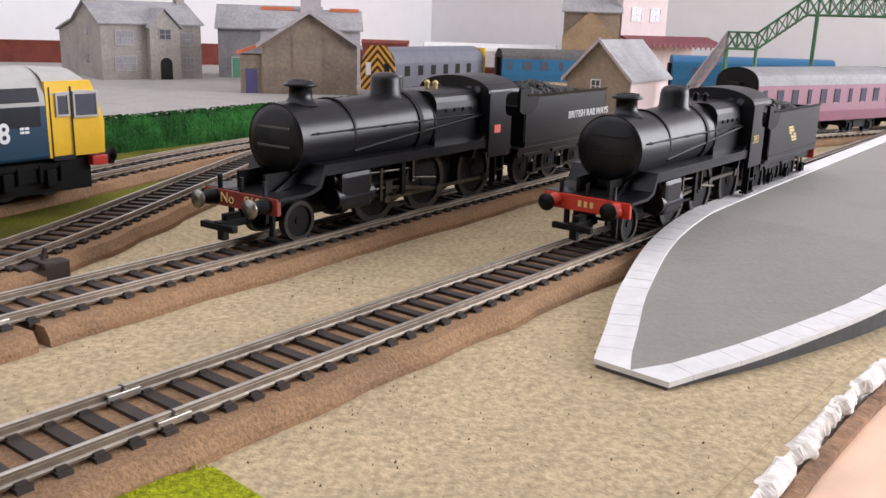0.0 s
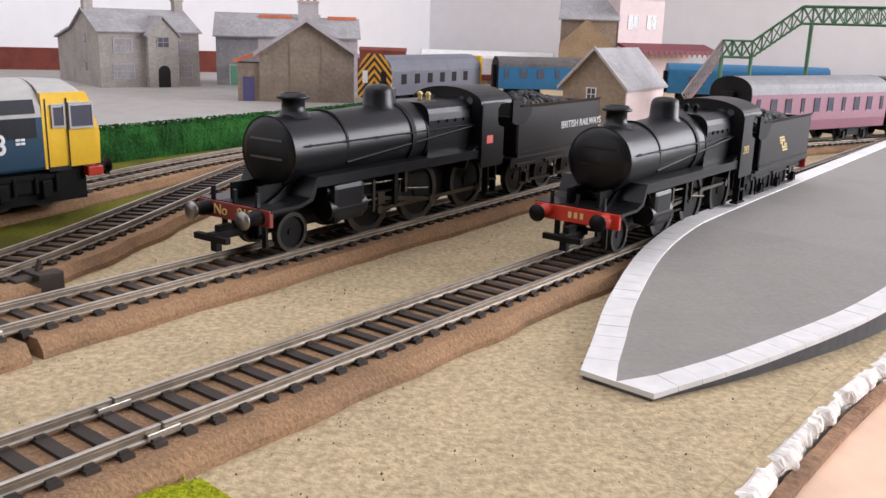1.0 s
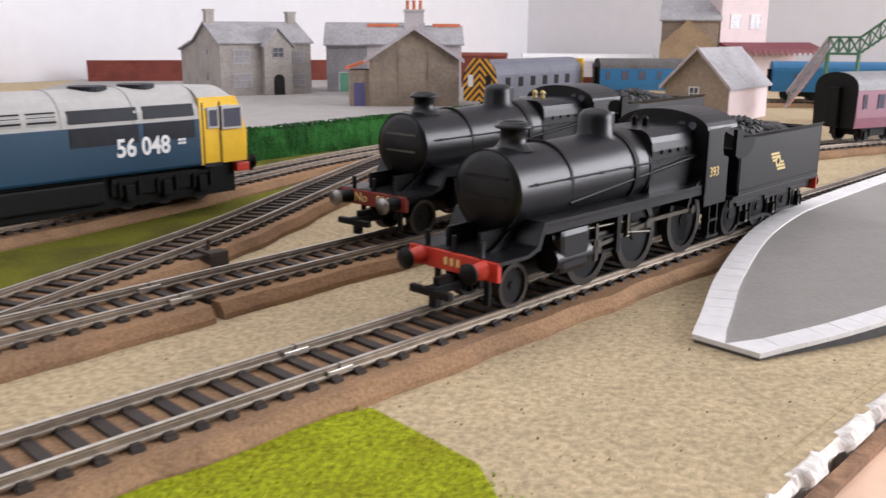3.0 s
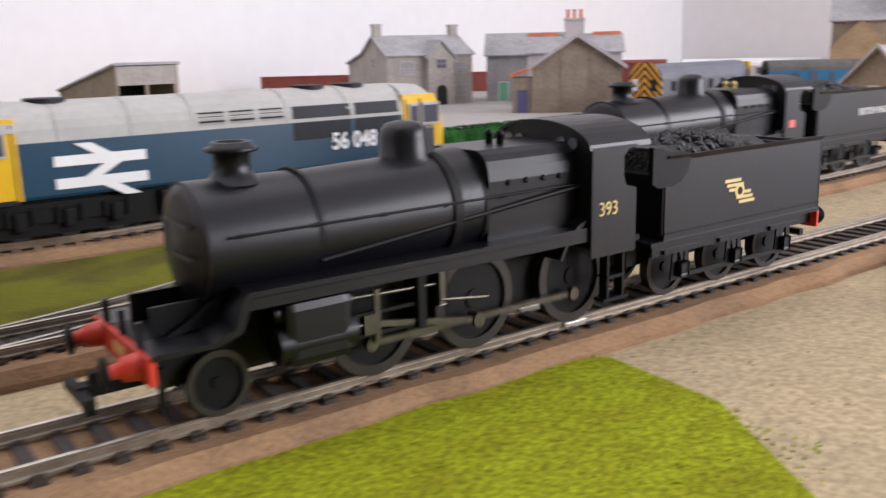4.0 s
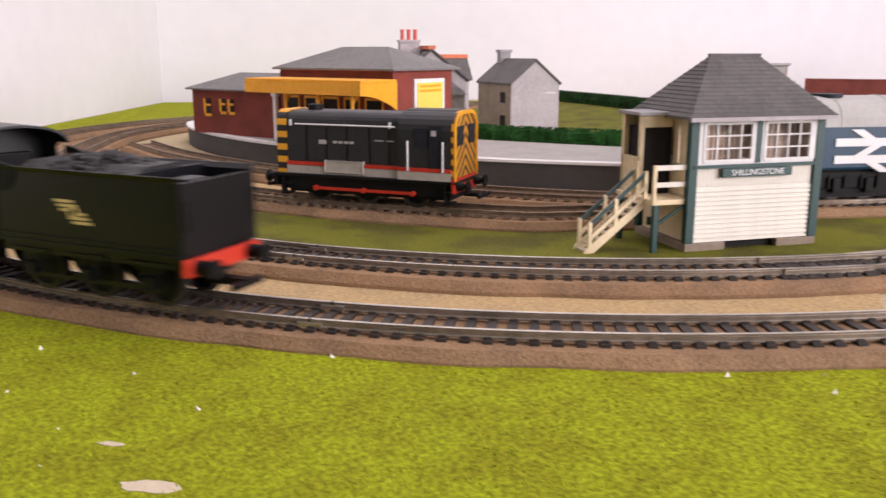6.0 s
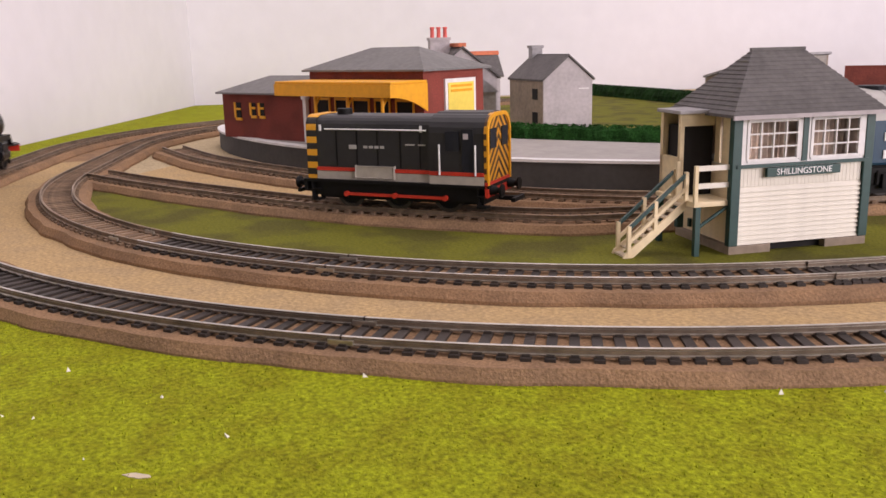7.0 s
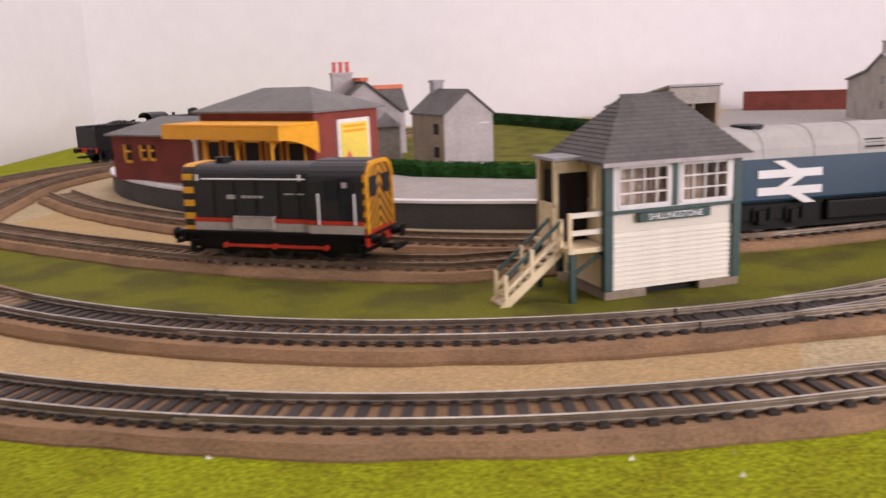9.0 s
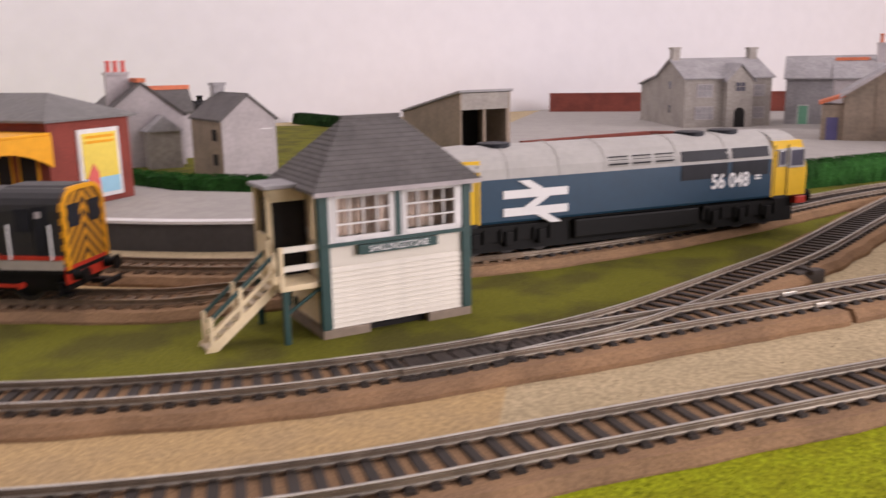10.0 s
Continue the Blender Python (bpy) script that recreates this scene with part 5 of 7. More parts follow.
part("front_beam", bm, M["stone"], barn)
for x in (0.030, 0.061):
    bm = bmesh.new()
    box(bm, x, x + 0.003, 0.0, 0.003, 0.003, 0.060)
    part("post", bm, M["brownstone"], barn)
# Black sheet across the barn puts its inner shade into colour.
bm = bmesh.new()
box(bm, 0.002, 0.064, 0.07, 0.072, 0.003, 0.06)
part("inner_sheet", bm, M["dark"], barn)
for a, b in (((-0.497, 0.80), (-0.46, 0.90)), ((-0.46, 0.90), (-0.425, 0.985)), ((-0.425, 0.985), (-0.39, 1.0))):
    bm = bmesh.new()
    ln = math.dist(a, b)
    box(bm, 0, ln, 0, 0.005, 0.003, 0.021)
    box(bm, 0, ln, -0.001, 0.006, 0.021, 0.023)
    ob = part("yard_wall", bm, M["redwall"])
    ob.matrix_world = facing(a, b)
    tagged(ob, "low red brick wall round the farm yard", "wall", "yard walls")

# tall grey house behind the platform
m = facing((-0.645, 0.493), (-0.628, 0.546))
gh = pitched("house", m, 0.056, 0.084, 0.062, 0.085, M["lilac"], M["slate"], "plain grey house with slate roof and brown side wall", z0=0.003, along="y", over=0.002)
stack(gh, 0.028, 0.078, 0.07, 0.097, 0.006, 0.005, M["slateb"])
# thin darker brown sheet over the side wall
bm = bmesh.new()
box(bm, -0.0008, 0.0, 0.001, 0.083, 0.003, 0.0615)
sw = part("side_face", bm, M["brownstone"], gh, "darker brown side wall")
for z in (0.018, 0.042):
    bm = bmesh.new()
    box(bm, -0.0014, -0.0006, 0.012, 0.024, z, z + 0.011)
    part("window", bm, M["dark"], sw)
bm = bmesh.new()
box(bm, 0.040, 0.052, -0.0005, 0.0, 0.052, 0.053)
part("vent", bm, M["white"], gh)

# house with terracotta ridges behind the station
m = facing((-0.837, 0.488), (-0.792, 0.586))
ho = pitched("house", m, 0.085, 0.13, 0.062, 0.096, M["lilac"], M["slate"], "grey stone house with terracotta ridge and pot-topped chimneys", z0=0.003, along="y")
bm = bmesh.new()
prism(bm, [(0.065, 0.003), (0.115, 0.003), (0.115, 0.062), (0.090, 0.086), (0.065, 0.062)], "x", 0.05, 0.108)
part("cross_wing", bm, M["lilac"], ho)
bm = bmesh.new()
prism(bm, [(0.061, 0.0585), (0.090, 0.0868), (0.119, 0.0585), (0.119, 0.061), (0.090, 0.0893), (0.061, 0.061)], "x", 0.052, 0.112)
part("roof", bm, M["slate"], ho)
bm = bmesh.new()
prism(bm, [(0.086, 0.0865), (0.094, 0.0865), (0.092, 0.0915), (0.088, 0.0915)], "x", 0.062, 0.113)
part("ridge_tiles", bm, M["terracotta"], ho)
stack(ho, 0.022, 0.035, 0.07, 0.109, 0.012, 0.007, M["lilac"], 3, M["paint_red"])
bm = bmesh.new()
prism(bm, [(0.038, 0.0975), (0.047, 0.0975), (0.047, 0.102), (0.038, 0.102)], "y", -0.002, 0.05)
part("ridge_tiles", bm, M["terracotta"], ho)
opening(ho, "door", 0.045, 0.058, 0.004, 0.035, M["doorgreen"], M["white"], 0.0)
bm = bmesh.new()
box(bm, 0.04, 0.075, -0.03, 0.0, 0.003, 0.045)
part("annexe", bm, M["stone"], ho)
bm = bmesh.new()
prism(bm, [(0.037, 0.045), (0.078, 0.045), (0.0575, 0.062)], "y", -0.033, 0.0)
part("annexe_roof", bm, M["slateb"], ho)


# ---- station building ----
def brick_face(parent, x0, x1, z0, z1, y, sign):
    """Courses of bricks standing proud of a wall, joined: far too small to pick apart."""
    verts, faces = [], []
    bw, bh, g = 0.0031, 0.0011, 0.00012
    row, z = 0, z0
    while z + bh <= z1:
        x = x0 - (bw / 2 if row % 2 else 0)
        while x < x1:
            a, b = max(x + g, x0), min(x + bw - g, x1)
            if b - a > 0.0004:
                n = len(verts)
                yy = y - sign * 0.00025
                verts += [(a, yy, z + g), (b, yy, z + g), (b, yy, z + bh - g), (a, yy, z + bh - g), (a, y, z + g), (b, y, z + g), (b, y, z + bh - g), (a, y, z + bh - g)]
                faces += [(n, n + 1, n + 2, n + 3), (n, n + 4, n + 5, n + 1), (n + 3, n + 2, n + 6, n + 7)]
            x += bw
        z += bh
        row += 1
    me = bpy.data.meshes.new("brickwork")
    me.from_pydata(verts, [], faces)
    me.materials.append(M["brick"])
    ob = new("brickwork", me)
    ob.parent = parent
    ob["kind"] = "stuff"
    return ob


def hipped(parent, x0, x1, y0, y1, z0, z1, hip, material, name="roof", t=0.0015):
    bm = bmesh.new()
    ym = (y0 + y1) / 2
    lo = [bm.verts.new(p) for p in ((x0, y0, z0), (x1, y0, z0), (x1, y1, z0), (x0, y1, z0))]
    hi = [bm.verts.new(p) for p in ((x0 + hip, ym, z1), (x1 - hip, ym, z1))]
    base = [bm.verts.new((v.co.x, v.co.y, z0 - t)) for v in lo]
    for f in ((lo[0], lo[1], hi[1], hi[0]), (lo[1], lo[2], hi[1]), (lo[2], lo[3], hi[0], hi[1]), (lo[3], lo[0], hi[0])):
        bm.faces.new(f)
    for i in range(4):
        bm.faces.new((base[i], base[(i + 1) % 4], lo[(i + 1) % 4], lo[i]))
    bm.faces.new(base[::-1])
    bmesh.ops.recalc_face_normals(bm, faces=bm.faces[:])
    return part(name, bm, material, parent)


def station():
    # x runs from the poster end along the platform front, y towards the platform
    m = facing((-0.517, 0.249), (-0.644, 0.218))
    root = thing("station_building", m, "red brick station building with grey hipped roof and orange canopy", "station")
    bm = bmesh.new()
    box(bm, 0, 0.122, -0.074, 0, 0.022, 0.081)
    wl = part("wall", bm, M["brick"], root)
    brick_face(wl, 0.0, 0.122, 0.022, 0.080, 0.0, -1)
    hipped(root, -0.005, 0.126, -0.079, 0.005, 0.082, 0.0985, 0.040, M["darkgreyroof"])
    bm = bmesh.new()
    box(bm, 0.137, 0.245, -0.075, -0.004, 0.022, 0.062)
    wg = part("wing", bm, M["brick"], root, "low red brick wing")
    brick_face(wg, 0.137, 0.245, 0.022, 0.061, -0.004, -1)
    hipped(wg, 0.134, 0.249, -0.080, 0.001, 0.0625, 0.076, 0.03, M["darkgreyroof"])
    for x0, x1, z0, z1 in ((0.219, 0.2255, 0.040, 0.0535), (0.1985, 0.2035, 0.0425, 0.0535), (0.187, 0.192, 0.0425, 0.0535)):
        bm = bmesh.new()
        box(bm, x0, x1, -0.0040, -0.0032, z0, z1)
        w = part("window", bm, M["dark"], wg)
        bm = bmesh.new()
        box(bm, x0 - 0.001, x1 + 0.001, -0.0038, -0.0026, z0 - 0.0025, z0)
        box(bm, x1, x1 + 0.0026, -0.0038, -0.0026, z0, z1)
        box(bm, x0, x1, -0.0038, -0.0026, (z0 + z1) / 2, (z0 + z1) / 2 + 0.002)
        part("window_frame", bm, M["canopy"], w)
    # canopy with deep valance on posts
    cz0, cz1 = 0.0635, 0.0745
    bm = bmesh.new()
    box(bm, -0.004, 0.119, 0.0, 0.040, cz1 - 0.002, cz1, bevel=0.0006)
    cp = part("canopy", bm, M["canopy"], root, "orange painted platform canopy")
    bm = bmesh.new()
    box(bm, -0.004, 0.119, 0.039, 0.041, cz0, cz1 - 0.002)
    part("valance", bm, M["canopy"], cp)
    bm = bmesh.new()
    n = 10
    prism(bm, [(0.041, cz1 - 0.002), (0.0, cz1 - 0.002), (0.0, cz0 - 0.012)] + [(0.041 * i / n, cz0 - 0.012 * (1 - i / n) ** 2) for i in range(1, n + 1)], "x", -0.0042, -0.0028)
    part("end_valance", bm, M["canopy"], cp)
    for x in (0.010, 0.045, 0.080):
        bm = bmesh.new()
        tube(bm, (x, 0.034, 0.022), (x, 0.034, cz1 - 0.002), 0.0013, seg=8)
        tube(bm, (x, 0.034, 0.056), (x, 0.022, cz1 - 0.003), 0.0008, seg=6)
        part("canopy_post", bm, M["canopy"], cp)
    for x0, x1 in ((0.010, 0.026), (0.034, 0.048), (0.056, 0.072), (0.080, 0.092), (0.100, 0.114)):
        bm = bmesh.new()
        box(bm, x0, x1, 0.0, 0.0008, 0.024, 0.058)
        d = part("door", bm, M["dark"], root)
        bm = bmesh.new()
        for a, b in ((x0 - 0.0012, x0), (x1, x1 + 0.0012)):
            box(bm, a, b, 0.0, 0.0016, 0.024, 0.060)
        box(bm, x0, x1, 0.0, 0.0016, 0.058, 0.060)
        part("door_frame", bm, M["canopy"], d)
    # poster on the end wall
    bm = bmesh.new()
    box(bm, -0.0016, 0.0, -0.062, -0.024, 0.026, 0.074)
    po = part("poster", bm, M["white"], root, "yellow seaside poster in a white frame")
    bm = bmesh.new()
    box(bm, -0.0022, -0.0016, -0.059, -0.027, 0.040, 0.071)
    part("poster_picture", bm, M["poster"], po)
    bm = bmesh.new()
    box(bm, -0.0024, -0.0016, -0.059, -0.027, 0.029, 0.040)
    part("poster_sea", bm, M["skyblue"], po)
    bm = bmesh.new()
    prism(bm, [(-0.040, 0.029), (-0.031, 0.029), (-0.029, 0.040), (-0.035, 0.050), (-0.039, 0.044)], "x", -0.0029, -0.0016)
    part("poster_shape", bm, M["paint_red"], po)
    bm = bmesh.new()
    for z in (0.0675, 0.064):
        box(bm, -0.0027, -0.0021, -0.056, -0.030, z, z + 0.0018)
    part("poster_lines", bm, M["canopy"], po)
    bm = bmesh.new()
    box(bm, 0.1275, 0.1310, -0.002, 0.0015, 0.022, 0.062)
    lathe(bm, [(0.0035, 0.058), (0.004, 0.062), (0.0035, 0.066), (0.001, 0.068)], pose(0.1293, 0, 0), 10)
    part("platform_lamp", bm, M["white"], root)
    return root


station()


# ---- signal box ----
def signal_box():
    W, D = 0.0665, 0.046
    m = facing((-0.2135, 0.1955), (-0.187, 0.2565))
    root = thing("signal_box", m, "cream boarded signal box with slate roof and outside stair", "signal box")
    z0 = GROUND_Z
    for x0, x1 in ((-0.002, 0.019), (0.047, W + 0.002)):
        bm = bmesh.new()
        box(bm, x0, x1, -0.001, D + 0.001, z0 - 0.001, z0 + 0.0045, bevel=0.0004)
        part("plinth", bm, M["brownstone"], root)
    # Solid near-black block stands for the shade between the plinths.
    bm = bmesh.new()
    box(bm, 0.019, 0.047, 0.003, D, z0, z0 + 0.005)
    part("gap_shade", bm, M["dark"], root)
    bm = bmesh.new()
    box(bm, 0.001, W - 0.001, 0.0012, D - 0.001, z0 + 0.0045, 0.0435)
    body = part("body", bm, M["cream"], root)
    # overlapping boards on the front and near end
    nb = 16
    step = (0.0425 - (z0 + 0.0047)) / nb
    bm = bmesh.new()
    prism(bm, [(-0.0005, 0), (0.0012, 0), (0.0012, step * 1.0), (0.0006, step * 1.0)], "x", 0.0022, W - 0.0022)
    front_me = bpy.data.meshes.new("board")
    bm2 = bmesh.new()
    prism(bm2, [(0.0003, 0), (0.0012, 0), (0.0012, step), (0.0010, step)], "y", 0.0022, D - 0.0022)
    bm.to_mesh(front_me)
    front_me.materials.append(M["cream"])
    end_me = bpy.data.meshes.new("board")
    bm2.to_mesh(end_me)
    end_me.materials.append(M["creamwood"])
    bm.free()
    bm2.free()
    for i in range(nb):
        for me in (front_me, end_me) if i < 12 else (end_me,):
            ob = new("board", me)
            ob.parent = body
            ob.matrix_basis = pose(0, 0, z0 + 0.0047 + i * step)
    zv = z0 + 0.0047 + 12 * step
    bm = bmesh.new()
    box(bm, -0.00092, 0.00092, 0.0002, 0.0012, zv, 0.0425, bevel=0.00012)
    plank_me = bpy.data.meshes.new("plank")
    bm.to_mesh(plank_me)
    bm.free()
    plank_me.materials.append(M["cream"])
    for i in range(32):
        ob = new("plank", plank_me)
        ob.parent = body
        ob.matrix_basis = pose(0.0034 + i * (W - 0.0068) / 31, 0, 0)
    for x, y in ((0.0, 0.0), (W, 0.0), (0.0, D), (W, D)):
        bm = bmesh.new()
        box(bm, x - 0.0022, x + 0.0022, y - 0.0012, y + 0.0022, z0 + 0.0045, 0.0655, bevel=0.0003)
        part("corner_post", bm, M["green"], root, "dark green corner post")
    bm = bmesh.new()
    box(bm, 0.0, W, -0.0016, 0.0010, 0.0425, 0.0440)
    part("sill_rail", bm, M["green"], root)
    bm = bmesh.new()
    box(bm, 0.002, W - 0.002, -0.0005, 0.0012, 0.0440, 0.0452)
    box(bm, 0.002, W - 0.002, -0.0005, 0.0012, 0.0632, 0.0655)
    for x in (0.0022, W / 2 - 0.0022, W / 2 + 0.0005, W - 0.0044):
        box(bm, x, x + 0.0022, -0.0008, 0.0012, 0.0452, 0.0632)
    part("window_surround", bm, M["white"], root)
    for x0, x1 in ((0.0052, W / 2 - 0.0032), (W / 2 + 0.0036, W - 0.0052)):
        bm = bmesh.new()
        t = 0.0007
        z0w, z1w = 0.0456, 0.0628
        for i in range(5):
            x = x0 + (x1 - x0) * i / 4
            w = t if i in (0, 4) else t * 0.45
            if i in (0, 4):
                box(bm, x - w, x + w, -0.0011, 0.0003, z0w, z1w)
        for i in range(4):
            z = z0w + (z1w - z0w) * i / 3
            w = t if i in (0, 3) else t * 0.45
            if i in (0, 3):
                box(bm, x0, x1, -0.0010, 0.0002, z - w, z + w)
        win = part("window", bm, M["white"], root, "white sash with glazing bars")
        for i in (1, 2, 3):
            x = x0 + (x1 - x0) * i / 4
            bm = bmesh.new()
            box(bm, x - t * 0.45, x + t * 0.45, -0.0011, 0.0003, z0w + t, z1w - t)
            part("glazing_bar", bm, M["white"], win)
        for i in (1, 2):
            z = z0w + (z1w - z0w) * i / 3
            bm = bmesh.new()
            box(bm, x0 + t, x1 - t, -0.0010, 0.0002, z - t * 0.45, z + t * 0.45)
            part("glazing_bar", bm, M["white"], win)
        for i in range(4):
            for j in range(3):
                bm = bmesh.new()
                a, b = x0 + (x1 - x0) * i / 4, x0 + (x1 - x0) * (i + 1) / 4
                c, d = z0w + (z1w - z0w) * j / 3, z0w + (z1w - z0w) * (j + 1) / 3
                box(bm, a + t * 0.4, b - t * 0.4, -0.0003, -0.0001, c + t * 0.4, d - t * 0.4)
                pn = part("pane", bm, M["glass"], win)
                pn.visible_shadow = False
        bm = bmesh.new()
        n = 18
        pts = [(x0 + (x1 - x0) * i / n, 0.010 + 0.0012 * (i % 2)) for i in range(n + 1)]
        for (xa, ya), (xb, yb) in zip(pts, pts[1:]):
            v = [bm.verts.new(p) for p in ((xa, ya, 0.0445), (xb, yb, 0.0445), (xb, yb, 0.064), (xa, ya, 0.064))]
            bm.faces.new(v)
        part("curtain", bm, M["curtain"], win)
    bm = bmesh.new()
    box(bm, 0.001, W - 0.001, 0.014, 0.016, 0.044, 0.0655)
    box(bm, 0.001, W - 0.001, D - 0.002, D - 0.001, 0.0435, 0.0655)
    box(bm, W - 0.0022, W - 0.001, 0.001, D - 0.002, 0.0435, 0.0655)
    part("inner_sheet", bm, M["curtain"], root)
    bm = bmesh.new()
    box(bm, W / 2 - 0.0012, W / 2 + 0.0015, -0.0012, -0.0006, 0.0444, 0.0640)
    part("centre_post", bm, M["green"], root)
    # near end: cream panel, doorway in a small porch
    bm = bmesh.new()
    box(bm, 0.0004, 0.0016, 0.002, 0.012, 0.0435, 0.0655)
    box(bm, 0.0004, 0.0016, 0.014, 0.018, 0.0435, 0.0655)
    part("end_panel", bm, M["creamwood"], root)
    # name board
    bm = bmesh.new()
    box(bm, 0.0145, 0.0515, -0.0022, -0.0004, 0.0382, 0.0422, bevel=0.0002)
    nbrd = part("name_board", bm, M["green"], root, "dark green board with white station name")
    lettering("name_letters", "SHILLINGSTONE", 0.0038, M["paper"], Matrix(((1, 0, 0, 0.033), (0, 0, -1, -0.0023), (0, 1, 0, 0.0402), (0, 0, 0, 1))), nbrd)
    # roof in slate courses
    e = 0.0052
    rz0, rz1 = 0.0655, 0.0925
    roof = hipped(root, -e, W + e, -e, D + e, rz0, rz1, 0.0255, M["slate"], "roof", 0.0008)
    rows = 15
    hip = 0.0255
    ym = D / 2
    for i in range(rows):
        f0, f1 = i / rows, (i + 1) / rows
        g = 0.00055
        bm = bmesh.new()
        for sgn in (0, 1):
            def P(f, x_end, lift):
                y = -e + (ym + e) * f
                z = rz0 + (rz1 - rz0) * f + lift
                x = (-e + hip * f) if x_end == 0 else (W + e - hip * f)
                return (x, y if sgn == 0 else D - y, z)
            q = [P(f0, 0, g), P(f0, 1, g), P(f1, 1, 0.0001), P(f1, 0, 0.0001)]
            lo = [P(f0, 0, 0), P(f0, 1, 0)]
            v = [bm.verts.new(p) for p in q] + [bm.verts.new(p) for p in lo]
            bm.faces.new(v[:4])
            bm.faces.new((v[4], v[5], v[1], v[0]))
        for sgn in (0, 1):
            def Q(f, end, lift):
                x = -e + hip * f
                y = (-e + (ym + e) * f) if end == 0 else (D + e - (ym + e) * f)
                return (x if sgn == 0 else W - x, y, rz0 + (rz1 - rz0) * f + lift)
            q = [Q(f0, 0, g), Q(f0, 1, g), Q(f1, 1, 0.0001), Q(f1, 0, 0.0001)]
            lo = [Q(f0, 0, 0), Q(f0, 1, 0)]
            v = [bm.verts.new(p) for p in q] + [bm.verts.new(p) for p in lo]
            bm.faces.new(v[:4])
            bm.faces.new((v[4], v[5], v[1], v[0]))
        bmesh.ops.recalc_face_normals(bm, faces=bm.faces[:])
        part("slate_course", bm, M["slate"], roof)
    bm = bmesh.new()
    box(bm, hip - e - 0.001, W - hip + e + 0.001, ym - 0.0009, ym + 0.0009, rz1 - 0.0004, rz1 + 0.0010)
    part("ridge", bm, M["slate"], roof)
    for ya in (-e, D + e):
        bm = bmesh.new()
        box(bm, -e, W + e, ya - 0.0006, ya + 0.0006, rz0 - 0.0016, rz0 + 0.0002)
        part("gutter", bm, M["lilac"], roof)
    # porch
    bm = bmesh.new()
    box(bm, -0.0185, 0.0, 0.016, 0.038, 0.0655, 0.0672, bevel=0.0004)
    porch = part("porch_roof", bm, M["slateb"], root)
    bm = bmesh.new()
    box(bm, -0.0165, 0.0, 0.035, 0.0365, 0.0285, 0.0655)
    box(bm, -0.0170, -0.0155, 0.018, 0.0365, 0.0285, 0.046)
    box(bm, -0.0170, -0.0150, 0.018, 0.0200, 0.0285, 0.0655)
    box(bm, -0.0170, -0.0150, 0.034, 0.0365, 0.0285, 0.0655)
    box(bm, -0.0165, 0.0, 0.018, 0.0192, 0.0600, 0.0655)
    part("porch_wall", bm, M["creamwood"], porch)
    # Dark fill paints the shade inside the porch opening.
    bm = bmesh.new()
    box(bm, -0.0140, 0.0, 0.0195, 0.0345, 0.0285, 0.0600)
    part("doorway_shade", bm, M["dark"], porch)
    # landing, railings, stair
    bm = bmesh.new()
    box(bm, -0.0185, -0.0002, 0.001, 0.037, 0.0262, 0.0285, bevel=0.0003)
    land = part("landing", bm, M["creamwood"], root)
    for x, y in ((-0.0178, 0.0015), (-0.0008, 0.0015), (-0.0178, 0.0175)):
        bm = bmesh.new()
        box(bm, x - 0.0008, x + 0.0008, y - 0.0008, y + 0.0008, 0.0285, 0.0445)
        part("railing_post", bm, M["creamwood"], land)
    for z in (0.0355, 0.0432):
        bm = bmesh.new()
        box(bm, -0.0178, -0.0008, 0.0009, 0.0021, z - 0.0011, z + 0.0011)
        part("railing", bm, M["cream"], land)
    for x, y in ((-0.0165, 0.002), (-0.0165, 0.036)):
        bm = bmesh.new()
        box(bm, x - 0.0012, x + 0.0012, y - 0.0012, y + 0.0012, z0, 0.0262)
        box(bm, -0.0012, 0.0, y - 0.001, y + 0.001, 0.010, 0.014)
        part("support_post", bm, M["green"], root, "dark green timber support")
        bm = bmesh.new()
        tube(bm, (x, y, 0.0165), (-0.0015, y, 0.0258), 0.0008, seg=6)
        part("brace", bm, M["green"], root)
    a, b = Vector((-0.0185, 0, 0.0275)), Vector((-0.0475, 0, z0))
    ny = 9
    for y in (0.0085, 0.0195):
        bm = bmesh.new()
        prism(bm, [(a.x, a.z + 0.001), (b.x, b.z + 0.0025), (b.x - 0.001, b.z), (b.x + 0.003, b.z), (a.x, a.z - 0.003)], "y", y - 0.0006, y + 0.0006)
        st = part("stringer", bm, M["creamwood"], root)
        for f, mt in ((0.0, "creamwood"), (0.5, "creamwood"), (0.93, "creamwood")):
            p = a.lerp(b, f)
            bm = bmesh.new()
            box(bm, p.x - 0.0008, p.x + 0.0008, y - 0.0008, y + 0.0008, p.z, p.z + 0.0135)
            part("stair_post", bm, M[mt], st)
        for h in (0.0062, 0.0125):
            bm = bmesh.new()
            prism(bm, [(a.x, a.z + h - 0.0009), (b.x + 0.002, b.z + h + 0.0006), (b.x + 0.002, b.z + h + 0.0024), (a.x, a.z + h + 0.0009)], "y", y - 0.0007, y + 0.0007)
            part("handrail", bm, M["creamwood"] if h < 0.01 else M["green"], st)
    for i in range(ny):
        p = a.lerp(b, (i + 0.5) / ny)
        bm = bmesh.new()
        box(bm, p.x - 0.0016, p.x + 0.0016, 0.009, 0.019, p.z - 0.0004, p.z + 0.0004)
        part("tread", bm, M["timber"], root)
    return root


signal_box()


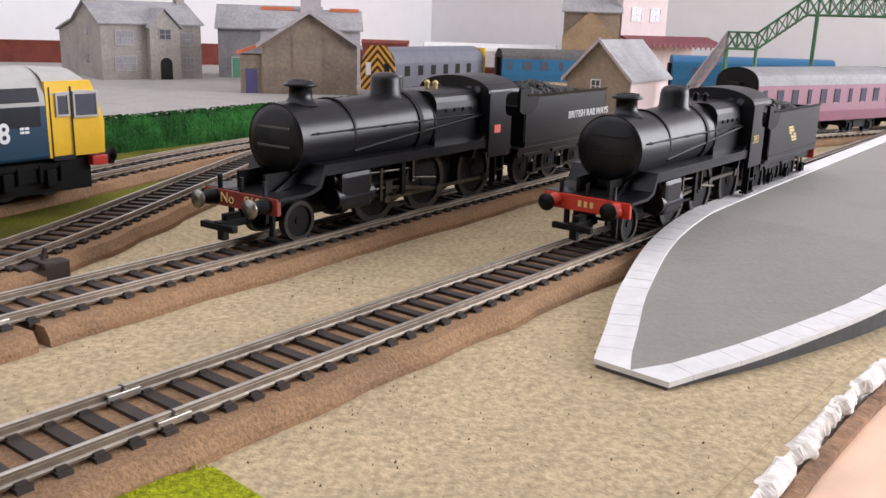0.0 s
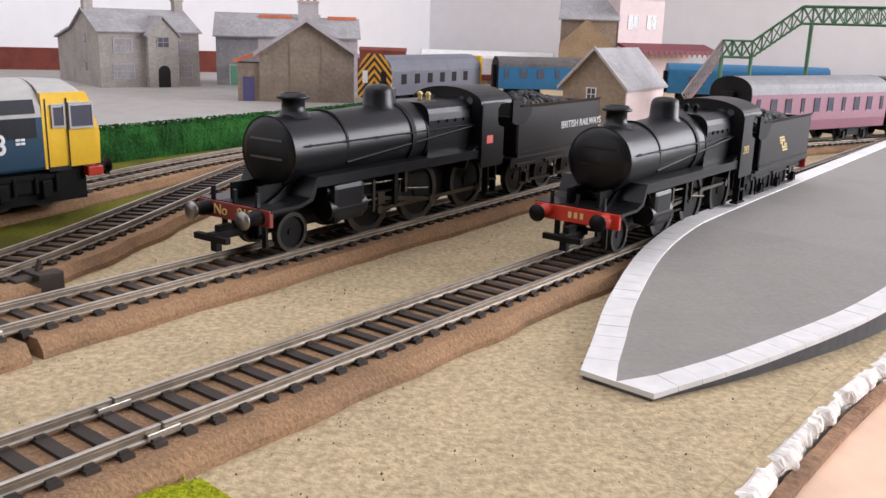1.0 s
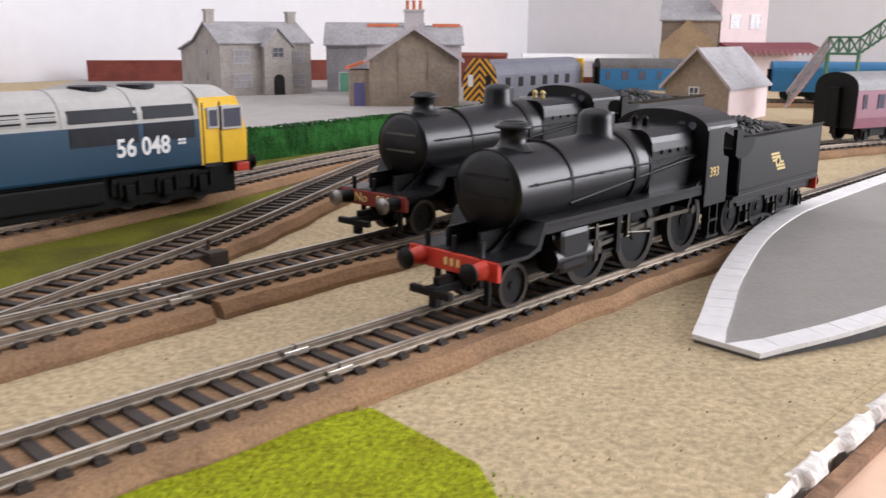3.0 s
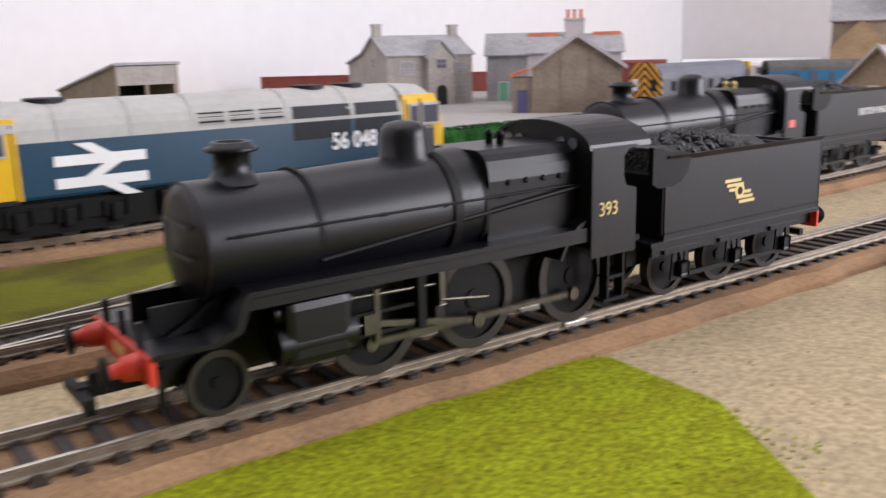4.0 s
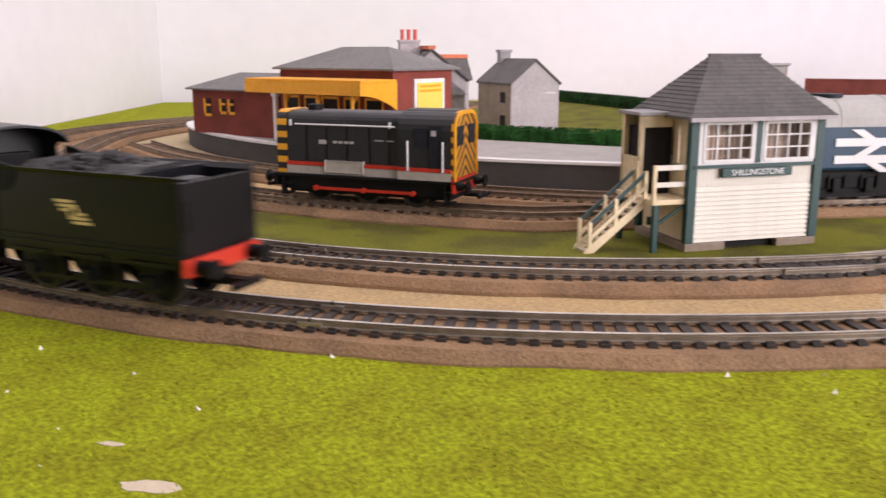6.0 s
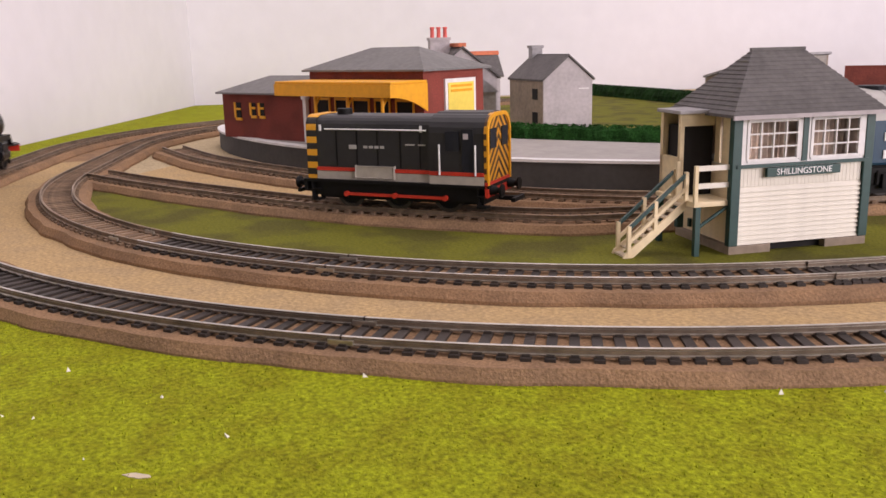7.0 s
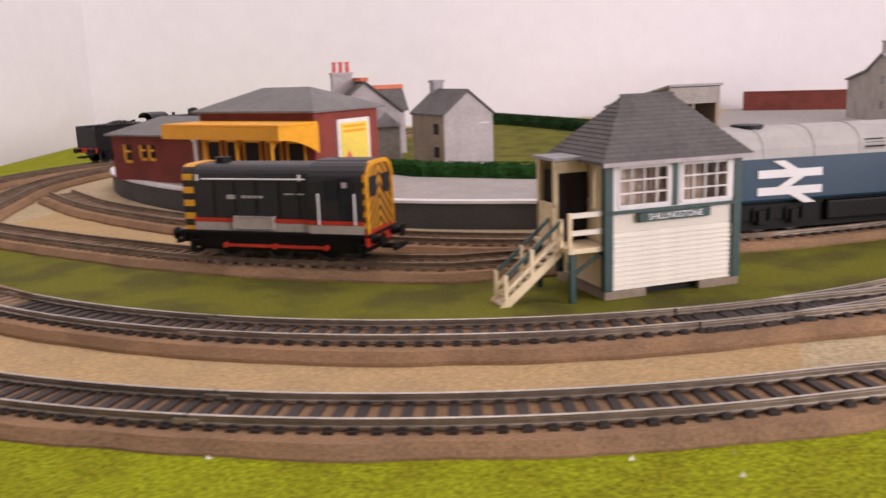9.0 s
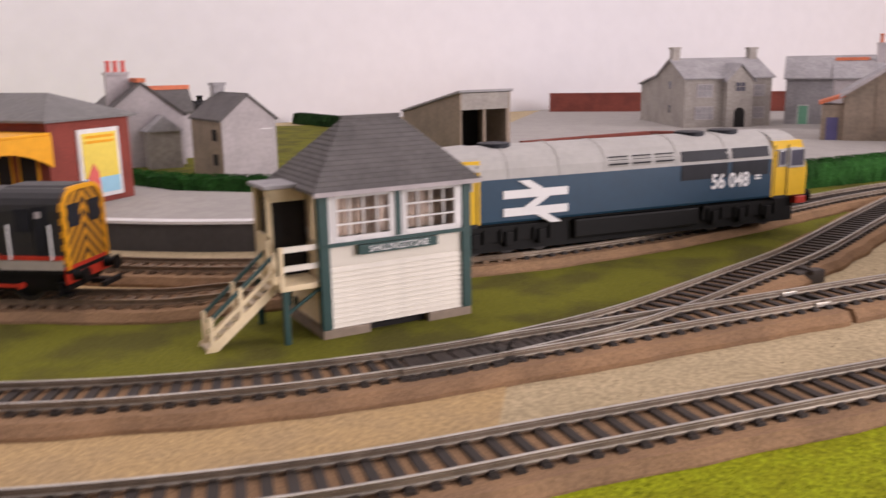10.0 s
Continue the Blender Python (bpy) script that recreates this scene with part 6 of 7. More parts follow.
# ---- diesel locomotive ----
def bogie(parent, x, n, pitch, r, half, length, name="bogie"):
    bm = bmesh.new()
    for side in (-1, 1):
        box(bm, x - length / 2, x + length / 2, side * half - 0.0008, side * half + 0.0008, r * 0.75, r * 1.7)
        for i in range(n):
            cx = x + (i - (n - 1) / 2) * pitch
            box(bm, cx - 0.0022, cx + 0.0022, side * (half + 0.0001), side * (half + 0.0024), r * 0.45, r * 1.35, bevel=0.0004)
            for dx in (-0.0048, 0.0048):
                tube(bm, (cx + dx, side * (half + 0.0012), r * 0.7), (cx + dx, side * (half + 0.0012), r * 1.6), 0.0010, seg=8)
        box(bm, x - length / 2, x + length / 2, side * half - 0.0002, side * half + 0.0016, r * 1.45, r * 1.75)
    box(bm, x - length * 0.4, x + length * 0.4, -half, half, r * 0.8, r * 1.5)
    ob = part(name, bm, M["blackroof"], parent)
    for i in range(n):
        cx = x + (i - (n - 1) / 2) * pitch
        w = wheelset("wheelset", r, ob, cx, 10, half - 0.003)
    return ob


def buffers(parent, x, way, z, y, material):
    for s in (-1, 1):
        bm = bmesh.new()
        lathe(bm, [(0.0024, 0), (0.0020, 0.003), (0.0014, 0.0034), (0.0014, 0.005), (0.0032, 0.0054), (0.0030, 0.0062)], pose(x, s * y, z, 0, 90 * way, 0), 14)
        part("buffer", bm, material, parent)


def hook(parent, x, way, z=0.0085):
    bm = bmesh.new()
    a, b = sorted((x, x + way * 0.010))
    box(bm, a, b, -0.0015, 0.0015, z - 0.001, z + 0.001)
    a, b = sorted((x + way * 0.0085, x + way * 0.0105))
    box(bm, a, b, -0.007, 0.007, z - 0.0008, z + 0.001)
    part("coupling", bm, M["blackroof"], parent)


def diesel():
    L, w = 0.245, 0.0180
    root = thing("diesel_locomotive", facing((-0.128, 0.524), (-0.2515, 0.3125), RAIL_Z) @ Matrix.Diagonal((1.03, 1.08, 1.22, 1)), "blue main line diesel locomotive with yellow cabs and grey roof", "diesel locomotive")
    zb, zs, zt = 0.0142, 0.0335, 0.0470
    cab = 0.0280
    side_sec = [(-w + 0.0005, zb), (w - 0.0005, zb), (w, zb + 0.001), (w, zs), (-w, zs), (-w, zb + 0.001)]
    bm = bmesh.new()
    prism(bm, side_sec, "x", cab, L - cab)
    part("body", bm, M["blue"], root)
    n = 14
    roofsec = [(w, zs)] + [(w * math.cos(math.pi * i / n) * (1.0 if i not in (0, n) else 1), zs + (zt - zs) * (math.sin(math.pi * i / n) ** 0.75)) for i in range(1, n)] + [(-w, zs)]
    bm = bmesh.new()
    prism(bm, roofsec, "x", cab + 0.0002, L - cab - 0.0002)
    part("roof", bm, M["roofgrey"], root)
    for x in (0.061, 0.095, 0.142, 0.170, 0.200):
        bm = bmesh.new()
        prism(bm, [(u * 1.012, v + 0.0003 if v > zs else v) for u, v in roofsec], "x", x, x + 0.0012)
        part("roof_rib", bm, M["roofgrey"], root)
    for x in (0.050, 0.074, 0.20):
        bm = bmesh.new()
        n2 = 20
        prism(bm, [(x + 0.0085 * math.cos(6.283 * i / n2), 0.0085 * math.sin(6.283 * i / n2)) for i in range(n2)], "z", zt - 0.0015, zt + 0.0008)
        part("roof_fan", bm, M["grille"], root)
    for side in (-1, 1):
        for x0, x1 in ((0.0310, 0.0575), (0.0605, 0.0930)):
            bm = bmesh.new()
            box(bm, x0, x1, side * (w - 0.0002), side * (w + 0.0003), 0.0262, 0.0334)
            part("side_grille", bm, M["grille"], root)
            bm = bmesh.new()
            v = [(w * 1.002, 0.0350), (w * 0.93, 0.0397), (w * 0.955, 0.0400), (w * 1.025, 0.0352)]
            prism(bm, [(side * a, b) for a, b in v], "x", x0, x1)
            part("roof_window", bm, M["grille"], root)
        for j, x0 in enumerate((0.098, 0.113, 0.128)):
            for i in range(6):
                f = i / 6
                bm = bmesh.new()
                y0, z0 = w * (1.005 - 0.085 * f), 0.0352 + 0.0048 * f
                prism(bm, [(side * y0, z0), (side * (y0 - 0.0006), z0 + 0.0004), (side * (y0 + 0.0002), z0 + 0.0008)], "x", x0, x0 + 0.0125)
                part("louvre", bm, M["grille"] if i % 2 else M["roofgrey"], root)
        bm = bmesh.new()
        box(bm, 0.078, 0.160, side * (w - 0.007), side * (w - 0.002), 0.0035, 0.0125, bevel=0.001)
        part("fuel_tank", bm, M["blackroof"], root)
        # double arrow as plain bars and slants
        cx, cz, d = 0.185, 0.0236, side
        bm = bmesh.new()
        y0, y1 = sorted((side * (w + 0.0001), side * (w + 0.0006)))
        s = -side

        def bar(x0, x1, z0, z1, slant=0.0):
            a = [(cx + s * x0, z0), (cx + s * x1, z0), (cx + s * (x1 + slant), z1), (cx + s * (x0 + slant), z1)]
            prism(bm, a, "y", y0, y1)
        for za, zc in ((0.0012, 0.0048), (-0.0066, -0.0030)):
            bm = bmesh.new()
            bar(-0.0190, 0.0190, cz + za, cz + zc)
            part("arrow_bar", bm, M["paper"], root, "white bar of the large logo")
        bm = bmesh.new()
        y0, y1 = sorted((side * (w + 0.0001), side * (w + 0.0007)))
        bar(-0.0010, 0.0060, cz + 0.0040, cz + 0.0088, -0.0095)
        bar(-0.0085, -0.0015, cz - 0.0036, cz + 0.0018, 0.0110)
        bar(0.0085, 0.0155, cz - 0.0108, cz - 0.0060, -0.0100)
        part("arrow_slant", bm, M["paper"], root, "white slants of the large logo")
        nx = 0.0585
        lettering("running_number", "56 048", 0.0098, M["paper"], side_pose(nx, side * (w + 0.0002), 0.0242, side), root, bold=0.00022)
        bm = bmesh.new()
        for i in range(2):
            for z in (0.0240, 0.0254):
                box(bm, 0.0365 + 0.0022 * i, 0.0383 + 0.0022 * i, side * w, side * (w + 0.0004), z, z + 0.0009)
        part("data_panel", bm, M["paper"], root)
    # cabs
    for end in (0, 1):
        def X(u):
            return u if end == 0 else L - u
        bm = bmesh.new()
        prof = [(cab, zb), (0.0006, zb), (0.0, 0.0265), (0.0045, 0.0385), (0.0065, 0.0420), (cab, 0.0420)]
        prism(bm, [(X(u), z) for u, z in prof], "y", -w, w)
        for v in bm.verts:
            u = v.co.x if end == 0 else L - v.co.x
            if u < 0.01:
                v.co.y *= 0.93 + 0.07 * u / 0.01
        c = part("cab", bm, M["yellow"], root, "bright yellow cab end")
        bm = bmesh.new()
        n = 12
        ring = []
        for u, zz, h, k_ in ((cab, zt, w, 1.0), (0.010, zt - 0.0008, w * 0.985, 1.0), (0.0052, 0.0428, w * 0.95, 1.0), (0.0038, 0.0386, w * 0.945, 0.0)):
            ring.append([bm.verts.new((X(u), h * math.cos(math.pi * i / n), (0.0372 if u > 0.005 else 0.0376) + (zz - 0.0372) * k_ * math.sin(math.pi * i / n) ** 0.75)) for i in range(n + 1)])
        for p, q in zip(ring, ring[1:]):
            for i in range(n):
                bm.faces.new((p[i], p[i + 1], q[i + 1], q[i]))
        bmesh.ops.recalc_face_normals(bm, faces=bm.faces[:])
        bmesh.ops.solidify(bm, geom=bm.faces[:], thickness=0.0005)
        part("cab_roof", bm, M["roofgrey"], c)
        for y0, y1 in ((-w * 0.84, -0.0008), (0.0008, w * 0.84)):
            bm = bmesh.new()
            prism(bm, [(X(0.0001), 0.0285), (X(0.0040), 0.0382), (X(0.0043), 0.0378), (X(0.0012), 0.0283)], "y", y0, y1)
            for v in bm.verts:
                v.co.x += -0.0006 if end == 0 else 0.0006
            ws = part("windscreen", bm, M["winglass"], c)
            bm = bmesh.new()
            for a, b in ((y0 - 0.0006, y0), (y1, y1 + 0.0006)):
                prism(bm, [(X(-0.0006), 0.0280), (X(0.0038), 0.0387), (X(0.0045), 0.0385), (X(0.0008), 0.0280)], "y", a, b)
            prism(bm, [(X(-0.0008), 0.0278), (X(-0.0004), 0.0287), (X(0.0006), 0.0287), (X(0.0004), 0.0278)], "y", y0, y1)
            part("screen_frame", bm, M["roofgrey"], ws)
        for side in (-1, 1):
            bm = bmesh.new()
            for (u0, u1, w0_, w1_) in ((0.0045, 0.0148, 0.0292, 0.0374), (0.0182, 0.0230, 0.0300, 0.0370)):
                if u0 > 0.01:
                    bm = bmesh.new()
                a, b = sorted((X(u0), X(u1)))
                ys = w * (0.955 if u0 < 0.01 else 0.99)
                box(bm, a, b, side * ys, side * (w + 0.0003), w0_, w1_, bevel=0.0003)
                sw = part("side_window", bm, M["winglass"], c)
                bm = bmesh.new()
                for p, q, r, s_ in ((a - 0.0008, a, w0_ - 0.0008, w1_ + 0.0008), (b, b + 0.0008, w0_ - 0.0008, w1_ + 0.0008), (a, b, w0_ - 0.0008, w0_), (a, b, w1_, w1_ + 0.0008)):
                    box(bm, p, q, side * ys, side * (w + 0.0006), r, s_)
                part("window_frame", bm, M["roofgrey"], sw)
            bm = bmesh.new()
            a, b = sorted((X(0.0163), X(0.0262)))
            for p, q in ((a - 0.0003, a + 0.0002), (b - 0.0002, b + 0.0003)):
                box(bm, p, q, side * (w * 0.99), side * (w + 0.0002), 0.0135, 0.040)
            box(bm, a, b, side * (w * 0.99), side * (w + 0.0003), 0.0132, 0.0148)
            part("door_gap", bm, M["grille"], c)
        bm = bmesh.new()
        a, b = sorted((X(-0.0008), X(0.0070)))
        box(bm, a, b, -w * 0.93, w * 0.93, 0.0095, 0.0132, bevel=0.0005)
        sk = part("buffer_beam", bm, M["red"], root, "red buffer beam")
        buffers(sk, X(-0.0008), -1 if end == 0 else 1, 0.0125, 0.0115, M["blackroof"])
        hook(root, X(0.0), -1 if end == 0 else 1)
    bm = bmesh.new()
    box(bm, 0.006, L - 0.006, -w * 0.72, w * 0.72, 0.0008, zb)
    part("underframe", bm, M["blackroof"], root)
    bogie(root, 0.046, 3, 0.0195, 0.0072, 0.0135, 0.056)
    bogie(root, L - 0.046, 3, 0.0195, 0.0072, 0.0135, 0.056)
    return root


diesel()


# ---- shunter ----
def shunter():
    L, w = 0.104, 0.0150
    root = thing("shunter_locomotive", facing((-0.4275, 0.111), (-0.329, 0.1655), RAIL_Z) @ Matrix.Diagonal((1.05, 1.15, 1.12, 1)), "dark grey diesel shunter with hazard striped ends", "shunter")
    zf, zt = 0.0135, 0.0455
    def rounded(h, ww, r):
        return [(-ww, zf), (ww, zf), (ww, h - r)] + [(ww - r + r * math.cos(math.pi / 2 * i / 5), h - r + r * math.sin(math.pi / 2 * i / 5)) for i in range(1, 6)] + [(-ww + r - r * math.sin(math.pi / 2 * i / 5), h - r + r * math.cos(math.pi / 2 * i / 5)) for i in range(0, 6)] + [(-ww, h - r)]
    bm = bmesh.new()
    prism(bm, rounded(zt - 0.0012, w * 0.84, 0.0055), "x", 0.006, 0.072)
    part("bonnet", bm, M["hoodgrey"], root)
    bm = bmesh.new()
    prism(bm, rounded(zt - 0.0008, w * 0.86, 0.0055), "x", 0.0, 0.006)
    part("nose", bm, M["wasp_side"], root, "black and orange hazard striped nose")
    bm = bmesh.new()
    prism(bm, rounded(zt, w * 0.98, 0.0085), "x", 0.072, 0.101)
    part("cab", bm, M["hoodgrey"], root)
    bm = bmesh.new()
    prism(bm, rounded(zt + 0.0004, w, 0.0090), "x", 0.101, 0.1025)
    be = part("cab_end", bm, M["wasp_fine"], root, "orange and black hazard chevrons")
    for y in (-0.0075, 0.0075):
        bm = bmesh.new()
        box(bm, 0.1024, 0.1030, y - 0.004, y + 0.004, 0.030, 0.039, bevel=0.0002)
        part("end_window", bm, M["grille"], be)
    bm = bmesh.new()
    arch_o, arch_i = rounded(zt + 0.0005, w * 1.005, 0.0090), rounded(zt - 0.0013, w * 0.89, 0.0078)
    for i in range(1, len(arch_o)):
        prism(bm, [arch_o[i], arch_o[(i + 1) % len(arch_o)], arch_i[(i + 1) % len(arch_o)], arch_i[i]], "x", 0.1024, 0.1032)
    part("end_border", bm, M["canopy"], be, "orange border round the cab end")
    bm = bmesh.new()
    prism(bm, [(-w * 0.6, zt - 0.0012), (-w * 0.4, zt + 0.0006), (w * 0.4, zt + 0.0006), (w * 0.6, zt - 0.0012)], "x", 0.073, 0.1005)
    part("cab_roof", bm, M["hoodgrey"], root)
    bm = bmesh.new()
    box(bm, 0.006, 0.099, -0.0112, 0.0112, 0.004, 0.0125)
    tube(bm, (0.016, 0, zt - 0.003), (0.016, 0, zt + 0.0015), 0.004, seg=16)
    box(bm, 0.034, 0.06, -0.004, 0.004, zt - 0.0032, zt - 0.0018)
    part("roof_vent", bm, M["blackroof"], root)
    for side in (-1, 1):
        y = side * w * 0.84
        for x in (0.018, 0.030, 0.042, 0.055, 0.066):
            bm = bmesh.new()
            box(bm, x - 0.0003, x + 0.0003, y - 0.0001, y + side * 0.0003, 0.020, zt - 0.008)
            part("door_seam", bm, M["blackroof"], root)
        bm = bmesh.new()
        tube(bm, (0.012, y + side * 0.0012, zt - 0.0075), (0.070, y + side * 0.0012, zt - 0.0075), 0.0004, seg=6)
        part("handrail", bm, M["paper"], root)
        for x in (0.008, 0.066):
            bm = bmesh.new()
            box(bm, x, x + 0.0012, y, y + side * 0.0005, zt - 0.0085, zt - 0.0055)
            part("lamp_bracket", bm, M["paper"], root)
        for x in (0.078, 0.097):
            bm = bmesh.new()
            tube(bm, (x, side * (w + 0.0012), 0.018), (x, side * (w + 0.0012), 0.032), 0.0005, seg=6)
            part("cab_handrail", bm, M["paper"], root)
        bm = bmesh.new()
        box(bm, 0.081, 0.088, side * w, side * (w + 0.0003), 0.029, 0.038)
        part("cab_window", bm, M["grille"], root)
        bm = bmesh.new()
        box(bm, 0.0895, 0.0955, side * w, side * (w + 0.0003), 0.016, 0.039)
        part("cab_door", bm, M["grille"], root)
        bm = bmesh.new()
        box(bm, 0.006, 0.072, y, y + side * 0.0008, 0.0136, 0.0175)
        box(bm, 0.072, 0.101, side * w, side * (w + 0.0004), 0.0136, 0.0175)
        part("lower_band", bm, M["bandgrey"], root, "pale grey lower band")
        bm = bmesh.new()
        box(bm, 0.006, 0.072, y, y + side * 0.0010, 0.0177, 0.0194)
        box(bm, 0.072, 0.101, side * w, side * (w + 0.0006), 0.0177, 0.0194)
        part("red_stripe", bm, M["red"], root, "thin red stripe")
        bm = bmesh.new()
        box(bm, 0.030, 0.052, y, y + side * 0.0022, 0.0150, 0.0205, bevel=0.0004)
        part("battery_box", bm, M["bandgrey"], root)
        bm = bmesh.new()
        box(bm, 0.0255, 0.0300, y, y + side * 0.0004, 0.0285, 0.0305)
        for i in range(4):
            box(bm, 0.034 + 0.0032 * i, 0.0362 + 0.0032 * i, y, y + side * 0.0004, 0.0290, 0.0302)
        box(bm, 0.058, 0.063, y, y + side * 0.0004, 0.0308, 0.0314)
        box(bm, 0.065, 0.069, y, y + side * 0.0004, 0.0308, 0.0314)
        part("name_marks", bm, M["roofgrey"], root, "small pale lettering, too small to read")
        bm = bmesh.new()
        box(bm, 0.0905, 0.0930, side * w, side * (w + 0.0006), 0.0345, 0.0370)
        part("cab_plate", bm, M["lilac"], root)
        bm = bmesh.new()
        box(bm, 0.004, 0.100, side * 0.0118, side * 0.0130, 0.0055, 0.0125)
        part("outside_frame", bm, M["blackroof"], root)
        bm = bmesh.new()
        box(bm, 0.024, 0.080, side * 0.0142, side * 0.0150, 0.0062, 0.0076)
        for x in (0.024, 0.052, 0.080):
            tube(bm, (x, side * 0.0135, 0.0069), (x, side * 0.0155, 0.0069), 0.0013, seg=10)
        part("side_rod", bm, M["red"], root, "red side rod")
        for x in (0.003, 0.097):
            bm = bmesh.new()
            for z in (0.003, 0.008):
                box(bm, x, x + 0.005, side * 0.010, side * 0.0155, z, z + 0.0008)
            box(bm, x, x + 0.0008, side * 0.0105, side * 0.015, 0.003, 0.0125)
            part("step", bm, M["blackroof"], root)
    bm = bmesh.new()
    box(bm, -0.001, 0.1035, -0.0155, 0.0155, 0.0122, 0.0136)
    part("running_plate", bm, M["blackroof"], root)
    for x, way, mt in ((-0.001, -1, "blackroof"), (0.1030, 1, "red")):
        bm = bmesh.new()
        a, b = sorted((x, x - way * 0.0015))
        box(bm, a, b, -0.0155, 0.0155, 0.0080, 0.0150 if way > 0 else 0.0135)
        bb = part("buffer_beam", bm, M[mt], root)
        buffers(bb, x, way, 0.0112, 0.0115, M["dull"])
        hook(root, x, way, 0.0060)
    for x in (0.024, 0.052, 0.080):
        wheelset("wheelset", 0.0082, root, x, 12, 0.0085)
    return root


shunter()


# ---- coaches and far stock ----
def coach(name, m, L, body_mat, roof_mat, end_mat, label, nwin=9, scale=1.0, stripe=None):
    w, zb, zs, zt = 0.0178 * scale, 0.0110 * scale, 0.0370 * scale, 0.0490 * scale
    root = thing(name, m, label, "coach")
    bm = bmesh.new()
    prism(bm, [(-w * 0.96, zb), (w * 0.96, zb), (w, zb + 0.008), (w, zs), (-w, zs), (-w, zb + 0.008)], "x", 0.0006, L - 0.0006)
    part("body", bm, body_mat, root)
    n = 12
    sec = [(w * 1.01 * math.cos(math.pi * i / n), zs + (zt - zs) * math.sin(math.pi * i / n) ** 0.8) for i in range(n + 1)]
    bm = bmesh.new()
    prism(bm, sec, "x", 0.0006, L - 0.0006)
    part("roof", bm, roof_mat, root)
    for x0, x1 in ((0.0, 0.0006), (L - 0.0006, L)):
        bm = bmesh.new()
        prism(bm, [(w * 0.96, zb)] + sec + [(-w * 0.96, zb)], "x", x0, x1)
        part("end", bm, end_mat, root)
    bm = bmesh.new()
    box(bm, -0.004, 0.0, -0.006, 0.006, zb, zs + 0.002, bevel=0.0008)
    part("gangway", bm, M["blackroof"], root)
    for side in (-1, 1):
        for i in range(nwin):
            x = L * (i + 0.5) / nwin
            ww = L / nwin * (0.20 if i % 3 else 0.11)
            bm = bmesh.new()
            box(bm, x - ww, x + ww, side * (w - 0.0002), side * (w + 0.0003), 0.024 * scale, 0.034 * scale, bevel=0.0002)
            part("window", bm, M["winglass"], root)
    for x in (0.036, L - 0.036):
        bogie(root, x, 2, 0.030, 0.0065, 0.0130, 0.042)
    return root


coach("railway_coach", facing((0.243, 0.825), (0.378, 0.935), RAIL_Z), 0.185, M["maroon"], M["coachroof"], M["blackroof"], "maroon passenger coach with grey roof and black corridor end", 10, 1.12)
coach("railway_coach", facing((0.392, 0.947), (0.56, 1.07), RAIL_Z), 0.20, M["terracotta"], M["slate"], M["blackroof"], "brown passenger coach with dark roof", 8, 1.1)
coach("railway_coach", facing((0.040, 1.26), (0.19, 1.30), RAIL_Z), 0.20, M["coachblue"], M["slate"], M["blackroof"], "blue passenger coach with dark grey roof", 9, 1.05)
coach("railway_coach", facing((0.262, 1.30), (0.40, 1.30), RAIL_Z), 0.20, M["coachblue"], M["coachblue"], M["coachblue"], "plain blue van behind the stone hut", 3, 1.0)
coach("railway_coach", facing((-0.10, 1.60), (0.07, 1.615), RAIL_Z), 0.22, M["lilac"], M["white"], M["blackroof"], "pale coach with a white roof at the back", 8, 1.0)


def van(m, L, h, material, roof, label):
    root = thing("goods_van", m, label, "goods van")
    bm = bmesh.new()
    box(bm, 0, L, -0.0155, 0.0155, 0.010, h)
    part("body", bm, material, root)
    bm = bmesh.new()
    n = 10
    prism(bm, [(0.0165 * math.cos(math.pi * i / n), h + 0.006 * math.sin(math.pi * i / n)) for i in range(n + 1)], "x", -0.001, L + 0.001)
    part("roof", bm, roof, root)
    for x in (0.2 * L, 0.8 * L):
        wheelset("wheelset", 0.0062, root, x, 8)
    bm = bmesh.new()
    box(bm, 0.0, L, -0.012, 0.012, 0.006, 0.010)
    part("underframe", bm, M["blackroof"], root)
    return root


van(facing((-0.20, 1.585), (-0.12, 1.59), RAIL_Z), 0.075, 0.044, M["redwall"], M["redwall"], "dark red goods van at the back")


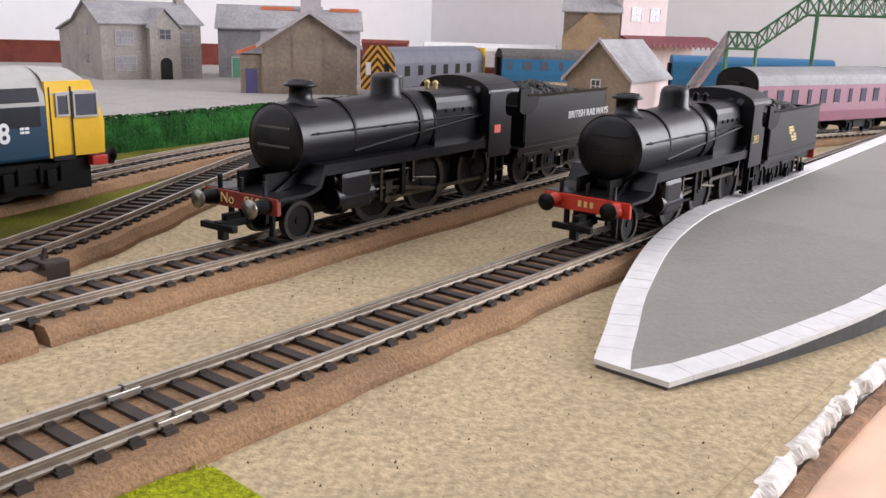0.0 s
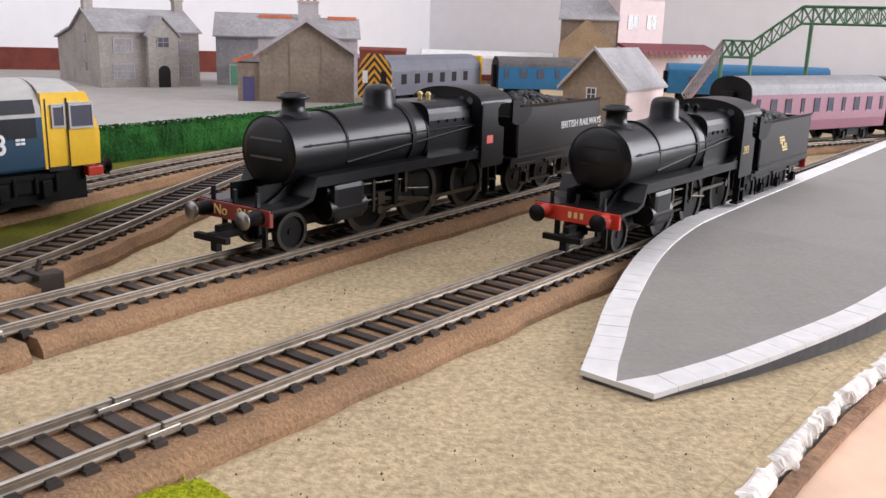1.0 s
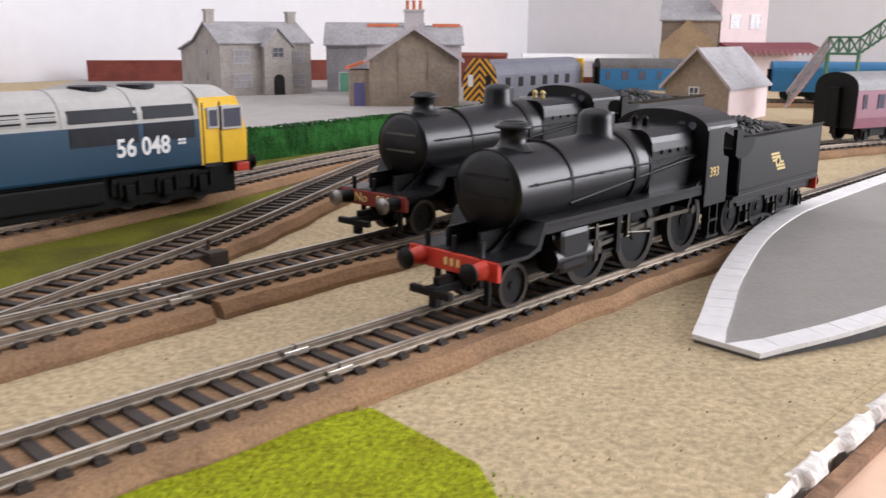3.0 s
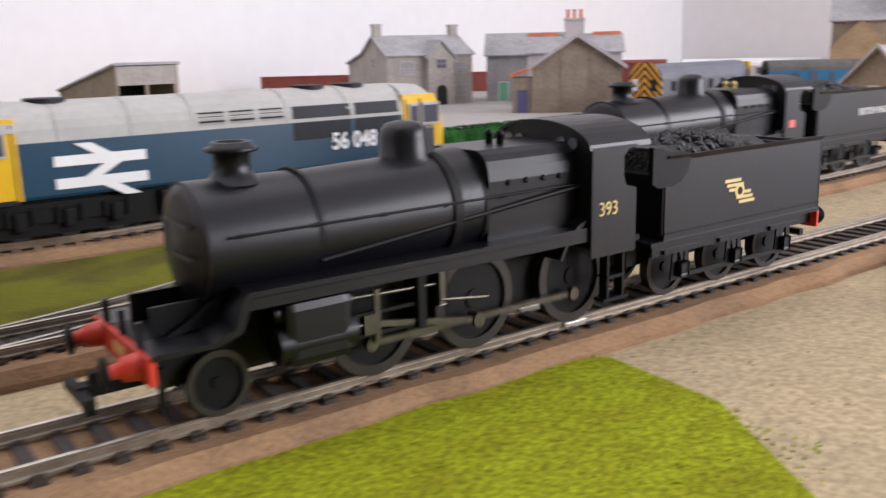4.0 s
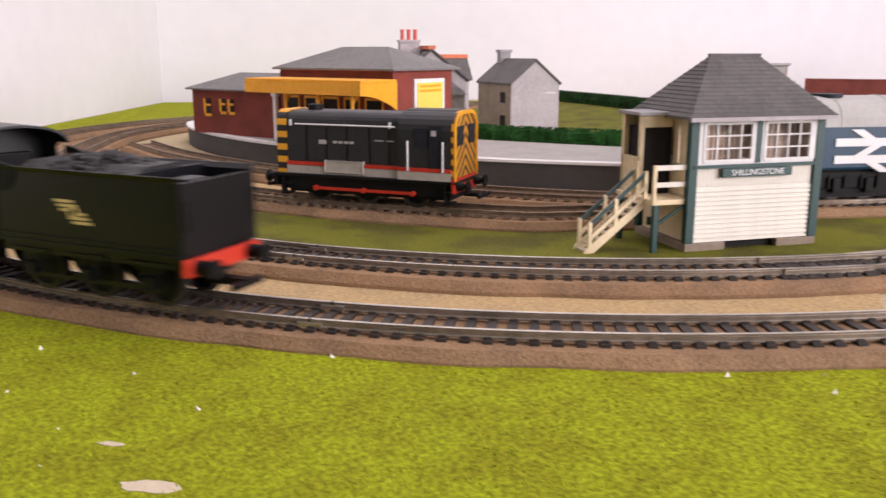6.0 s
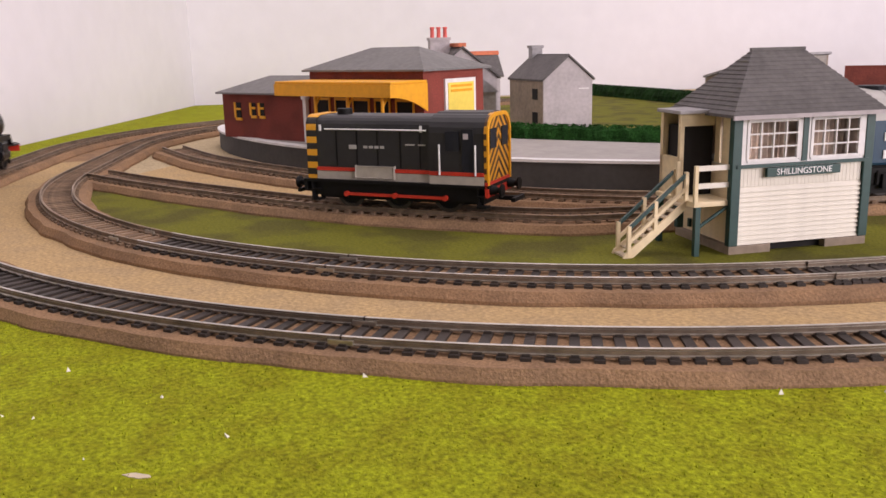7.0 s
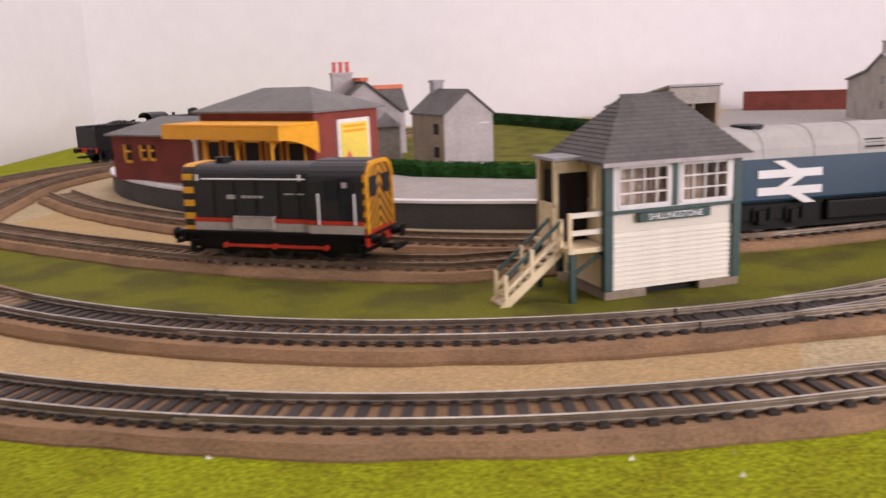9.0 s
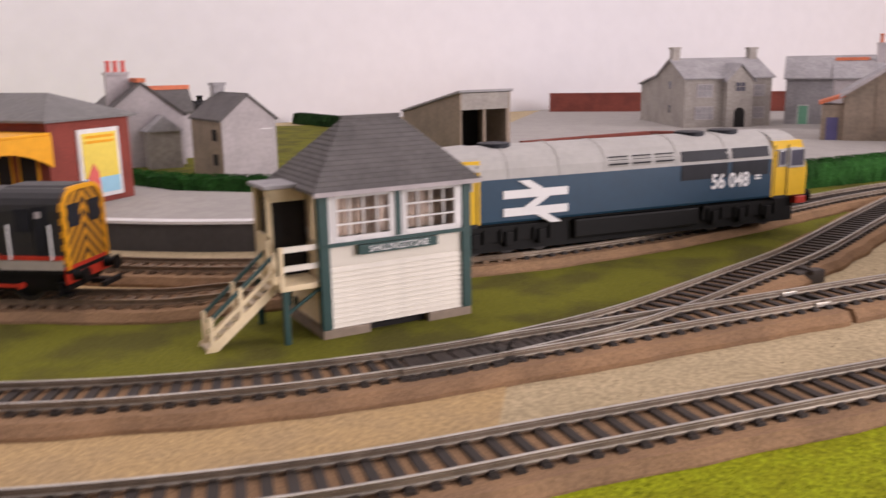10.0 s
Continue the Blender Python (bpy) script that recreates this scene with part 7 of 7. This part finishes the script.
def railcar(m):
    L, w = 0.20, 0.0225
    root = thing("diesel_locomotive", m, "grey diesel locomotive with black and yellow chevron end", "diesel locomotive")
    sec = [(-w, 0.010), (w, 0.010), (w, 0.036)] + [(w * math.cos(math.pi * i / 10), 0.036 + 0.017 * math.sin(math.pi * i / 10) ** 0.8) for i in range(1, 10)] + [(-w, 0.036)]
    bm = bmesh.new()
    prism(bm, sec, "x", 0.0012, L)
    part("body", bm, M["bluegrey"], root)
    bm = bmesh.new()
    prism(bm, [(-w * 1.02, 0.006), (w * 1.02, 0.006), (w * 1.02, 0.036), (w * 0.5, 0.0545), (-w * 0.5, 0.0545), (-w * 1.02, 0.036)], "x", 0.0, 0.0012)
    e = part("chevron_end", bm, M["wasp"], root, "yellow and black hazard chevron end")
    for y in (-0.0125, 0.0125):
        bm = bmesh.new()
        box(bm, -0.0006, 0.0002, y - 0.0035, y + 0.0035, 0.0225, 0.036, bevel=0.0003)
        part("end_window", bm, M["paper"] if y > 0 else M["dark"], e)
    for i in range(6):
        x = 0.02 + 0.027 * i
        for side in (-1, 1):
            bm = bmesh.new()
            box(bm, x, x + 0.010, side * w, side * (w + 0.0004), 0.022, 0.033)
            part("side_window", bm, M["dark"], root)
    bm = bmesh.new()
    box(bm, L - 0.003, L + 0.001, -w * 1.01, w * 1.01, 0.010, 0.051)
    part("far_end", bm, M["yellow"], root)
    bogie(root, 0.04, 2, 0.03, 0.0065, 0.013, 0.044)
    bogie(root, L - 0.04, 2, 0.03, 0.0065, 0.013, 0.044)
    return root


railcar(facing((-0.085, 1.085), (0.0, 1.26), RAIL_Z))

# stone hut by the sidings
m = facing((0.122, 1.075), (0.122 + 0.9, 1.075 - 0.43))
hut = pitched("stone_hut", m, 0.070, 0.125, 0.042, 0.079, M["brownstone"], M["slateb"], "brown stone hut with pale slate roof", z0=0.003, along="y", over=0.004, category="hut")
for s in (1, -1):
    bm = bmesh.new()
    prism(bm, [(0.035 - s * 0.0395, 0.0375), (0.035, 0.0795), (0.035, 0.0835), (0.035 - s * 0.0395, 0.0415)], "y", -0.0065, -0.0042)
    part("verge_board", bm, M["lilac"], hut)
opening(hut, "window", 0.028, 0.037, 0.022, 0.040, M["winglass"], M["white"], 0.0, (1, 2))
bm = bmesh.new()
box(bm, 0.070, 0.0707, 0.001, 0.124, 0.003, 0.0415)
part("side_face", bm, M["pink"], hut, "pale rendered side wall")

# tall brown building and pink station behind
m = facing((0.129, 1.60), (0.219, 1.594))
tb = pitched("tall_house", m, 0.090, 0.09, 0.118, 0.150, M["brownstone"], M["slateb"], "tall brown stone house with a lower gable", z0=0.003, category="house")
bm = bmesh.new()
prism(bm, [(0.0, 0.003), (0.085, 0.003), (0.085, 0.078), (0.0425, 0.118), (0.0, 0.078)], "y", -0.03, 0.0)
part("gable_wing", bm, M["tangable"], tb)
m = facing((0.222, 1.60), (0.40, 1.69))
pk = thing("station_building", m, "pale pink station building with a plum canopy", "station")
bm = bmesh.new()
box(bm, 0.0, 0.085, 0.0, 0.09, 0.003, 0.150)
part("wall", bm, M["pink"], pk)
bm = bmesh.new()
box(bm, 0.0852, 0.145, 0.0, 0.07, 0.003, 0.070)
part("low_wall", bm, M["pink"], pk)
bm = bmesh.new()
prism(bm, [(-0.045, 0.066), (0.0, 0.078), (0.0, 0.082), (-0.045, 0.070)], "x", 0.0, 0.17)
cpk = part("canopy", bm, M["plum"], pk, "plum red platform canopy")
for i in range(17):
    bm = bmesh.new()
    prism(bm, [(0.01 * i, 0.071), (0.01 * i + 0.0098, 0.071), (0.01 * i + 0.0049, 0.061)], "y", -0.0458, -0.0446)
    part("valance_tooth", bm, M["plum"], cpk)
for x in (0.018, 0.054):
    opening(pk, "window", x, x + 0.018, 0.105, 0.125, M["winglass"], M["white"], 0.0, (1, 1))


# ---- footbridge ----
def footbridge():
    root = thing("footbridge", facing((0.285, 1.085), (0.40, 1.055)), "green lattice station footbridge with stairs", "footbridge")
    flights = (((0.0, 0.076), (0.030, 0.076)), ((0.030, 0.076), (0.075, 0.112)), ((0.075, 0.112), (0.24, 0.112)), ((0.0, 0.076), (-0.036, 0.018)))
    for (xa, za), (xb, zb) in flights:
        n = max(int(math.hypot(xb - xa, zb - za) / 0.010), 2)
        low = abs(zb - za) > 0.04 and xb < xa
        for y in (0.0, 0.026):
            bm = bmesh.new()
            a, b = Vector((xa, y, za)), Vector((xb, y, zb))
            up = Vector((0, 0, 0.017))
            tube(bm, a, b, 0.0012, seg=6)
            tube(bm, a + up, b + up, 0.0012, seg=6)
            part("rail", bm, M["bridge"] if not low else M["lilac"], root)
            for i in range(n):
                p, q = a.lerp(b, i / n), a.lerp(b, (i + 1) / n)
                bm = bmesh.new()
                tube(bm, p, q + up, 0.0006, seg=5)
                tube(bm, p + up, q, 0.0006, seg=5)
                tube(bm, p, p + up, 0.0007, seg=5)
                part("lattice", bm, M["bridge"] if not low else M["lilac"], root)
        steps = n if za == zb else n * 2
        for i in range(steps):
            f = (i + 0.5) / steps
            x, z = xa + (xb - xa) * f, za + (zb - za) * f
            hx = abs(xb - xa) / steps * 0.5
            bm = bmesh.new()
            box(bm, x - hx, x + hx, 0.0, 0.026, z - 0.0006, z + 0.0006)
            part("tread", bm, M["bridge"] if not low else M["terracotta"], root)
    for x, z in ((0.0, 0.076), (0.030, 0.076), (0.085, 0.112), (0.20, 0.112)):
        for y in (0.0, 0.026):
            bm = bmesh.new()
            tube(bm, (x, y, 0.003), (x, y, z), 0.0016, seg=8)
            part("column", bm, M["bridge"], root)
    return root


footbridge()

# far sidings under the standing stock
for a, b in (((-0.119, 1.015), (0.025, 1.311)), ((0.0, 1.249), (0.50, 1.35)), ((-0.30, 1.58), (0.16, 1.62))):
    ln = Line([a, b])
    bed("track_bed", ln, 0, ln.length)
    track(ln, 0, ln.length)

# point levers beside the turnout, small loose parts
for x, y, r in ((-0.078, 0.396, 60), (-0.133, 0.206, 50)):
    bm = bmesh.new()
    box(bm, -0.009, 0.009, -0.003, 0.003, GROUND_Z, BED_Z + 0.0012, bevel=0.0006)
    box(bm, -0.002, 0.002, -0.006, 0.006, BED_Z, BED_Z + 0.0022, bevel=0.0004)
    tube(bm, (0, 0, BED_Z), (0.002, 0, BED_Z + 0.006), 0.0008, seg=6)
    ob = part("point_lever", bm, M["sleeper"])
    ob.matrix_world = pose(x, y, 0, 0, 0, r)
    tagged(ob, "small black plastic point lever beside the turnout", "point lever", "point levers")
bm = bmesh.new()
box(bm, -0.006, 0.006, -0.0018, 0.0018, 0.0, 0.0022, bevel=0.0004)
ob = part("litter", bm, (M["paint_red"],))
ob.matrix_world = pose(-0.176, 0.437, BED_Z, 0, 0, 65)
tagged(ob, "tiny red and white scrap lying beside the rails", "scrap")
# ---- running of the train ----
S_ROWS = [(0, -.392), (1.2, -.392), (1.5, -.3895), (1.75, -.380), (2.0, -.361), (2.5, -.313), (3.0, -.2535), (3.2, -.224), (4.3, -.0225), (4.6, .043), (5, .142), (5.5, .280), (6, .432), (6.2, .499), (7.3, .839), (7.5, .903), (8.3, 1.165), (9, 1.390), (10, 1.71)]
ST = np.linspace(0, 10, 401)
SV = np.interp(ST, [r[0] for r in S_ROWS], [r[1] for r in S_ROWS])
for _ in range(30):
    SV[1:-1] = (SV[:-2] + 2 * SV[1:-1] + SV[2:]) / 4


def along(t):
    return float(np.interp(t, ST, SV))


KA = K * 1.03


def motions():
    eng, ten, wheel_rows, rod_rows = [], [], {}, {}
    for i in range(301):
        t = i / 30
        s = along(t)
        a, _ = OUTER.at(s - 1.2 * KA)
        b, _ = OUTER.at(s - 8.6 * KA)
        d = Vector(b - a).normalized()
        eng.append((t, facing(Vector(a) - d * 1.2 * KA, b, RAIL_Z)))
        a, _ = OUTER.at(s - 11.55 * KA)
        b, _ = OUTER.at(s - 15.2 * KA)
        d = Vector(b - a).normalized()
        ten.append((t, facing(Vector(a) - d * 1.35 * KA, b, RAIL_Z)))
        for w in (*WHEELS_A, *TWHEELS_A):
            r = w.matrix_basis.translation.z if i == 0 else wheel_rows[w][0][1].translation.z
            x = w.matrix_basis.translation.x if i == 0 else wheel_rows[w][0][1].translation.x
            wheel_rows.setdefault(w, []).append((t, pose(x, 0, r, 0, -math.degrees((s + 0.417) / (1.03 * r)), 0)))
        for ob, m in set_rods(RODS_A, -(s + 0.417) / (0.84 * KA)):
            rod_rows.setdefault(ob, []).append((t, m))
    walk(ENGINE_A, eng)
    walk(TENDER_A, ten)
    for w, rows in (*wheel_rows.items(), *rod_rows.items()):
        walk(w, rows)


motions()
